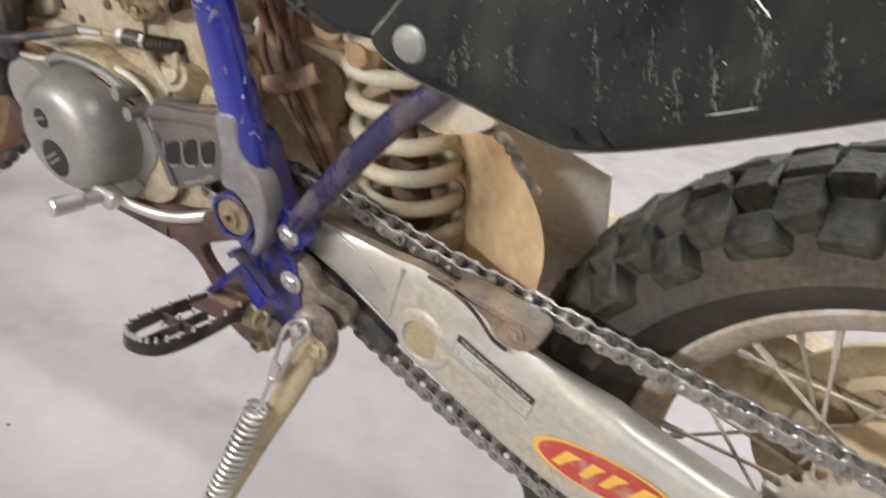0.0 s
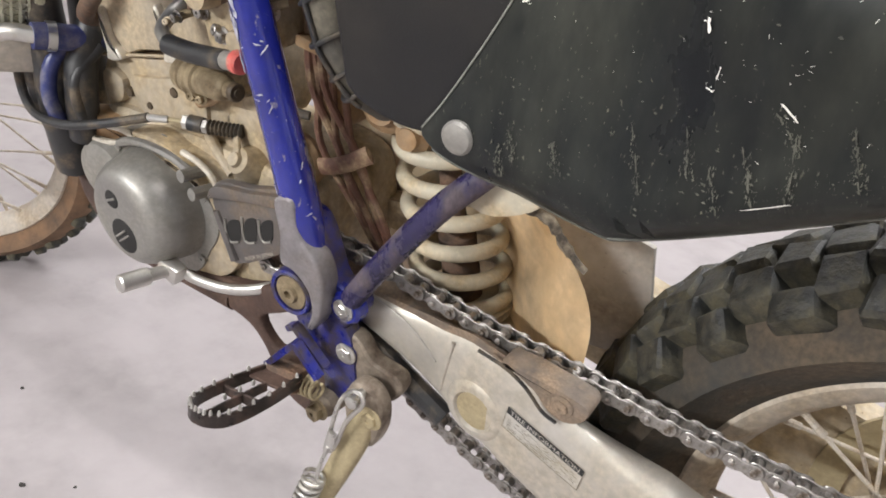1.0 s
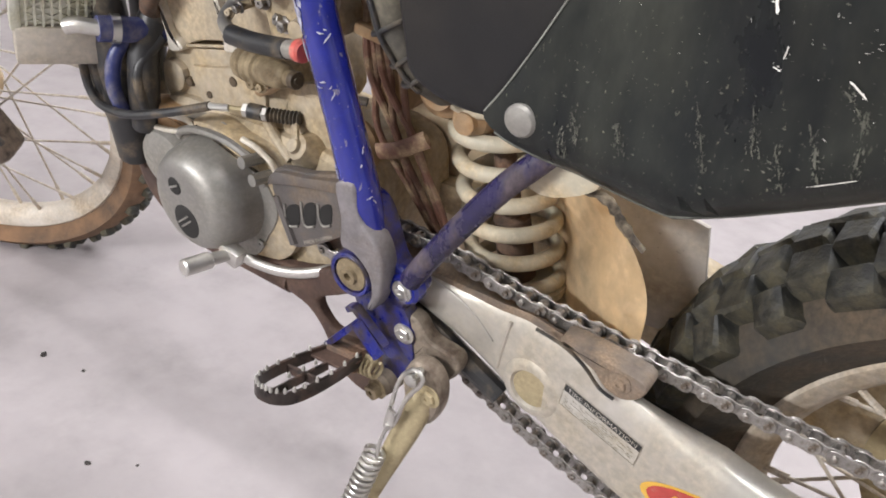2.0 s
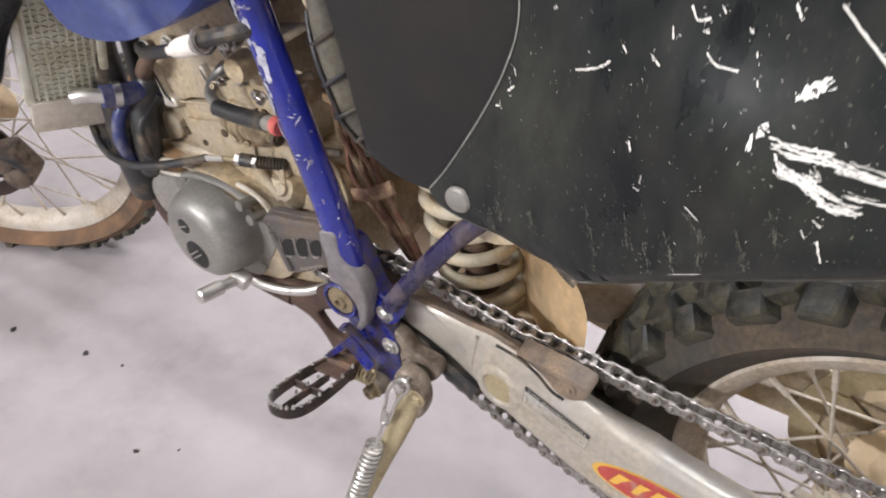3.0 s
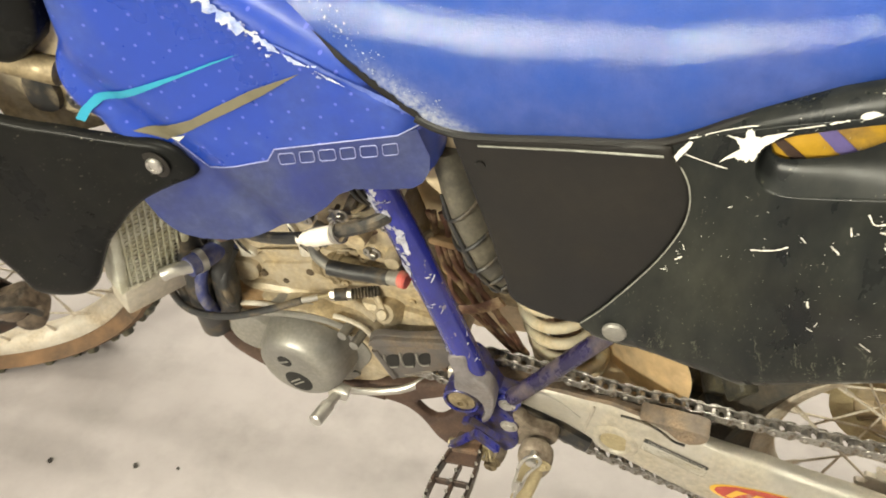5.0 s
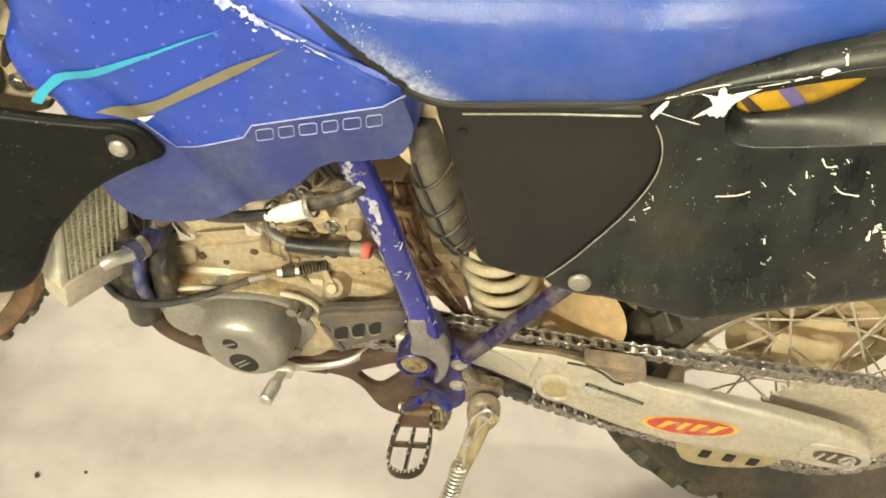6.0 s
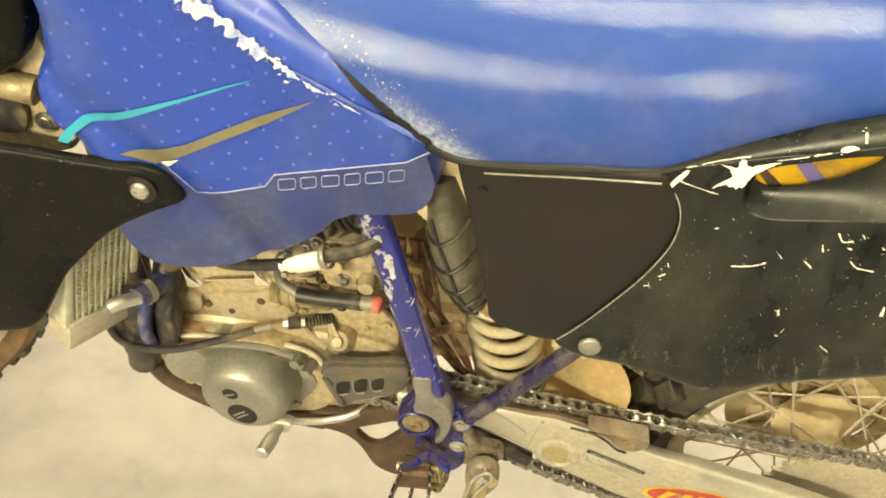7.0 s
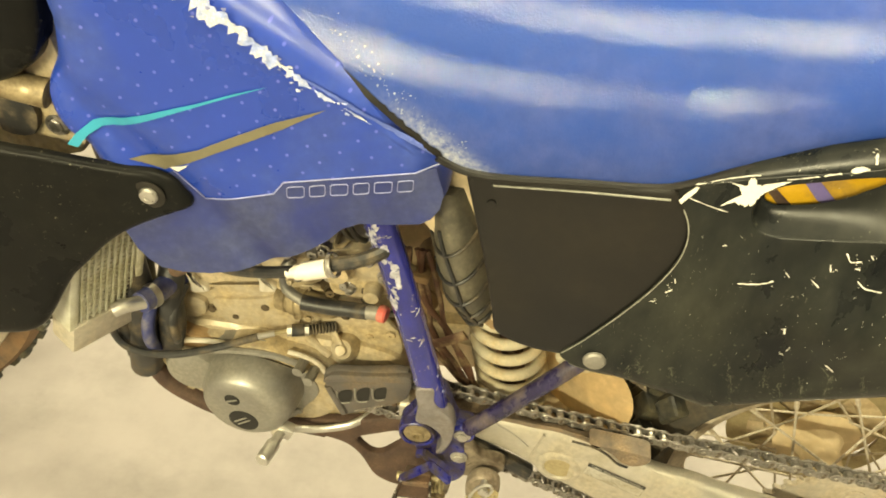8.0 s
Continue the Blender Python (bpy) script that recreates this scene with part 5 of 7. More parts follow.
            out.append((c.x + px * math.cos(tilt) - pz * math.sin(tilt), c.y + px * math.sin(tilt) + pz * math.cos(tilt)))
        return out
    dec = part("oval_decal", film(oval(1.0), y_arm, 0.0007, 2), M["sticker_yellow"], arm, "oval red and yellow decal")
    part("red_field", film(oval(0.90), y_arm, 0.0012, 2), M["sticker_red"], dec)
    for x0, w in ((-0.040, 0.024), (-0.017, 0.020), (-0.001, 0.022), (0.020, 0.026)):
        pl = []
        for px, pz in ((x0, -0.0085), (x0 + w * 0.32, -0.0085), (x0 + w * 0.62, 0.001), (x0 + w, 0.0085), (x0 + w * 0.45, 0.0095), (x0 + w * 0.2, 0.0)):
            pl.append((c.x + px * math.cos(tilt) - pz * math.sin(tilt), c.y + px * math.sin(tilt) + pz * math.cos(tilt)))
        part("yellow_shape", film(pl, y_arm, 0.0017, 0), M["sticker_yellow"], dec)
    # chain slider and its tail
    sl = [(-0.02, 0.452), (0.04, 0.455), (0.10, 0.456), (0.15, 0.460), (0.20, 0.460), (0.25, 0.446)]
    rings = []
    for q in spline([(p[0], p[1], 0) for p in sl], 4):
        y = y_arm(q.x, 0)
        dip = 0.020 * max(0.0, min(1.0, (q.x - 0.08) / 0.05))
        zt = arm_at(q.x)[2]
        rings.append([(q.x, y + 0.004, zt - 0.006), (q.x, y + 0.0045, zt + 0.0008), (q.x, y + 0.009, zt + 0.0012 - 0.15 * dip), (q.x, y + 0.028, zt + 0.002 - 0.95 * dip), (q.x, -0.046, zt - 0.004 - dip), (q.x, y + 0.012, zt - 0.012 - dip)])
    part("chain_slider", loft(rings), M["slider"], arm, "brown dirt-caked chain slider")
    tail = spline([(0.196, 0.4655), (0.215, 0.4665), (0.24, 0.4645), (0.264, 0.461), (0.270, 0.454), (0.265, 0.443), (0.252, 0.436), (0.238, 0.440), (0.226, 0.452), (0.211, 0.460)], 3, True)
    part("slider_tail", slab(tail, -0.107, -0.083, 0.003), M["slider"], arm, "rusty slider end with a bolt")
    # shadow along the slider's tail, laid on as a dark strip
    part("slider_shadow_edge", sweep([(x, -0.1065, z) for x, z in spline([(0.176, 0.4665), (0.200, 0.462), (0.219, 0.452), (0.234, 0.4375), (0.247, 0.433)], 4)], 0.0015, 8), M["hose"], arm, "dark strip painting the shadow edge of the slider's tail")
    hexbolt("slider_bolt", (0.249, -0.107, 0.4515), (0, -1, 0), 0.0062, arm, M["slider"])
    # lower rubber strip by the pivot
    part("rubber_strip", sweep(spline([(0.02, -0.080, 0.410), (0.06, -0.082, 0.396), (0.10, -0.084, 0.377), (0.140, -0.086, 0.358)], 4), 0.0105, 10), M["hose"], arm, "black rubber strip")
    # rear end: adjuster block, axle, chain guide
    part("end_cap", slab(spline([(0.480, 0.330), (0.486, 0.366), (0.525, 0.364), (0.558, 0.352), (0.568, 0.334), (0.55, 0.318), (0.51, 0.316)], 3, True), -0.1215, -0.10, 0.004), M["alu"], arm, "dusty aluminium axle end of the arm")
    part("axle_recess", slab(spline([(0.494, 0.346), (0.500, 0.356), (0.530, 0.354), (0.552, 0.345), (0.553, 0.331), (0.535, 0.328), (0.505, 0.334)], 3, True), -0.1221, -0.118, 0.0), M["grime"], arm, "dark recess round the axle nut")
    hexbolt("axle_nut", (0.537, -0.1222, 0.341), (0, -1, 0), 0.0085, arm, M["chrome"], 1.25, 0.8)
    for x in (0.503, 0.517):
        part("adjuster_mark", block((0.004, 0.002, 0.016), pose(x, -0.1226, 0.345, 0, 24), 0.0005, 1), M["alu_bright"], arm)
    guide = part("chain_guide", slab(spline([(0.345, 0.288), (0.40, 0.282), (0.475, 0.276), (0.488, 0.254), (0.46, 0.230), (0.40, 0.222), (0.36, 0.236)], 3, True), -0.085, -0.045, 0.004), M["gold"], arm, "tan chain guide block with square holes")
    for x, z in ((0.388, 0.256), (0.421, 0.252), (0.454, 0.248)):
        part("guide_hole", block((0.014, 0.003, 0.018), pose(x, -0.0855, z, 0, 8), 0.001, 1), M["void"], guide)
    return arm


swingarm()


# wheels
def wheel(name, m, tyre_r, tyre_w, rim_r, spokes, knob_rows, wall_mat, label, knob_size, disc_side, seed):
    """A spoked wheel about the local y axis, set by m."""
    hub_r = 0.026
    prof = [(rim_r - 0.016, -0.022), (rim_r - 0.003, -0.0265), (rim_r, -0.0245), (rim_r - 0.001, -0.0205), (rim_r - 0.013, -0.016), (rim_r - 0.022, -0.008), (rim_r - 0.024, 0.0), (rim_r - 0.022, 0.008), (rim_r - 0.013, 0.016), (rim_r - 0.001, 0.0205), (rim_r, 0.0245), (rim_r - 0.003, 0.0265), (rim_r - 0.016, 0.022), (rim_r - 0.027, 0.008), (rim_r - 0.029, 0.0), (rim_r - 0.027, -0.008)]
    rim = part(name, lathe(prof, (0, 0, 0), (0, 1, 0), 96, closed=True), M["rim"], bike, label, angle=40)
    rim.matrix_basis = m
    h = tyre_r - rim_r
    w = tyre_w / 2
    sec = [(rim_r - 0.004, -0.021), (rim_r + 0.004, -0.027)]
    for i in range(13):
        a = -math.pi * 0.42 + i / 12 * math.pi * 0.84
        sec.append((rim_r + h * (0.40 + 0.60 * math.cos(a)) - 0.012, w * math.sin(a) * 1.02))
    sec += [(rim_r + 0.004, 0.027), (rim_r - 0.004, 0.021)]
    part("tyre", lathe(sec, (0, 0, 0), (0, 1, 0), 128), wall_mat, rim, "knobbly tyre caked with dry mud", angle=50)
    # tread blocks
    rnd = random.Random(seed)
    kx, ky, kz = knob_size
    shapes = []
    for k in range(4):
        bm = block((kx, ky, kz), Matrix(), 0.0026, 1)
        skew = rnd.uniform(-0.25, 0.25)
        for v in bm.verts:
            high = v.co.z > 0
            v.co.x *= 1.04 - 0.24 * high
            v.co.y *= 1.06 - 0.22 * high
            v.co.x += skew * v.co.y
            v.co += Vector((rnd.uniform(-1, 1) * kx * 0.035, rnd.uniform(-1, 1) * ky * 0.035, rnd.uniform(-1, 1) * kz * (0.09 if high else 0.0)))
        shapes.append(part("tread_block", bm, M["knob"], rim, angle=30))
    used = set()
    for i in range(knob_rows):
        base = i / knob_rows * math.tau
        spots = [(-0.86, 1.0), (0.86, 1.0), (-0.27, 1.0), (0.27, 1.0)] if i % 2 == 0 else [(-0.60, 1.05), (0.60, 1.05), (0.0, 1.1)]
        for s, k in spots:
            a = math.asin(s) * 0.78
            rr = rim_r + h * (0.40 + 0.60 * math.cos(a)) - 0.012
            yy = w * math.sin(a) * 1.02
            t = base + rnd.uniform(-0.010, 0.010)
            mm = pose(0, 0, 0, 0, math.degrees(t), 0) @ Matrix.Translation((0, yy, rr + kz * rnd.uniform(0.26, 0.38))) @ pose(0, 0, 0, -math.degrees(a) * 0.95, rnd.uniform(-5, 5), rnd.uniform(-12, 12)) @ Matrix.Diagonal((rnd.uniform(0.86, 1.12), k * rnd.uniform(0.88, 1.12), 1.0, 1))
            j = rnd.randrange(4)
            o = copy_part(shapes[j]) if j in used else shapes[j]
            used.add(j)
            o.matrix_basis = mm
    # hub and spokes
    hub = lathe([(0.0, -0.075), (0.018, -0.075), (0.02, -0.062), (0.055, -0.058), (0.058, -0.050), (0.034, -0.044), (hub_r, -0.03), (hub_r, 0.03), (0.034, 0.044), (0.058, 0.050), (0.055, 0.058), (0.02, 0.062), (0.018, 0.075), (0.0, 0.075)], (0, 0, 0), (0, 1, 0), 40)
    part("hub", hub, M["tan"], rim, "dusty tan wheel hub")
    long = rim_r - 0.024
    sp0 = None
    for i in range(spokes):
        side = -1 if i % 2 else 1
        pairwise = 1 if (i // 2) % 2 else -1
        t = i * math.tau / spokes
        th = t + pairwise * radians(62)
        a = Vector((math.sin(th) * 0.054, side * 0.053, math.cos(th) * 0.054))
        b = Vector((math.sin(t) * long, side * 0.007, math.cos(t) * long))
        d = b - a
        if sp0 is None:
            bm = sweep([(0, 0, 0), (0, 0, 0.86), (0, 0, 0.861), (0, 0, 1)], [0.0017, 0.0017, 0.0031, 0.0031], 7)
            sp0 = part("spoke", bm, M["rim"], rim)
            o = sp0
        else:
            o = copy_part(sp0)
        o.matrix_basis = Matrix.Translation(a) @ d.to_track_quat("Z", "Y").to_matrix().to_4x4() @ Matrix.Diagonal((1, 1, d.length, 1))
    dm = bmesh.new()
    ro = 0.118
    lathe([(ro - 0.028, -0.002), (ro, -0.002), (ro, 0.002), (ro - 0.028, 0.002)], (0, disc_side * 0.072, 0), (0, 1, 0), 48, dm, True)
    for k in range(5):
        t = k * math.tau / 5
        arm = sweep([(math.sin(t) * 0.035, disc_side * 0.072, math.cos(t) * 0.035), (math.sin(t + 0.25) * 0.095, disc_side * 0.072, math.cos(t + 0.25) * 0.095)], 0.006, 6, flat=0.3)
        part("disc_arm", arm, M["gold"] if disc_side > 0 else M["peg"], rim)
    part("brake_disc", dm, M["gold"] if disc_side > 0 else M["peg"], rim, "thin steel brake disc")
    return rim


REAR = Vector((0.537, 0.012, 0.327))
rear = wheel("rear_wheel", Matrix.Translation(REAR), 0.303, 0.126, 0.209, 36, 60, M["rubber"], "spoked rear wheel with a muddy knobbly tyre", (0.036, 0.032, 0.023), 1, 2)


def sprocket(name, c, teeth, r, parent, mat, holes):
    bm = bmesh.new()
    out = []
    for i in range(teeth):
        for k, f in ((-0.30, -0.004), (-0.12, 0.0045), (0.12, 0.0045), (0.30, -0.004)):
            t = (i + k) * math.tau / teeth
            out.append((math.sin(t) * (r + f), math.cos(t) * (r + f)))
    slab(out, -0.003, 0.003, 0.0, 1, bm)
    for i in range(holes):
        t = i * math.tau / holes
        lathe([(0, -0.0045), (r * 0.11, -0.0045), (r * 0.11, 0.0045), (0, 0.0045)], (math.sin(t) * r * 0.62, 0, math.cos(t) * r * 0.62), (0, 1, 0), 16, bm)
    o = part(name, bm, mat, parent, angle=30)
    o.location = c
    return o


sprocket("sprocket", (0, -0.074, 0), 42, 0.106, rear, M["rim"], 6)

AX = Vector((math.sin(radians(26.5)), 0, math.cos(radians(26.5))))
STEER = Matrix.Rotation(radians(29.9), 4, AX)
FRONT = Vector((-0.926, 0.006, 0.318))
fm = Matrix.Translation(FRONT) @ STEER
front = wheel("front_wheel", fm, 0.343, 0.088, 0.281, 36, 44, M["front_rubber"], "spoked front wheel turned to one side", (0.020, 0.018, 0.014), -1, 4)


def fork():
    perp = Vector((math.cos(radians(26.5)), 0, -math.sin(radians(26.5))))

    def L(y, along, back=0.0):
        return Vector((0, y, 0)) + AX * along + perp * back
    for y in (-0.1, 0.1):
        s = -1 if y < 0 else 1
        bm = sweep([L(y, -0.03), L(y, 0.02), L(y, 0.03), L(y, 0.40)], [0.022, 0.026, 0.024, 0.024], 18)
        sweep([L(y, 0.38), L(y, 0.385), L(y, 0.80)], [0.024, 0.030, 0.030], 18, bm)
        leg = part("fork_leg", bm, M["alu_bright"], bike, "upside-down fork leg")
        leg.matrix_basis = fm
        # guard: a bent sheet with a broad outer face and a return behind the leg
        rows = []
        for k in range(11):
            u = k / 10
            w = 0.024 - 0.003 * u
            c = L(y, 0.005 + 0.40 * u, -0.012 - 0.030 * u)
            outer = [(-w, 0.010), (-w * 0.92, 0.036), (-w * 0.5, 0.041), (w * 0.55, 0.040), (w * 0.95, 0.034), (w * 1.15, 0.004), (w * 1.20, -0.014)]
            ring = [c + perp * p + Vector((0, s * q, 0)) for p, q in outer]
            ring += [c + perp * (p * 0.92) + Vector((0, s * (q - 0.003), 0)) for p, q in outer[::-1]]
            rows.append(ring)
        part("fork_guard", loft(rows), M["fork_white"], leg, "dusty white fork guard", angle=40)
        for u in (0.30, 0.85):
            part("guard_bolt", lathe([(0, 0.004), (0.005, 0.004), (0.006, 0.0), (0.006, -0.004)], L(y, 0.005 + 0.40 * u, -0.012 - 0.030 * u) + Vector((0, s * 0.041, 0)), (0, s, 0), 14), M["dark_steel"], leg)
        if y > 0:
            continue
        # chipped foot of the guard with its lip
        foot = slab(spline([(-0.050, 0.004), (-0.020, 0.016), (0.040, 0.014), (0.058, 0.040), (0.066, 0.036), (0.064, 0.0), (0.040, -0.020), (-0.030, -0.022)], 3, True), -0.142, -0.100, 0.006)
        part("guard_foot", foot, M["fork_white"], leg, "chipped white lower lip of the fork guard")
        part("axle_clamp", block((0.06, 0.05, 0.05), Matrix.Translation(L(y, -0.03, 0.0)), 0.012), M["rust"], leg)
        # caliper: two rounded pistons' housings on a body
        cc = fm.inverted() @ Vector((-0.768, -0.022, 0.305))
        cal = block((0.056, 0.040, 0.070), Matrix.Translation(cc) @ pose(0, 0, 0, 0, -14, 0), 0.014, 3)
        for dx, dz, r in ((0.006, -0.014, 0.026), (-0.006, 0.020, 0.024)):
            lathe([(0, 0.030), (r * 0.45, 0.029), (r * 0.80, 0.024), (r * 0.96, 0.014), (r, 0.0)], cc + Vector((dx, -0.010, dz)), (0.1, -1, 0.1), 24, cal)
        body = part("brake_caliper", cal, M["caliper"], leg, "dirty brown-grey brake caliper")
        part("caliper_bolt", lathe([(0, 0.008), (0.006, 0.008), (0.007, 0.0), (0.007, -0.006)], cc + Vector((-0.028, -0.022, 0.012)), (0, -1, 0), 8), M["steel"], body)
        part("caliper_bracket", slab(spline([(cc.x - 0.070, cc.z - 0.030), (cc.x - 0.060, cc.z + 0.050), (cc.x - 0.030, cc.z + 0.055), (cc.x - 0.015, cc.z - 0.035)], 3, True), cc.y - 0.004, cc.y + 0.010, 0.003), M["void"], body)
        arch = spline([cc + Vector((-0.040, -0.030, 0.010)), cc + Vector((-0.030, -0.040, 0.040)), cc + Vector((0.0, -0.044, 0.054)), cc + Vector((0.026, -0.040, 0.040)), cc + Vector((0.034, -0.034, 0.008))], 5)
        part("brake_hose", sweep(arch, 0.0052, 10), M["hose"], leg, "black brake hose looped over the caliper")
        front = spline([L(-0.118, 0.02, -0.052), L(-0.122, 0.15, -0.060), L(-0.120, 0.30, -0.068), L(-0.116, 0.44, -0.074)], 4)
        part("hose_run", sweep(front, 0.0055, 10), M["hose"], leg, "black hose along the fork guard")


fork()


# drive chain
def chain():
    pitch = 0.015875
    fc, fr_ = Vector((-0.062, 0.449)), 0.033
    rc, rr_ = REAR.xz, 0.108
    fine = []
    for i in range(13):
        a = radians(250 - 160 * i / 12)
        fine.append(fc + Vector((math.cos(a), math.sin(a))) * fr_)
    top_a, top_b = fine[-1], rc + Vector((math.cos(radians(86)), math.sin(radians(86)))) * rr_
    fine += spline([(top_a.x, top_a.y), (0.02, 0.475), (0.06, 0.4725), (0.11, 0.464), (0.165, 0.457), (0.22, 0.4525), (0.30, 0.447), (0.41, 0.4415), (0.50, 0.437), (top_b.x, top_b.y)], 6)[1:-1]
    for i in range(25):
        a = radians(86 - 186 * i / 24)
        fine.append(rc + Vector((math.cos(a), math.sin(a))) * rr_)
    last = fine[-1]
    fine += spline([(last.x, last.y), (0.40, 0.240), (0.30, 0.268), (0.25, 0.282), (0.20, 0.299), (0.16, 0.315), (0.12, 0.333), (0.075, 0.357), (0.035, 0.382), (0.0, 0.403), (fine[0].x, fine[0].y)], 8)[1:]
    # even steps along the loop
    pts, acc, want = [], 0.0, 0.0
    total = sum((b - a).length for a, b in zip(fine, fine[1:]))
    count = int(round(total / pitch / 2)) * 2
    step = total / count
    for a, b in zip(fine, fine[1:]):
        seg = (b - a).length
        while want <= acc + seg and len(pts) < count:
            pts.append(a.lerp(b, (want - acc) / seg))
            want += step
        acc += seg
    Y = -0.068
    bm = bmesh.new()
    for p in pts:
        lathe([(0.0, -0.0035), (0.0051, -0.0035), (0.0051, 0.0035), (0.0, 0.0035)], (p.x, Y, p.y), (0, -1, 0), 10, bm)
    ch = part("chain", bm, M["steel"], bike, "oily steel drive chain, gritty with mud")

    def plate(long, r, th):
        out = []
        for k in range(6):
            a = math.pi / 2 + k / 5 * math.pi
            out.append((math.cos(a) * r, math.sin(a) * r))
        out.append((long / 2, -r * 0.72))
        for k in range(6):
            a = -math.pi / 2 + k / 5 * math.pi
            out.append((long + math.cos(a) * r, math.sin(a) * r))
        out.append((long / 2, r * 0.72))
        return slab(out, -th / 2, th / 2, 0.0005, 1)
    inner = part("link_plate", plate(step, 0.0070, 0.0018), M["steel"], ch, angle=30)
    outer_bm = plate(step, 0.0068, 0.0018)
    for x in (0.0, step):
        lathe([(0.0027, 0), (0.0027, 0.0020), (0.0018, 0.0027), (0, 0.0027)], (x, -0.0009, 0), (0, -1, 0), 8, outer_bm)
    outer = part("link_plate", outer_bm, M["steel"], ch, angle=30)
    used = set()
    for i, p in enumerate(pts):
        q = pts[(i + 1) % len(pts)]
        d = q - p
        a = math.degrees(math.atan2(d.y, d.x))
        src, off = (outer, 0.0072) if i % 2 else (inner, 0.0050)
        for s in (-1, 1):
            o = copy_part(src) if src.name in used else src
            used.add(src.name)
            o.matrix_basis = Matrix.Translation((p.x, Y + s * off, p.y)) @ pose(0, 0, 0, 0, -a, 0) @ (Matrix() if s < 0 else Matrix.Diagonal((1, -1, 1, 1)))
    return ch


chain()
sprocket("drive_sprocket", (-0.062, -0.064, 0.449), 13, 0.033, bike, M["dark_steel"], 0)


# engine
def engine():
    out = spline([(-0.345, 0.47), (-0.335, 0.41), (-0.29, 0.365), (-0.22, 0.350), (-0.12, 0.352), (-0.06, 0.372), (-0.03, 0.41), (-0.03, 0.49), (-0.07, 0.512), (-0.13, 0.514), (-0.20, 0.516), (-0.29, 0.512)], 4, True)
    eng = part("engine", slab(out, -0.062, 0.075, 0.012, 3), M["case"], bike, "tan dust-covered single-cylinder engine")
    # raised lands on the crankcase
    for i, (pts, y) in enumerate((([(-0.33, 0.455), (-0.31, 0.41), (-0.25, 0.372), (-0.18, 0.365), (-0.13, 0.38), (-0.105, 0.42), (-0.11, 0.48), (-0.15, 0.505), (-0.22, 0.508), (-0.29, 0.50)], -0.074),
                                  ([(-0.14, 0.545), (-0.135, 0.49), (-0.10, 0.46), (-0.05, 0.47), (-0.035, 0.52), (-0.06, 0.56), (-0.10, 0.575)], -0.040))):
        part("case_land", slab(spline(pts, 4, True), y, -0.05, 0.006, 2), M["case"], eng)
    # generator cover
    c = Vector((-0.210, -0.067, 0.438))
    ax = (-0.05, -1, 0.0)
    cov = part("generator_cover", lathe([(0.0, 0.056), (0.034, 0.056), (0.043, 0.0545), (0.050, 0.049), (0.0555, 0.038), (0.059, 0.02), (0.061, 0.006), (0.064, 0.0), (0.064, -0.012)], c, ax, 56), M["case_grey"], eng, "domed grey generator cover")
    emblem = c + Vector(ax).normalized() * 0.0555 + Vector((0.001, 0, -0.018))
    part("emblem_recess", lathe([(0, 0.0014), (0.0165, 0.0014), (0.0185, 0.0006), (0.019, -0.003)], emblem, ax, 28), M["void"], cov, "dark round emblem")
    for x0, z0, x1, z1 in ((-0.011, -0.004, 0.004, 0.008), (-0.007, -0.008, 0.008, 0.004)):
        e = emblem + Vector(ax).normalized() * 0.0016
        part("emblem_bar", sweep([e + Vector((x0, 0, z0)), e + Vector((x1, 0, z1))], 0.0012, 6), M["case_grey"], cov)
    e2 = c + Vector(ax).normalized() * 0.0555 + Vector((-0.010, 0, 0.019))
    part("timing_plug", lathe([(0, 0.001), (0.0085, 0.001), (0.0095, 0.0003), (0.010, -0.002)], e2, ax, 24), M["void"], cov)
    slot = e2 + Vector(ax).normalized() * 0.0012
    part("plug_slot", sweep([slot + Vector((-0.006, 0, -0.003)), slot + Vector((0.006, 0, 0.003))], 0.0013, 6), M["case_grey"], cov)
    for t in (25, 80, 140, 200, 262, 318):
        a = radians(t)
        hexbolt("cover_bolt", (c.x + math.cos(a) * 0.070, -0.072, c.z + math.sin(a) * 0.070), (0, -1, 0), 0.0052, cov, M["case_grey"], 1.5, 1.3)
    part("cover_flange", slab(spline([(c.x + math.cos(radians(t)) * (0.075 + 0.004 * math.cos(radians(t * 6))), c.z + math.sin(radians(t)) * (0.075 + 0.004 * math.cos(radians(t * 6)))) for t in range(0, 360, 15)], 2, True), -0.076, -0.060, 0.002), M["case_grey"], cov)
    # smaller cover in front
    fc = Vector((-0.285, -0.060, 0.448))
    part("front_cover", lathe([(0, 0.030), (0.022, 0.030), (0.032, 0.026), (0.038, 0.016), (0.042, 0.0), (0.042, -0.01)], fc, (0, -1, 0), 40), M["case_grey"], eng, "small round front cover")
    # ribs over the covers
    part("case_rib", sweep(spline([(-0.262, -0.078, 0.486), (-0.235, -0.084, 0.500), (-0.205, -0.086, 0.506), (-0.175, -0.084, 0.503), (-0.15, -0.082, 0.492)], 4), 0.0045, 8), M["case_grey"], eng)
    # casting ridges whose highlights are painted by the pale material
    for line in ([(-0.305, 0.496), (-0.275, 0.503), (-0.246, 0.506), (-0.222, 0.500)], [(-0.300, 0.482), (-0.270, 0.486), (-0.25, 0.492)], [(-0.165, 0.510), (-0.145, 0.506), (-0.128, 0.496), (-0.120, 0.480)]):
        part("case_rib", sweep([(q.x, -0.080, q.y) for q in spline(line, 4)], 0.0032, 8), M["pale_cast"], eng)
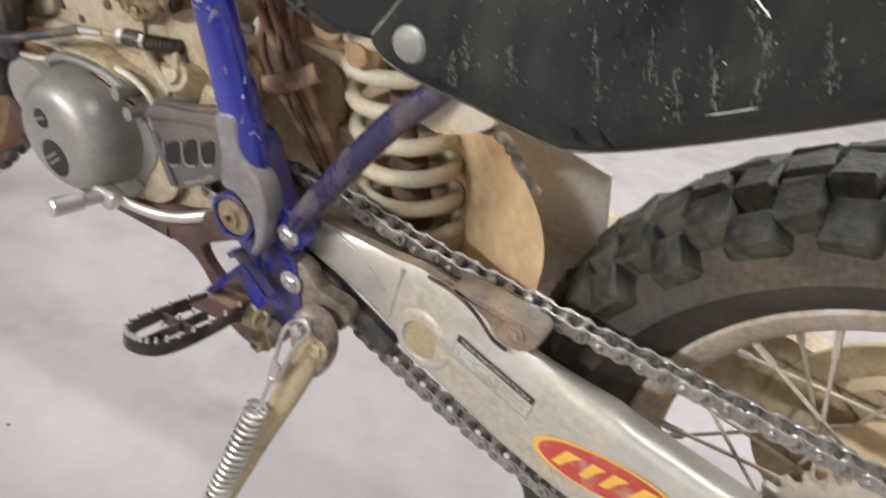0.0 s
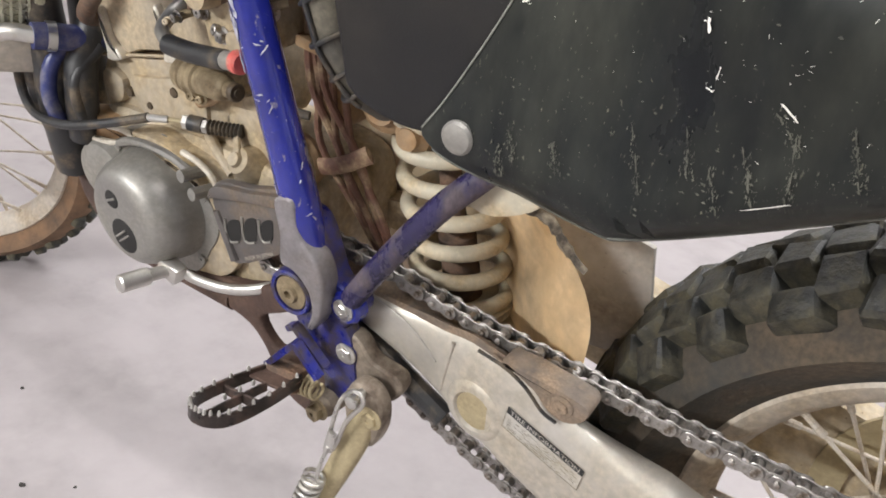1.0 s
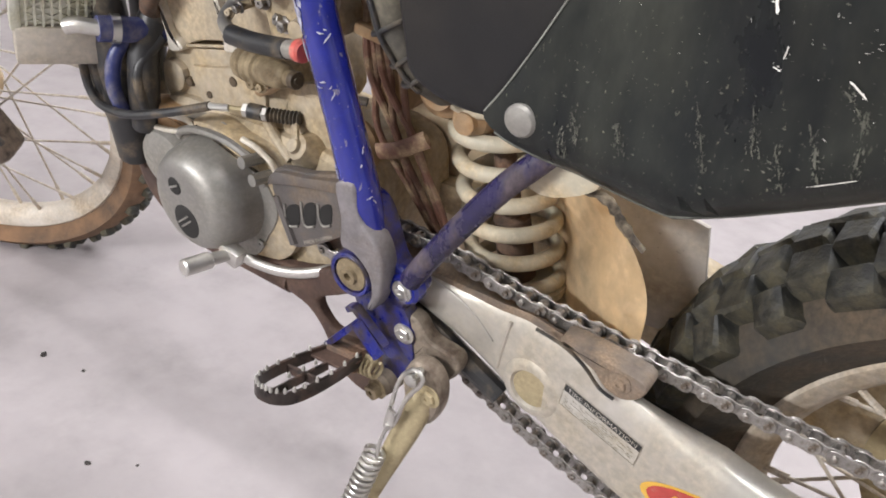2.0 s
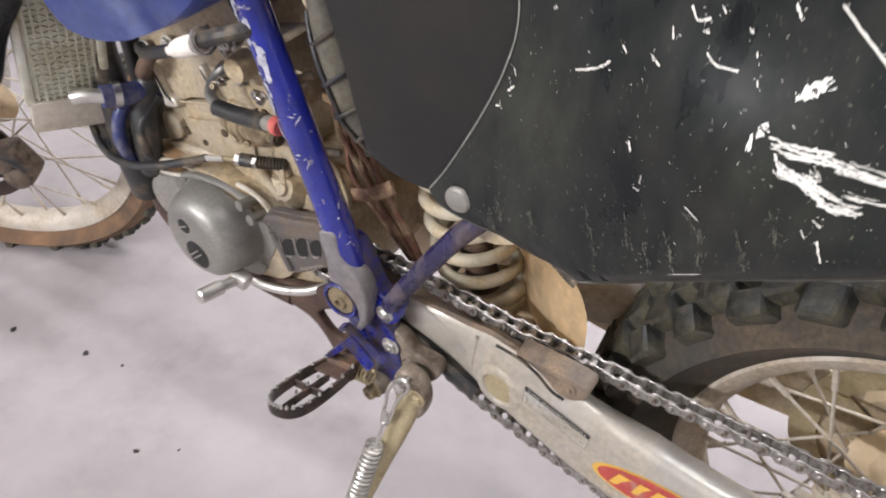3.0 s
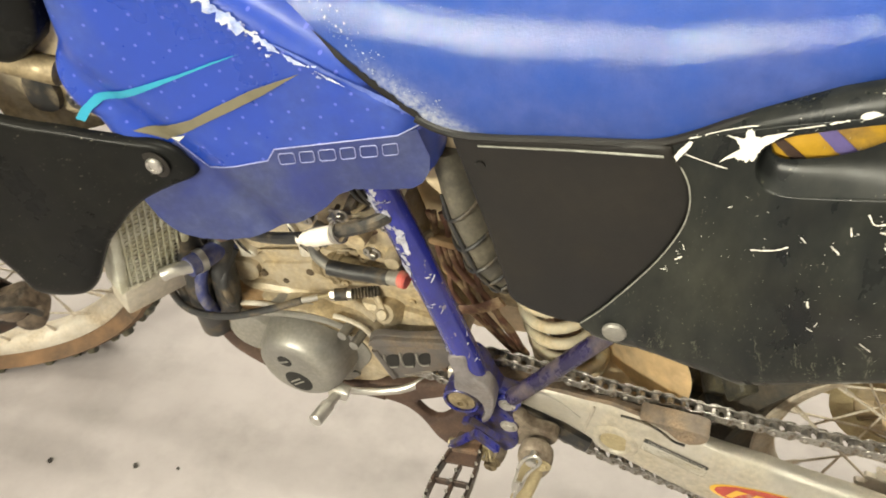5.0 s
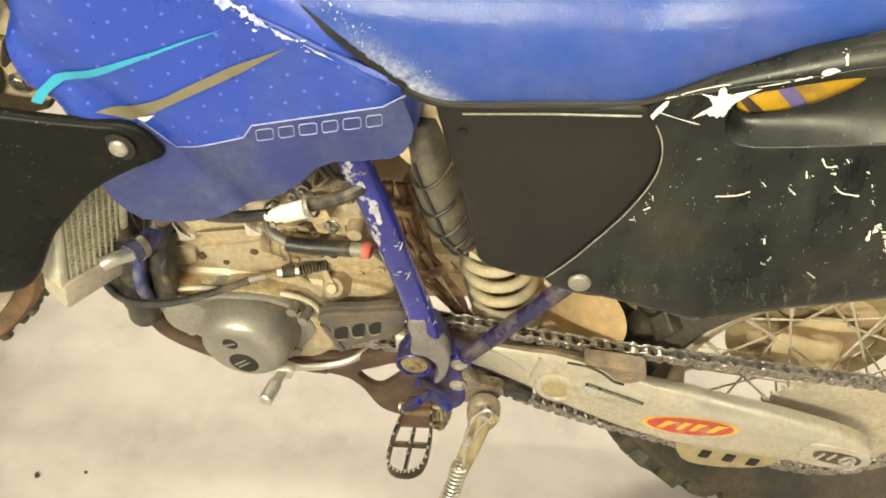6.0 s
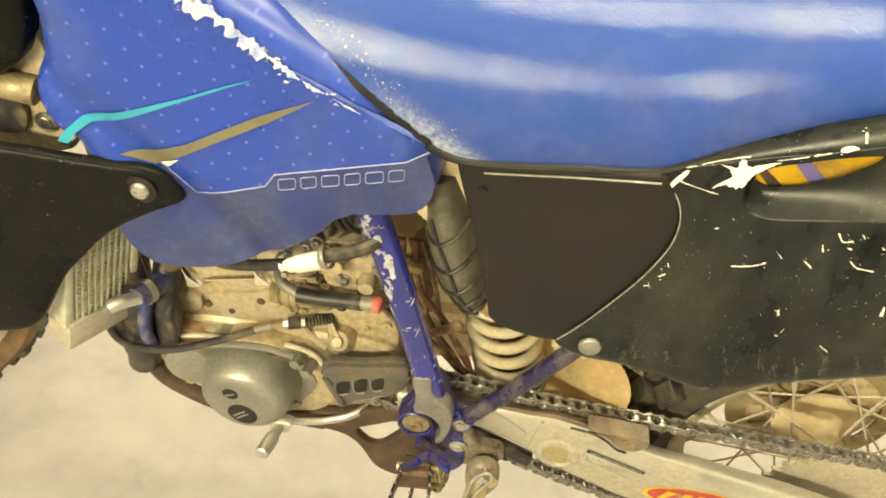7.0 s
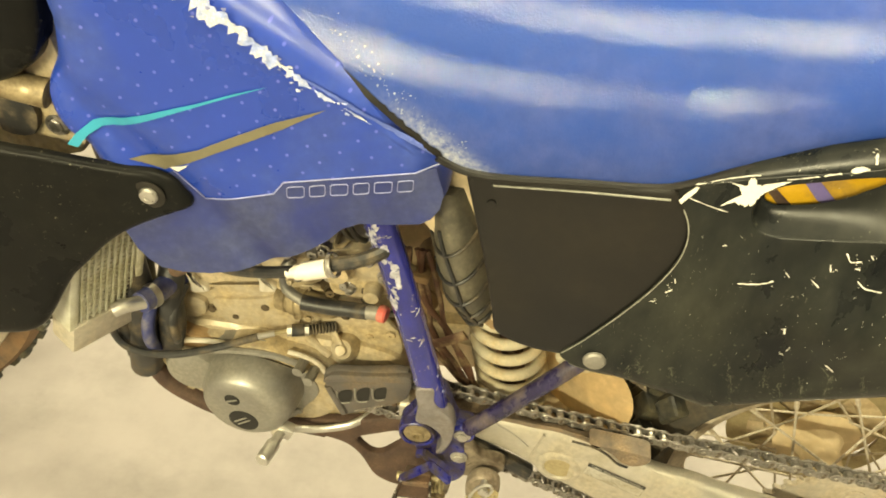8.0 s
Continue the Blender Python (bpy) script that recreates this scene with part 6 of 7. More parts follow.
    for x, z in ((-0.150, 0.497), (-0.138, 0.482)):
        part("case_rib", sweep([(x, -0.098, z), (x + 0.004, -0.066, z - 0.004)], 0.0062, 10), M["case_grey"], eng)
    # cylinder and head, with a bolted joint between them
    def wall(pts, y, back=-0.02, bevel=0.005, name="cylinder", label="", mat="case"):
        return part(name, slab(spline(pts, 3, True), y, back, bevel, 2), M[mat], eng, label)
    wall([(-0.305, 0.50), (-0.298, 0.560), (-0.245, 0.572), (-0.19, 0.584), (-0.135, 0.598), (-0.125, 0.56), (-0.13, 0.52), (-0.20, 0.50)], -0.050, 0.06, 0.008, "cylinder", "tan dusty cylinder block")
    wall([(-0.300, 0.562), (-0.298, 0.68), (-0.20, 0.715), (-0.125, 0.70), (-0.130, 0.604), (-0.19, 0.590), (-0.245, 0.578)], -0.052, 0.06, 0.008, "cylinder_head", "pale dusty cylinder head", "head")
    wall([(-0.262, 0.548), (-0.235, 0.556), (-0.20, 0.565), (-0.165, 0.578), (-0.155, 0.545), (-0.165, 0.515), (-0.205, 0.506), (-0.245, 0.512)], -0.055, -0.04, 0.006, "cylinder_face")
    wall([(-0.298, 0.545), (-0.285, 0.552), (-0.268, 0.545), (-0.270, 0.525), (-0.285, 0.515), (-0.298, 0.520)], -0.058, -0.04, 0.006, "cylinder_lug")
    part("joint_line", sweep([(-0.300, -0.0525, 0.562), (-0.245, -0.0525, 0.5745), (-0.19, -0.0525, 0.587), (-0.130, -0.0525, 0.601)], 0.0016, 8), M["case"], eng, "gasket line between cylinder and head")
    for x, z in ((-0.279, 0.570), (-0.197, 0.589)):
        wedge = [(x - 0.010, z + 0.040), (x - 0.003, z + 0.040), (x + 0.004, z + 0.014), (x + 0.016, z + 0.004), (x + 0.017, z - 0.003), (x - 0.002, z - 0.007), (x - 0.003, z + 0.008)]
        part("stud_boss", slab(spline(wedge, 3, True), -0.0605, -0.046, 0.004, 3), M["pale_cast"], eng, "bright cast stud boss")
    for x, z, r in ((-0.234, 0.527, 0.0042), (-0.197, 0.551, 0.0055), (-0.262, 0.533, 0.005)):
        part("core_plug", lathe([(0, 0.0006), (r * 0.9, 0.0006), (r * 1.1, -0.003)], (x, -0.0555, z), (0, -1, 0), 9), M["grime"], eng)
    for x, z in ((-0.286, 0.635), (-0.245, 0.650), (-0.165, 0.672), (-0.225, 0.69)):
        hexbolt("head_bolt", (x, -0.060, z), (0, -1, 0), 0.006, eng, M["alu_bright"], 1.5, 1.0)
    part("water_elbow", sweep(spline([(-0.292, -0.050, 0.598), (-0.290, -0.068, 0.606), (-0.275, -0.074, 0.622), (-0.262, -0.070, 0.640)], 4), 0.0085, 14), M["dark_steel"], eng, "dark shiny water elbow")
    # starter shaft barrel with its plug
    root, end = Vector((-0.178, -0.056, 0.5765)), Vector((-0.096, -0.073, 0.586))
    shape = ((0.0, 0.015), (0.14, 0.0165), (0.16, 0.0145), (0.20, 0.0145), (0.215, 0.0175), (0.30, 0.0182), (0.32, 0.0165), (0.40, 0.0162), (0.42, 0.0138), (0.66, 0.0130), (0.80, 0.0112), (0.86, 0.0085), (0.87, 0.0072), (1.0, 0.0070))
    part("shaft_barrel", sweep([root.lerp(end, u) for u, r in shape], [r for u, r in shape], 22), M["brass_dull"], eng, "brown oily shaft barrel with turned collars")
    axis = (end - root).normalized()
    part("barrel_plug", lathe([(0, 0.0045), (0.0035, 0.0045), (0.0038, 0.003), (0.0072, 0.003), (0.0082, 0.0015), (0.0082, -0.003), (0.007, -0.005)], end, axis, 14), M["grime"], eng)
    for x, y, z, r in ((-0.153, -0.077, 0.5665, 0.0050), (-0.141, -0.079, 0.5665, 0.0042), (-0.118, -0.066, 0.602, 0.0058)):
        hexbolt("barrel_bolt", (x, y + 0.008, z), (0.1, -1, 0.1), r, eng, M["brass_dull"], 1.4, 1.3)
    part("barrel_collar", block((0.040, 0.018, 0.040), pose(-0.163, -0.052, 0.578, 0, 8, 0), 0.009, 3), M["case"], eng)
    part("barrel_stay", sweep([(-0.160, -0.056, 0.553), (-0.142, -0.060, 0.561), (-0.125, -0.062, 0.572)], [0.006, 0.005, 0.004], 10), M["case_clay"], eng)
    # clutch actuating boss and web
    part("clutch_boss", lathe([(0, 0.016), (0.006, 0.016), (0.0075, 0.012), (0.012, 0.010), (0.0145, 0.002), (0.018, -0.004), (0.019, -0.02)], (-0.103, -0.062, 0.512), (-0.1, -0.8, 0.55), 26), M["case"], eng, "dusty clutch shaft boss")
    part("clutch_arm", sweep(spline([(-0.104, -0.070, 0.520), (-0.114, -0.060, 0.528), (-0.120, -0.052, 0.533)], 4), 0.0055, 10, flat=0.6), M["case"], eng)
    part("cable_stay", sweep(spline([(-0.152, -0.058, 0.526), (-0.146, -0.058, 0.515), (-0.132, -0.060, 0.503), (-0.120, -0.062, 0.495)], 4), 0.0055, 10), M["case"], eng)
    wall([(-0.145, 0.505), (-0.125, 0.520), (-0.09, 0.535), (-0.055, 0.548), (-0.035, 0.53), (-0.04, 0.50), (-0.09, 0.49)], -0.046, -0.03, 0.008, "case_land", "", "case_clay")
    wall([(-0.235, 0.508), (-0.205, 0.514), (-0.170, 0.508), (-0.150, 0.494), (-0.140, 0.478), (-0.19, 0.49)], -0.084, -0.05, 0.006, "case_land")
    wall([(-0.325, 0.50), (-0.30, 0.508), (-0.262, 0.505), (-0.245, 0.495), (-0.27, 0.482), (-0.31, 0.478)], -0.078, -0.05, 0.006, "case_land", "rust-stained casting", "case_clay")
    for x, y, z, q in ((-0.05, -0.047, 0.535, 0.006), (-0.325, -0.064, 0.47, 0.006), (-0.30, -0.064, 0.395, 0.006), (-0.075, -0.047, 0.525, 0.005)):
        hexbolt("case_bolt", (x, y, z), (0, -1, 0), q, eng, M["case"], 1.5, 1.1)
    # sprocket guard: a box with a ledge and three slots between bars
    g = spline([(-0.121, 0.486), (-0.108, 0.503), (-0.07, 0.510), (-0.022, 0.521), (-0.020, 0.474), (-0.045, 0.449), (-0.092, 0.420), (-0.104, 0.428), (-0.114, 0.455)], 3, True)
    sg = part("sprocket_guard", slab(g, -0.090, -0.080, 0.003, 2), M["dark_grey"], eng, "dark grey slotted sprocket guard")
    part("guard_ledge", slab(spline([(-0.120, 0.484), (-0.110, 0.500), (-0.07, 0.508), (-0.023, 0.519), (-0.0225, 0.508), (-0.07, 0.498), (-0.108, 0.488)], 3, True), -0.096, -0.086, 0.0018), M["dark_grey"], sg)
    for x0, x1, z0, z1 in ((-0.103, -0.087, 0.444, 0.470), (-0.081, -0.066, 0.452, 0.480), (-0.060, -0.046, 0.461, 0.486)):
        o = [(x0, z0), (x1 - 0.002, z0 + 0.004), (x1, z0 + 0.010), (x1, z1), (x0 + 0.004, z1 - 0.004), (x0 - 0.001, z0 + 0.012)]
        part("guard_slot", slab(spline(o, 3, True), -0.0906, -0.088, 0.0), M["void"], sg)
        part("slot_edge", sweep([(q.x, -0.0906, q.y) for q in spline([(x0 - 0.002, z1 - 0.004), (x0 - 0.001, z0 + 0.004), (x0 + 0.004, z0 - 0.001), (x1 - 0.002, z0 + 0.003)], 4)], 0.0014, 6), M["case_grey"], sg)
    part("guard_front_bar", sweep([(-0.116, -0.088, 0.470), (-0.096, -0.090, 0.424)], 0.005, 8), M["dark_grey"], sg)
    cu = bpy.data.curves.new("cast_words", "FONT")
    cu.body, cu.size, cu.align_x = "MADE IN JAPAN", 0.0058, "CENTER"
    tmp = new("cast_words", cu)
    bpy.context.view_layer.update()
    me = bpy.data.meshes.new_from_object(tmp.evaluated_get(bpy.context.evaluated_depsgraph_get()))
    bpy.data.objects.remove(tmp)
    for v in me.vertices:
        v.co = pose(-0.064, -0.0906, 0.4395, 90, 0, 0) @ pose(0, 0, 0, 0, 0, 31) @ v.co
    me.materials.append(M["alu"])
    tx = new("cast_words", me)
    tx.parent = sg
    # gear lever
    arm = spline([(-0.060, -0.058, 0.396), (-0.087, -0.078, 0.386), (-0.120, -0.086, 0.377), (-0.150, -0.095, 0.380), (-0.168, -0.101, 0.388)], 5)
    gl = part("gear_lever", sweep(arm, 0.0056, 12, flat=0.8), M["alu_bright"], eng, "bare aluminium gear lever")
    part("lever_knuckle", block((0.026, 0.016, 0.020), pose(-0.170, -0.106, 0.390, 0, 20, 0), 0.004), M["alu_bright"], gl)
    a, b = Vector((-0.170, -0.107, 0.390)), Vector((-0.180, -0.160, 0.3975))
    part("toe_piece", sweep([a, a.lerp(b, 0.42), a.lerp(b, 0.46), a.lerp(b, 0.97), b], [0.0065, 0.0065, 0.0088, 0.0088, 0.0070], 16), M["alu_bright"], gl, "ribbed metal toe piece")
    return eng


engine()


def fuel_system():
    cb = bmesh.new()
    block((0.07, 0.06, 0.07), pose(-0.085, -0.055, 0.66, 0, -12), 0.012, 2, cb)
    lathe([(0, 0.03), (0.02, 0.03), (0.024, 0.02), (0.024, -0.03)], (-0.085, -0.055, 0.645), (0, -0.3, -1), 20, cb)
    lathe([(0, 0.02), (0.012, 0.02), (0.014, 0.008), (0.014, 0)], (-0.10, -0.085, 0.675), (0, -1, 0), 18, cb)
    lathe([(0, 0.016), (0.008, 0.016), (0.010, 0.006), (0.010, 0)], (-0.065, -0.085, 0.645), (0, -1, 0), 16, cb)
    car = part("carburettor", cb, M["case"], bike, "dirt-covered carburettor")
    for k, (x, z) in enumerate(((-0.118, 0.69), (-0.112, 0.655), (-0.07, 0.685), (-0.055, 0.665), (-0.09, 0.64))):
        hexbolt("carb_bolt", (x, -0.086, z), (0, -1, 0), 0.005, car, M["steel"], 1.4, 1.4)
    rnd = random.Random(31)
    for k in range(16):
        x, z = -0.160 + 0.125 * rnd.random(), 0.628 + 0.07 * rnd.random()
        r = rnd.uniform(0.0035, 0.008)
        ax = Vector((rnd.uniform(-0.5, 0.5), -1, rnd.uniform(-0.2, 0.6)))
        at = Vector((x, -0.074 - 0.012 * rnd.random(), z))
        mat = M[rnd.choice(("case", "brass_dull", "steel", "grime", "dark_steel"))]
        if k % 3:
            hexbolt("carb_fitting", at, ax, r * 0.8, car, mat, 1.4, 1.6)
        else:
            part("carb_fitting", sweep(spline([at + Vector((0, 0.02, 0)), at, at + Vector((r * 1.5, -0.004, r)), at + Vector((r * 3, 0.004, r * 1.5))], 4), r * 0.6, 10), mat, car)
    part("fuel_hose", sweep(spline([(-0.228, -0.105, 0.668), (-0.205, -0.118, 0.674), (-0.17, -0.128, 0.687), (-0.135, -0.135, 0.702)], 5), 0.0062, 10), M["hose"], car, "black fuel hose")
    part("connector", sweep([(-0.140, -0.136, 0.700), (-0.132, -0.1365, 0.703), (-0.131, -0.1365, 0.7035), (-0.124, -0.137, 0.7065), (-0.1235, -0.137, 0.7067), (-0.100, -0.137, 0.7165), (-0.099, -0.137, 0.717)], [0.005, 0.0055, 0.0078, 0.0078, 0.0092, 0.0092, 0.006], 14), M["white"], car, "white hose connector")
    part("clip", lathe([(0.011, -0.002), (0.0125, -0.002), (0.0125, 0.002), (0.011, 0.002)], (-0.095, -0.134, 0.719), (0.9, 0, 0.42), 18, None, True), M["steel"], car)
    part("fuel_hose", sweep(spline([(-0.096, -0.134, 0.719), (-0.075, -0.134, 0.728), (-0.058, -0.128, 0.733), (-0.045, -0.115, 0.735)], 5), 0.0072, 10), M["hose"], car, "black fuel hose")
    for dx in (0.0, 0.009):
        part("throttle_cable", sweep(spline([(-0.105 + dx, -0.085, 0.78), (-0.102 + dx, -0.09, 0.745), (-0.094 + dx, -0.085, 0.715), (-0.085 + dx, -0.07, 0.695)], 5), 0.0032, 8), M["hose"], car)
    part("vent_elbow", sweep(spline([(-0.158, -0.064, 0.648), (-0.164, -0.074, 0.638), (-0.157, -0.092, 0.630), (-0.136, -0.103, 0.6265)], 4), 0.0060, 12), M["case_grey"], car, "grey metal hose elbow")
    part("vent_hose", sweep(spline([(-0.137, -0.104, 0.6265), (-0.112, -0.105, 0.6265), (-0.086, -0.106, 0.629), (-0.067, -0.108, 0.632)], 4), 0.0085, 12), M["hose"], car, "black rubber vent hose")
    part("hose_sleeve", sweep([(-0.068, -0.108, 0.632), (-0.054, -0.110, 0.635)], 0.0078, 12), M["case_grey"], car)
    part("red_cap", sweep([(-0.055, -0.1095, 0.635), (-0.0535, -0.1098, 0.635), (-0.0475, -0.111, 0.636), (-0.0455, -0.1115, 0.636)], [0.0080, 0.0094, 0.0094, 0.0076], 14), M["red"], car, "red rubber cap")
    part("loop_hose", sweep(spline([(-0.085, -0.060, 0.625), (-0.078, -0.064, 0.60), (-0.060, -0.060, 0.58), (-0.035, -0.050, 0.575)], 5), 0.004, 8), M["hose"], car, "thin black hose")
    # clutch cable
    cl = spline([(-0.350, -0.105, 0.590), (-0.360, -0.106, 0.550), (-0.355, -0.108, 0.518), (-0.333, -0.111, 0.506), (-0.29, -0.110, 0.509), (-0.24, -0.100, 0.523), (-0.196, -0.088, 0.538)], 6)
    ca = part("clutch_cable", sweep(cl, 0.0046, 10), M["hose"], bike, "black clutch cable with a metal adjuster")
    part("ferrule", sweep([(-0.197, -0.088, 0.5378), (-0.180, -0.079, 0.5375)], 0.0036, 10), M["alu_bright"], ca)
    part("rod", sweep([(-0.181, -0.079, 0.5375), (-0.162, -0.070, 0.537)], 0.0026, 10), M["gold"], ca)
    for x, y, z in ((-0.164, -0.0708, 0.537), (-0.146, -0.0655, 0.5365)):
        part("lock_nut", lathe([(0, -0.003), (0.0068, -0.003), (0.0068, 0.003), (0, 0.003)], (x, y, z), (0.95, 0.25, 0.03), 6), M["alu_bright"], ca)
    part("adjuster", sweep([(-0.162, -0.070, 0.537), (-0.148, -0.066, 0.5365)], 0.0074, 12), M["hose"], ca)
    ridged = rows_between((-0.144, -0.065, 0.5365), (-0.113, -0.052, 0.536), 19)
    part("rubber_gaiter", sweep(ridged, [0.0072 if i % 2 else 0.0050 for i in range(19)], 12), M["hose"], ca, "ridged rubber gaiter")


fuel_system()


def radiator():
    up = Vector((0.22, 0.05, 1)).normalized()
    acr = Vector((-0.50, -0.86, -0.02)).normalized()
    acr = (acr - up * acr.dot(up)).normalized()
    nrm = up.cross(acr).normalized()
    if nrm.x < 0:
        nrm = -nrm
    R3 = Matrix((acr, nrm, up)).transposed().to_4x4()
    wide, high, thick = 0.070, 0.135, 0.026
    # lower middle of the rear face
    base = Vector((-0.347, -0.128, 0.592))
    T = Matrix.Translation(base + up * (high / 2) - nrm * (thick / 2)) @ R3
    rad = part("radiator", block((wide, thick, high), T, 0.002), M["radiator"], bike, "pale grey radiator with folded fins")
    tube = part("fin", block((0.0022, 0.004, high), Matrix(), 0, 1), M["radiator"], rad)
    for k in range(9):
        o = tube if k == 0 else copy_part(tube)
        o.matrix_basis = T @ pose(-wide / 2 + 0.005 + k * (wide - 0.010) / 8, thick / 2 + 0.001, 0)
    bm = bmesh.new()
    for j in range(21):
        for k in range(8):
            x = -wide / 2 + 0.005 + (k + 0.5) * (wide - 0.010) / 8
            block((0.0062, 0.0016, 0.0022), T @ pose(x, thick / 2 + 0.0006, -high / 2 + 0.004 + j * 0.0063, 0, 24 if (j + k) % 2 else -24), 0, 1, bm)
    tagged(part("louvres", bm, M["radiator"], rad, "fine louvres between the fins"), kind="stuff")
    part("side_tank", block((0.010, thick + 0.008, high + 0.01), T @ pose(-wide / 2 - 0.004, 0, 0), 0.003), M["radiator"], rad)
    part("side_tank", block((0.010, thick + 0.008, high + 0.01), T @ pose(wide / 2 + 0.004, 0, 0), 0.003), M["radiator"], rad)
    part("bottom_tank", block((wide + 0.012, thick + 0.012, 0.040), T @ pose(0, 0, -high / 2 - 0.020), 0.005), M["alu"], rad, "dull aluminium bottom tank")
    pp = [(-0.336, -0.130, 0.594), (-0.326, -0.123, 0.596), (-0.309, -0.108, 0.592)]
    part("outlet_pipe", sweep(spline(pp, 4), 0.0080, 16), M["alu_bright"], rad, "bright outlet pipe")
    part("coolant_hose", sweep(spline([(-0.314, -0.112, 0.592), (-0.308, -0.096, 0.589), (-0.303, -0.075, 0.583), (-0.294, -0.045, 0.578)], 5), 0.0125, 16), M["blue_hose"], rad, "blue coolant hose")
    part("hose_clamp", lathe([(0.0128, -0.004), (0.0142, -0.004), (0.0142, 0.004), (0.0128, 0.004)], (-0.3085, -0.097, 0.589), (0.4, 0.9, -0.2), 24, None, True), M["chrome"], rad)
    # dark hoses between radiator and cylinder
    for pts, r, mat, label in (
            ([(-0.330, -0.080, 0.70), (-0.336, -0.084, 0.63), (-0.331, -0.086, 0.56), (-0.336, -0.084, 0.50), (-0.352, -0.070, 0.43)], 0.0200, "hose", "black hose beside the cylinder"),
            ([(-0.300, -0.050, 0.60), (-0.302, -0.072, 0.565), (-0.300, -0.082, 0.53), (-0.312, -0.078, 0.48)], 0.0160, "hose", "black hose beside the cylinder"),
            ([(-0.310, -0.070, 0.585), (-0.316, -0.096, 0.562), (-0.319, -0.104, 0.53), (-0.318, -0.098, 0.497)], 0.0075, "blue_hose", "blue hose beside the cylinder"),
            ([(-0.288, -0.060, 0.575), (-0.294, -0.088, 0.55), (-0.293, -0.092, 0.52), (-0.300, -0.080, 0.495)], 0.0060, "hose", "thin black hose beside the cylinder"),
            ([(-0.345, -0.075, 0.60), (-0.352, -0.094, 0.56), (-0.350, -0.096, 0.52), (-0.358, -0.080, 0.46)], 0.0085, "hose", "thin black hose beside the cylinder")):
        part("down_hose", sweep(spline(pts, 5), r, 14), M[mat], rad, label)
    dt = [(-0.37, -0.02, 0.80), (-0.358, -0.02, 0.65), (-0.362, -0.025, 0.50), (-0.366, -0.035, 0.42)]
    part("down_tube", sweep(spline(dt, 5), 0.017, 14), M["hose"], bike, "dark front down tube")


radiator()


BOOT = [(0.0, -0.05, 0.795, 0.022, 0.05), (0.012, -0.052, 0.755, 0.026, 0.056), (0.020, -0.055, 0.71, 0.030, 0.058), (0.032, -0.055, 0.665, 0.030, 0.056), (0.045, -0.05, 0.625, 0.022, 0.045), (0.052, -0.045, 0.605, 0.012, 0.025)]


def behind_the_engine():
    # ribbed intake boot
    rings = [[(x + math.cos(k * math.tau / 24) * rx, y + math.sin(k * math.tau / 24) * ry, z) for k in range(24)] for x, y, z, rx, ry in BOOT]
    bt = part("intake_boot", loft(rings), M["boot"], bike, "grey rubber airbox boot with a raised grid", angle=60)
    def y_boot(x, z):
        """Near face of the boot's oval section at height z."""
        for p, q in zip(BOOT, BOOT[1:]):
            if q[2] <= z <= p[2]:
                t = (p[2] - z) / (p[2] - q[2])
                cx, cy, rx, ry = (p[i] + (q[i] - p[i]) * t for i in (0, 1, 3, 4))
                return cy - ry * math.sqrt(max(0.05, 1.0 - ((x - cx) / rx) ** 2))
        return -0.09
    grid = [[(-0.012, 0.722), (0.006, 0.7285), (0.022, 0.740), (0.036, 0.751)], [(-0.006, 0.688), (0.012, 0.6935), (0.027, 0.703), (0.044, 0.715)], [(0.003, 0.660), (0.020, 0.665), (0.034, 0.673), (0.054, 0.686)], [(0.016, 0.636), (0.032, 0.641), (0.045, 0.650), (0.060, 0.661)], [(0.030, 0.624), (0.042, 0.627), (0.052, 0.634), (0.062, 0.640)]]
    grid.append([(-0.002, 0.752), (0.004, 0.735), (0.016, 0.708), (0.026, 0.678), (0.036, 0.650), (0.045, 0.633), (0.052, 0.624)])
    for line in grid:
        part("rib", sweep([(q.x, y_boot(q.x, q.y) - 0.0016, q.y) for q in spline(line, 5)], 0.0021, 8), M["hose"], bt, "dark raised rib")
    # dusty airbox wall behind, under the seat
    part("airbox", slab(spline([(-0.03, 0.83), (0.02, 0.845), (0.16, 0.85), (0.19, 0.80), (0.15, 0.68), (0.10, 0.635), (0.06, 0.62), (0.04, 0.66), (0.0, 0.72), (-0.03, 0.76)], 3, True), -0.085, 0.085, 0.01), M["tan"], bike, "dusty tan airbox wall")
    # shock absorber
    lo, hi = Vector((0.104, -0.006, 0.425)), Vector((0.055, -0.006, 0.668))
    sh = part("shock_body", sweep([lo, lo.lerp(hi, 0.25), lo.lerp(hi, 0.26), hi], [0.017, 0.017, 0.010, 0.010], 16), M["dark_steel"], bike, "dark shock absorber rod")
    part("shock_spring", helix(lo, hi, 0.039, 0.0070, 9.0, 26, None, 12, -1), M["coil"], sh, "dusty cream coil spring")
    part("spring_seat", lathe([(0.012, -0.012), (0.044, -0.012), (0.046, -0.004), (0.030, 0.002), (0.012, 0.002)], lo, hi - lo, 32), M["coil"], sh)
    # wiring
    for k, (dx, low) in enumerate(((-0.006, -0.006), (0.0, 0.004), (0.008, 0.0), (0.014, 0.010), (0.020, 0.006))):
        swing = 0.006 * (-1) ** k
        ww = spline([(-0.036 + dx, -0.045, 0.672), (-0.024 + dx + swing, -0.05 - 0.003 * (k % 2), 0.610), (-0.008 + dx * 1.4 - swing, -0.052, 0.556), (0.020 + dx * 1.2, -0.05 - 0.002 * (k % 3), 0.505), (0.048 + low, -0.045, 0.458)], 5)
        part("wire", sweep(ww, 0.0031 + 0.0005 * (k % 2), 8), M["wire"], bike, "brown dusty wire")
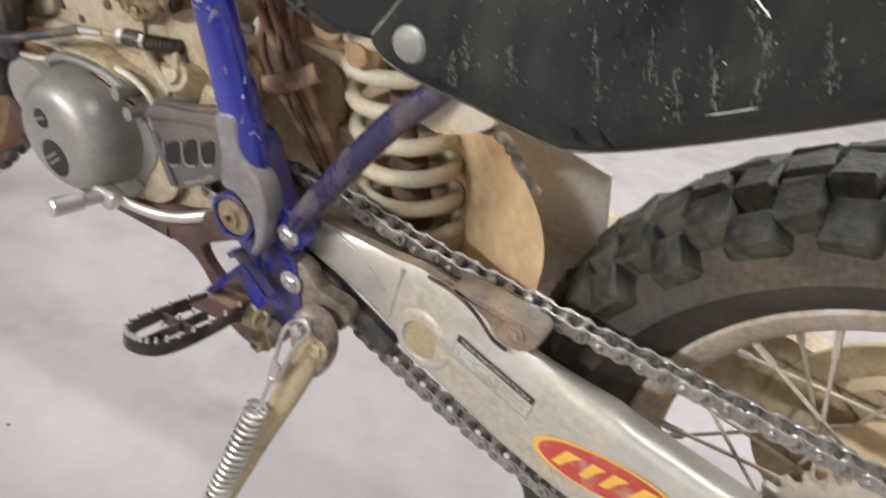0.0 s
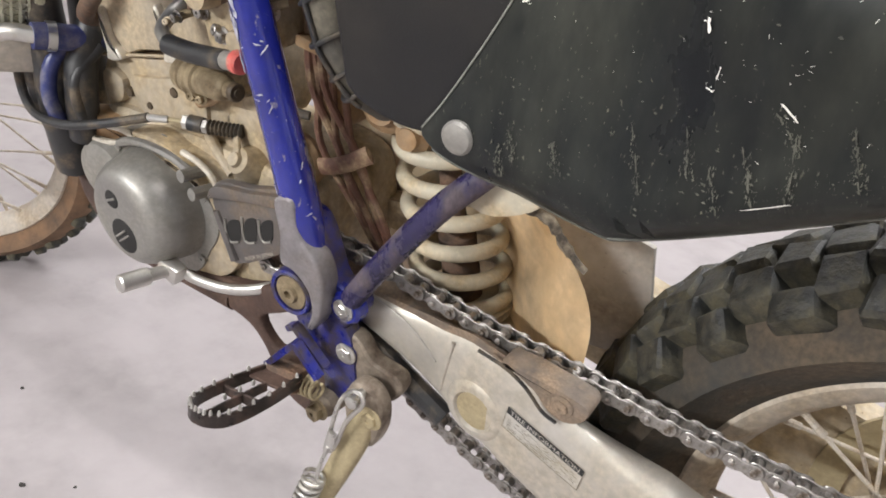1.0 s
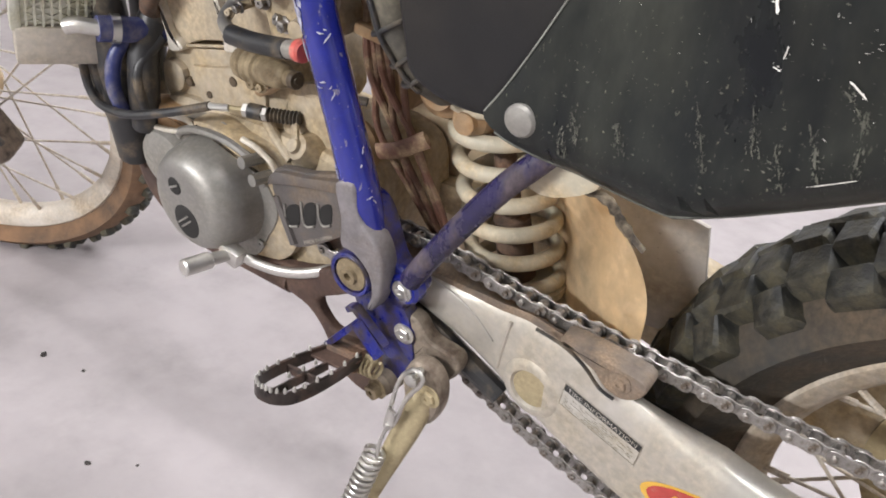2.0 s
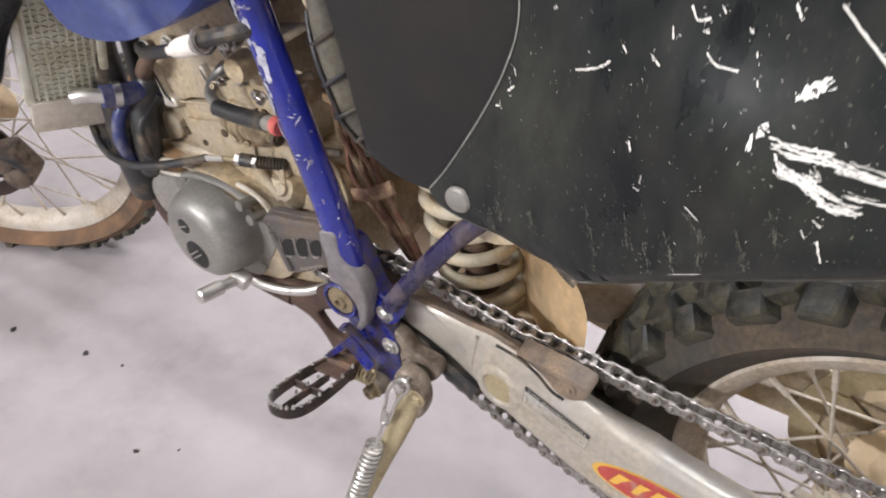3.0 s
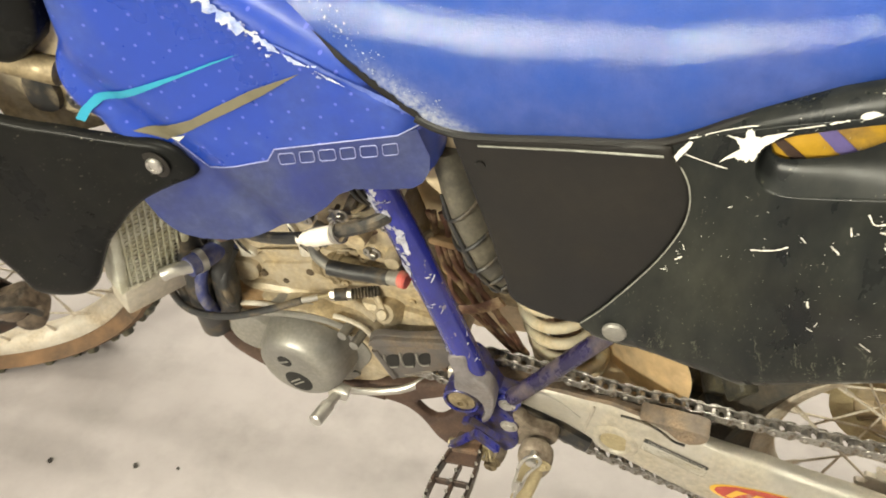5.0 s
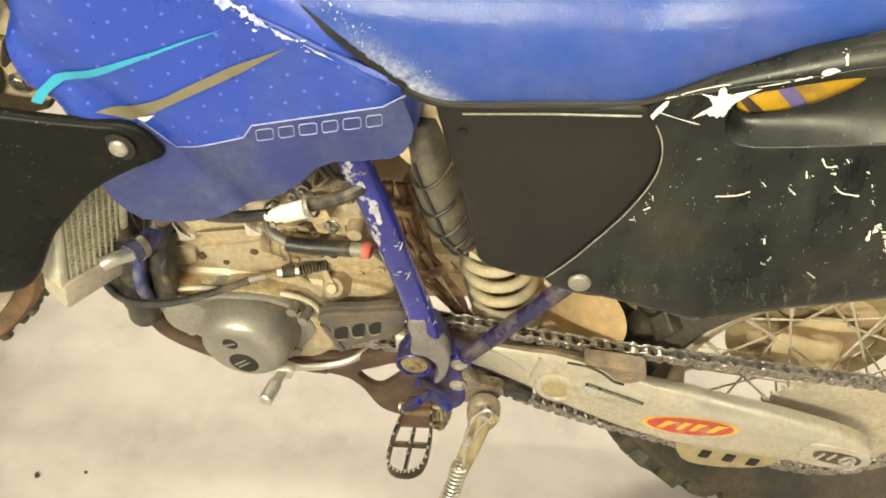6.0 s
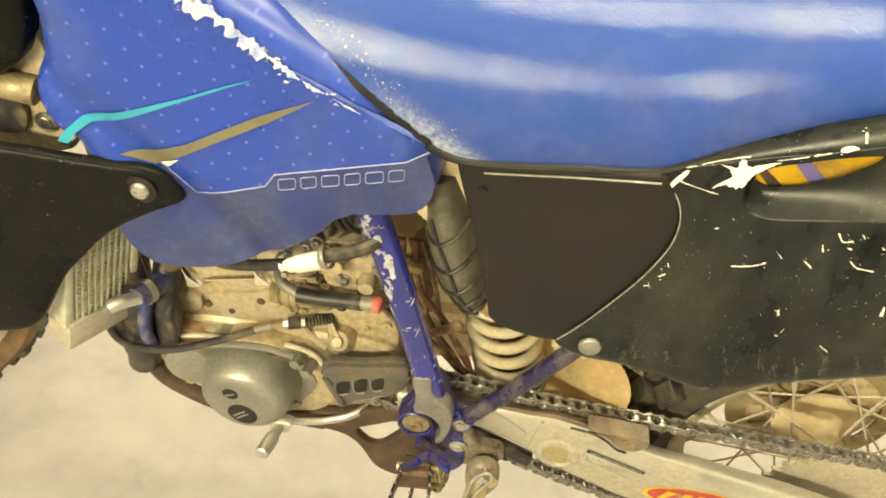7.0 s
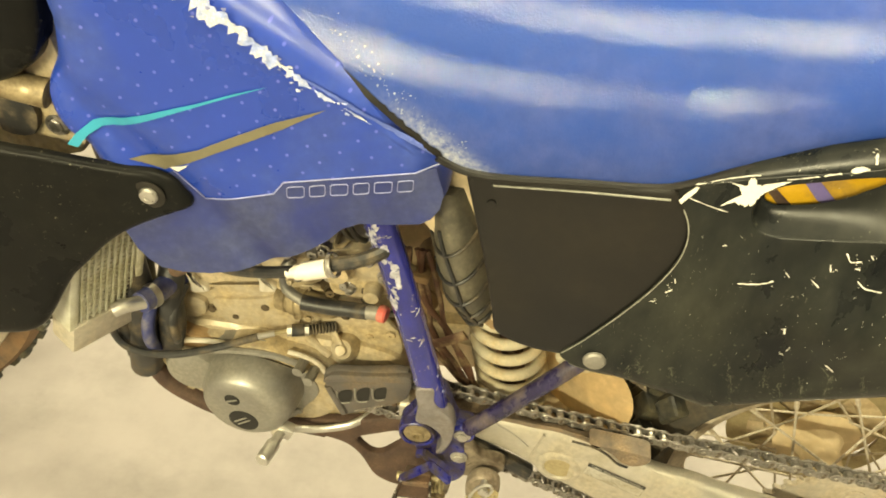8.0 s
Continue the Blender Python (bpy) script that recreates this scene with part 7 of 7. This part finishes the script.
    part("wire_tie", block((0.030, 0.018, 0.010), pose(-0.026, -0.050, 0.640, 0, 8, 0), 0.003), M["case_clay"], bike, "dusty tie round the wires")
    part("wire_strap", sweep(spline([(-0.016, -0.060, 0.538), (0.008, -0.062, 0.548), (0.036, -0.060, 0.566)], 4), 0.0075, 8, flat=0.35), M["wire"], bike)
    # linkage lumps behind the frame tube
    lk = bmesh.new()
    for x, y, z, r in ((0.035, -0.03, 0.60, 0.026), (0.065, -0.035, 0.585, 0.018), (0.0, -0.02, 0.62, 0.03), (0.075, -0.02, 0.63, 0.024), (-0.02, -0.03, 0.585, 0.022)):
        lathe([(0, 0.02), (r * 0.5, 0.02), (r * 0.55, 0.014), (r * 0.85, 0.010), (r, 0.0), (r, -0.03)], (x, y, z), (0.1, -1, 0.1), 22, lk)
    part("shock_mount", lk, M["case_clay"], bike, "dusty cast shock mount")
    part("strut_bracket", slab(spline([(0.135, 0.59), (0.155, 0.605), (0.185, 0.612), (0.205, 0.60), (0.19, 0.585), (0.16, 0.575)], 3, True), -0.096, -0.080, 0.004), M["coil"], bike, "dirt-caked bracket at the strut's end")
    # mud flap before the rear tyre: a curved sheet across the bike, its near edge curled back
    rows = []
    for k in range(19):
        w = k / 18
        row = []
        for j in range(25):
            v = j / 24
            z = 0.395 + 0.178 * w
            ex = 0.247 - 0.085 * (max(0.0, z - 0.47) / 0.1) ** 2
            fx = ex - 0.022
            ey = -0.062 + 0.30 * max(0.0, z - 0.475)
            guide = spline([(fx - 0.125, 0.060), (fx - 0.082, 0.010), (fx - 0.038, ey + 0.034), (fx - 0.006, ey + 0.012), (fx + 0.004, ey + 0.007), (ex, ey)], 5)
            p = guide[min(24, int(round(v * 24)))]
            row.append(Vector((p.x + 0.0015 * math.sin(40 * z), p.y, z)))
        rows.append(row)
    bm = bmesh.new()
    vs = [[bm.verts.new(q) for q in r] for r in rows]
    for a, b in zip(vs, vs[1:]):
        for j in range(24):
            bm.faces.new((a[j], a[j + 1], b[j + 1], b[j]))
    bmesh.ops.solidify(bm, geom=bm.faces[:], thickness=0.003)
    part("mud_flap", bm, M["flap"], bike, "curved dust-coated mud flap before the rear tyre", angle=70)
    strip = [(0.148, 0.591, 0.0), (0.166, 0.5905, 0.003), (0.190, 0.5885, 0.0045), (0.210, 0.5825, 0.005), (0.221, 0.572, 0.005), (0.232, 0.5615, 0.004), (0.2405, 0.5555, 0.001)]
    fl = spline([Vector(q) for q in strip], 4)
    rough = random.Random(17)
    rows = []
    for q in fl:
        up, down = q.z * rough.uniform(0.5, 1.1), q.z * rough.uniform(0.6, 1.5)
        rows.append([Vector((q.x + 0.3 * up, -0.085, q.y + up)), Vector((q.x, -0.090, q.y)), Vector((q.x - 0.4 * down, -0.084, q.y - down)), Vector((q.x, -0.082, q.y))])
    part("torn_edge", loft(rows), M["strut_mud"], bike, "torn muddy upper edge of the mud flap")
    # inner side of the far frame and airbox, closing the view behind the shock
    part("far_frame_side", slab(spline([(-0.10, 0.36), (0.10, 0.36), (0.14, 0.50), (0.17, 0.62), (0.10, 0.72), (-0.08, 0.72)], 3, True), 0.075, 0.10, 0.01), M["tan"], bike, "dusty far side of the frame")
    # grey inner guard, far side
    part("inner_guard", slab([(0.12, 0.53), (0.20, 0.53), (0.253, 0.519), (0.263, 0.452), (0.257, 0.424), (0.231, 0.402), (0.14, 0.39)], 0.030, 0.036, 0.002), M["grey_plate"], bike, "weathered grey inner guard plate")
    bg = lathe([(0.0, 0.004), (0.030, 0.004), (0.034, 0.0), (0.060, 0.0), (0.064, 0.006), (0.094, 0.006), (0.102, 0.002), (0.104, -0.004)], (0.533, 0.096, 0.332), (0, -1, 0), 40)
    part("brake_guard", bg, M["tan"], bike, "tan brake disc guard")


behind_the_engine()


# ---- grit on the floor ----
def grit():
    rnd = random.Random(21)
    spots = [(-0.775, -0.097, 6), (-0.622, -0.065, 6), (-0.680, -0.193, 5), (-0.641, -0.229, 5), (-0.381, -0.161, 4.5), (-0.657, -0.345, 4.5), (-0.547, -0.050, 3.5), (-0.127, -0.114, 4), (-0.071, -0.075, 4), (-0.331, -0.123, 2.5)]
    for x, y, s in spots:
        r = s * 0.001
        bm = bmesh.new()
        bmesh.ops.create_icosphere(bm, subdivisions=2, radius=r)
        for v in bm.verts:
            v.co = Vector((v.co.x * rnd.uniform(0.8, 1.2), v.co.y * 0.75 * rnd.uniform(0.8, 1.2), v.co.z * 0.4))
        o = part("crumb", bm, M["grit"])
        o.matrix_basis = pose(x, y, r * 0.3, 0, 0, rnd.uniform(0, 180))
        tagged(o, "small dark crumb of dirt lying on the floor", "dirt", group="crumbs on the floor")


grit()
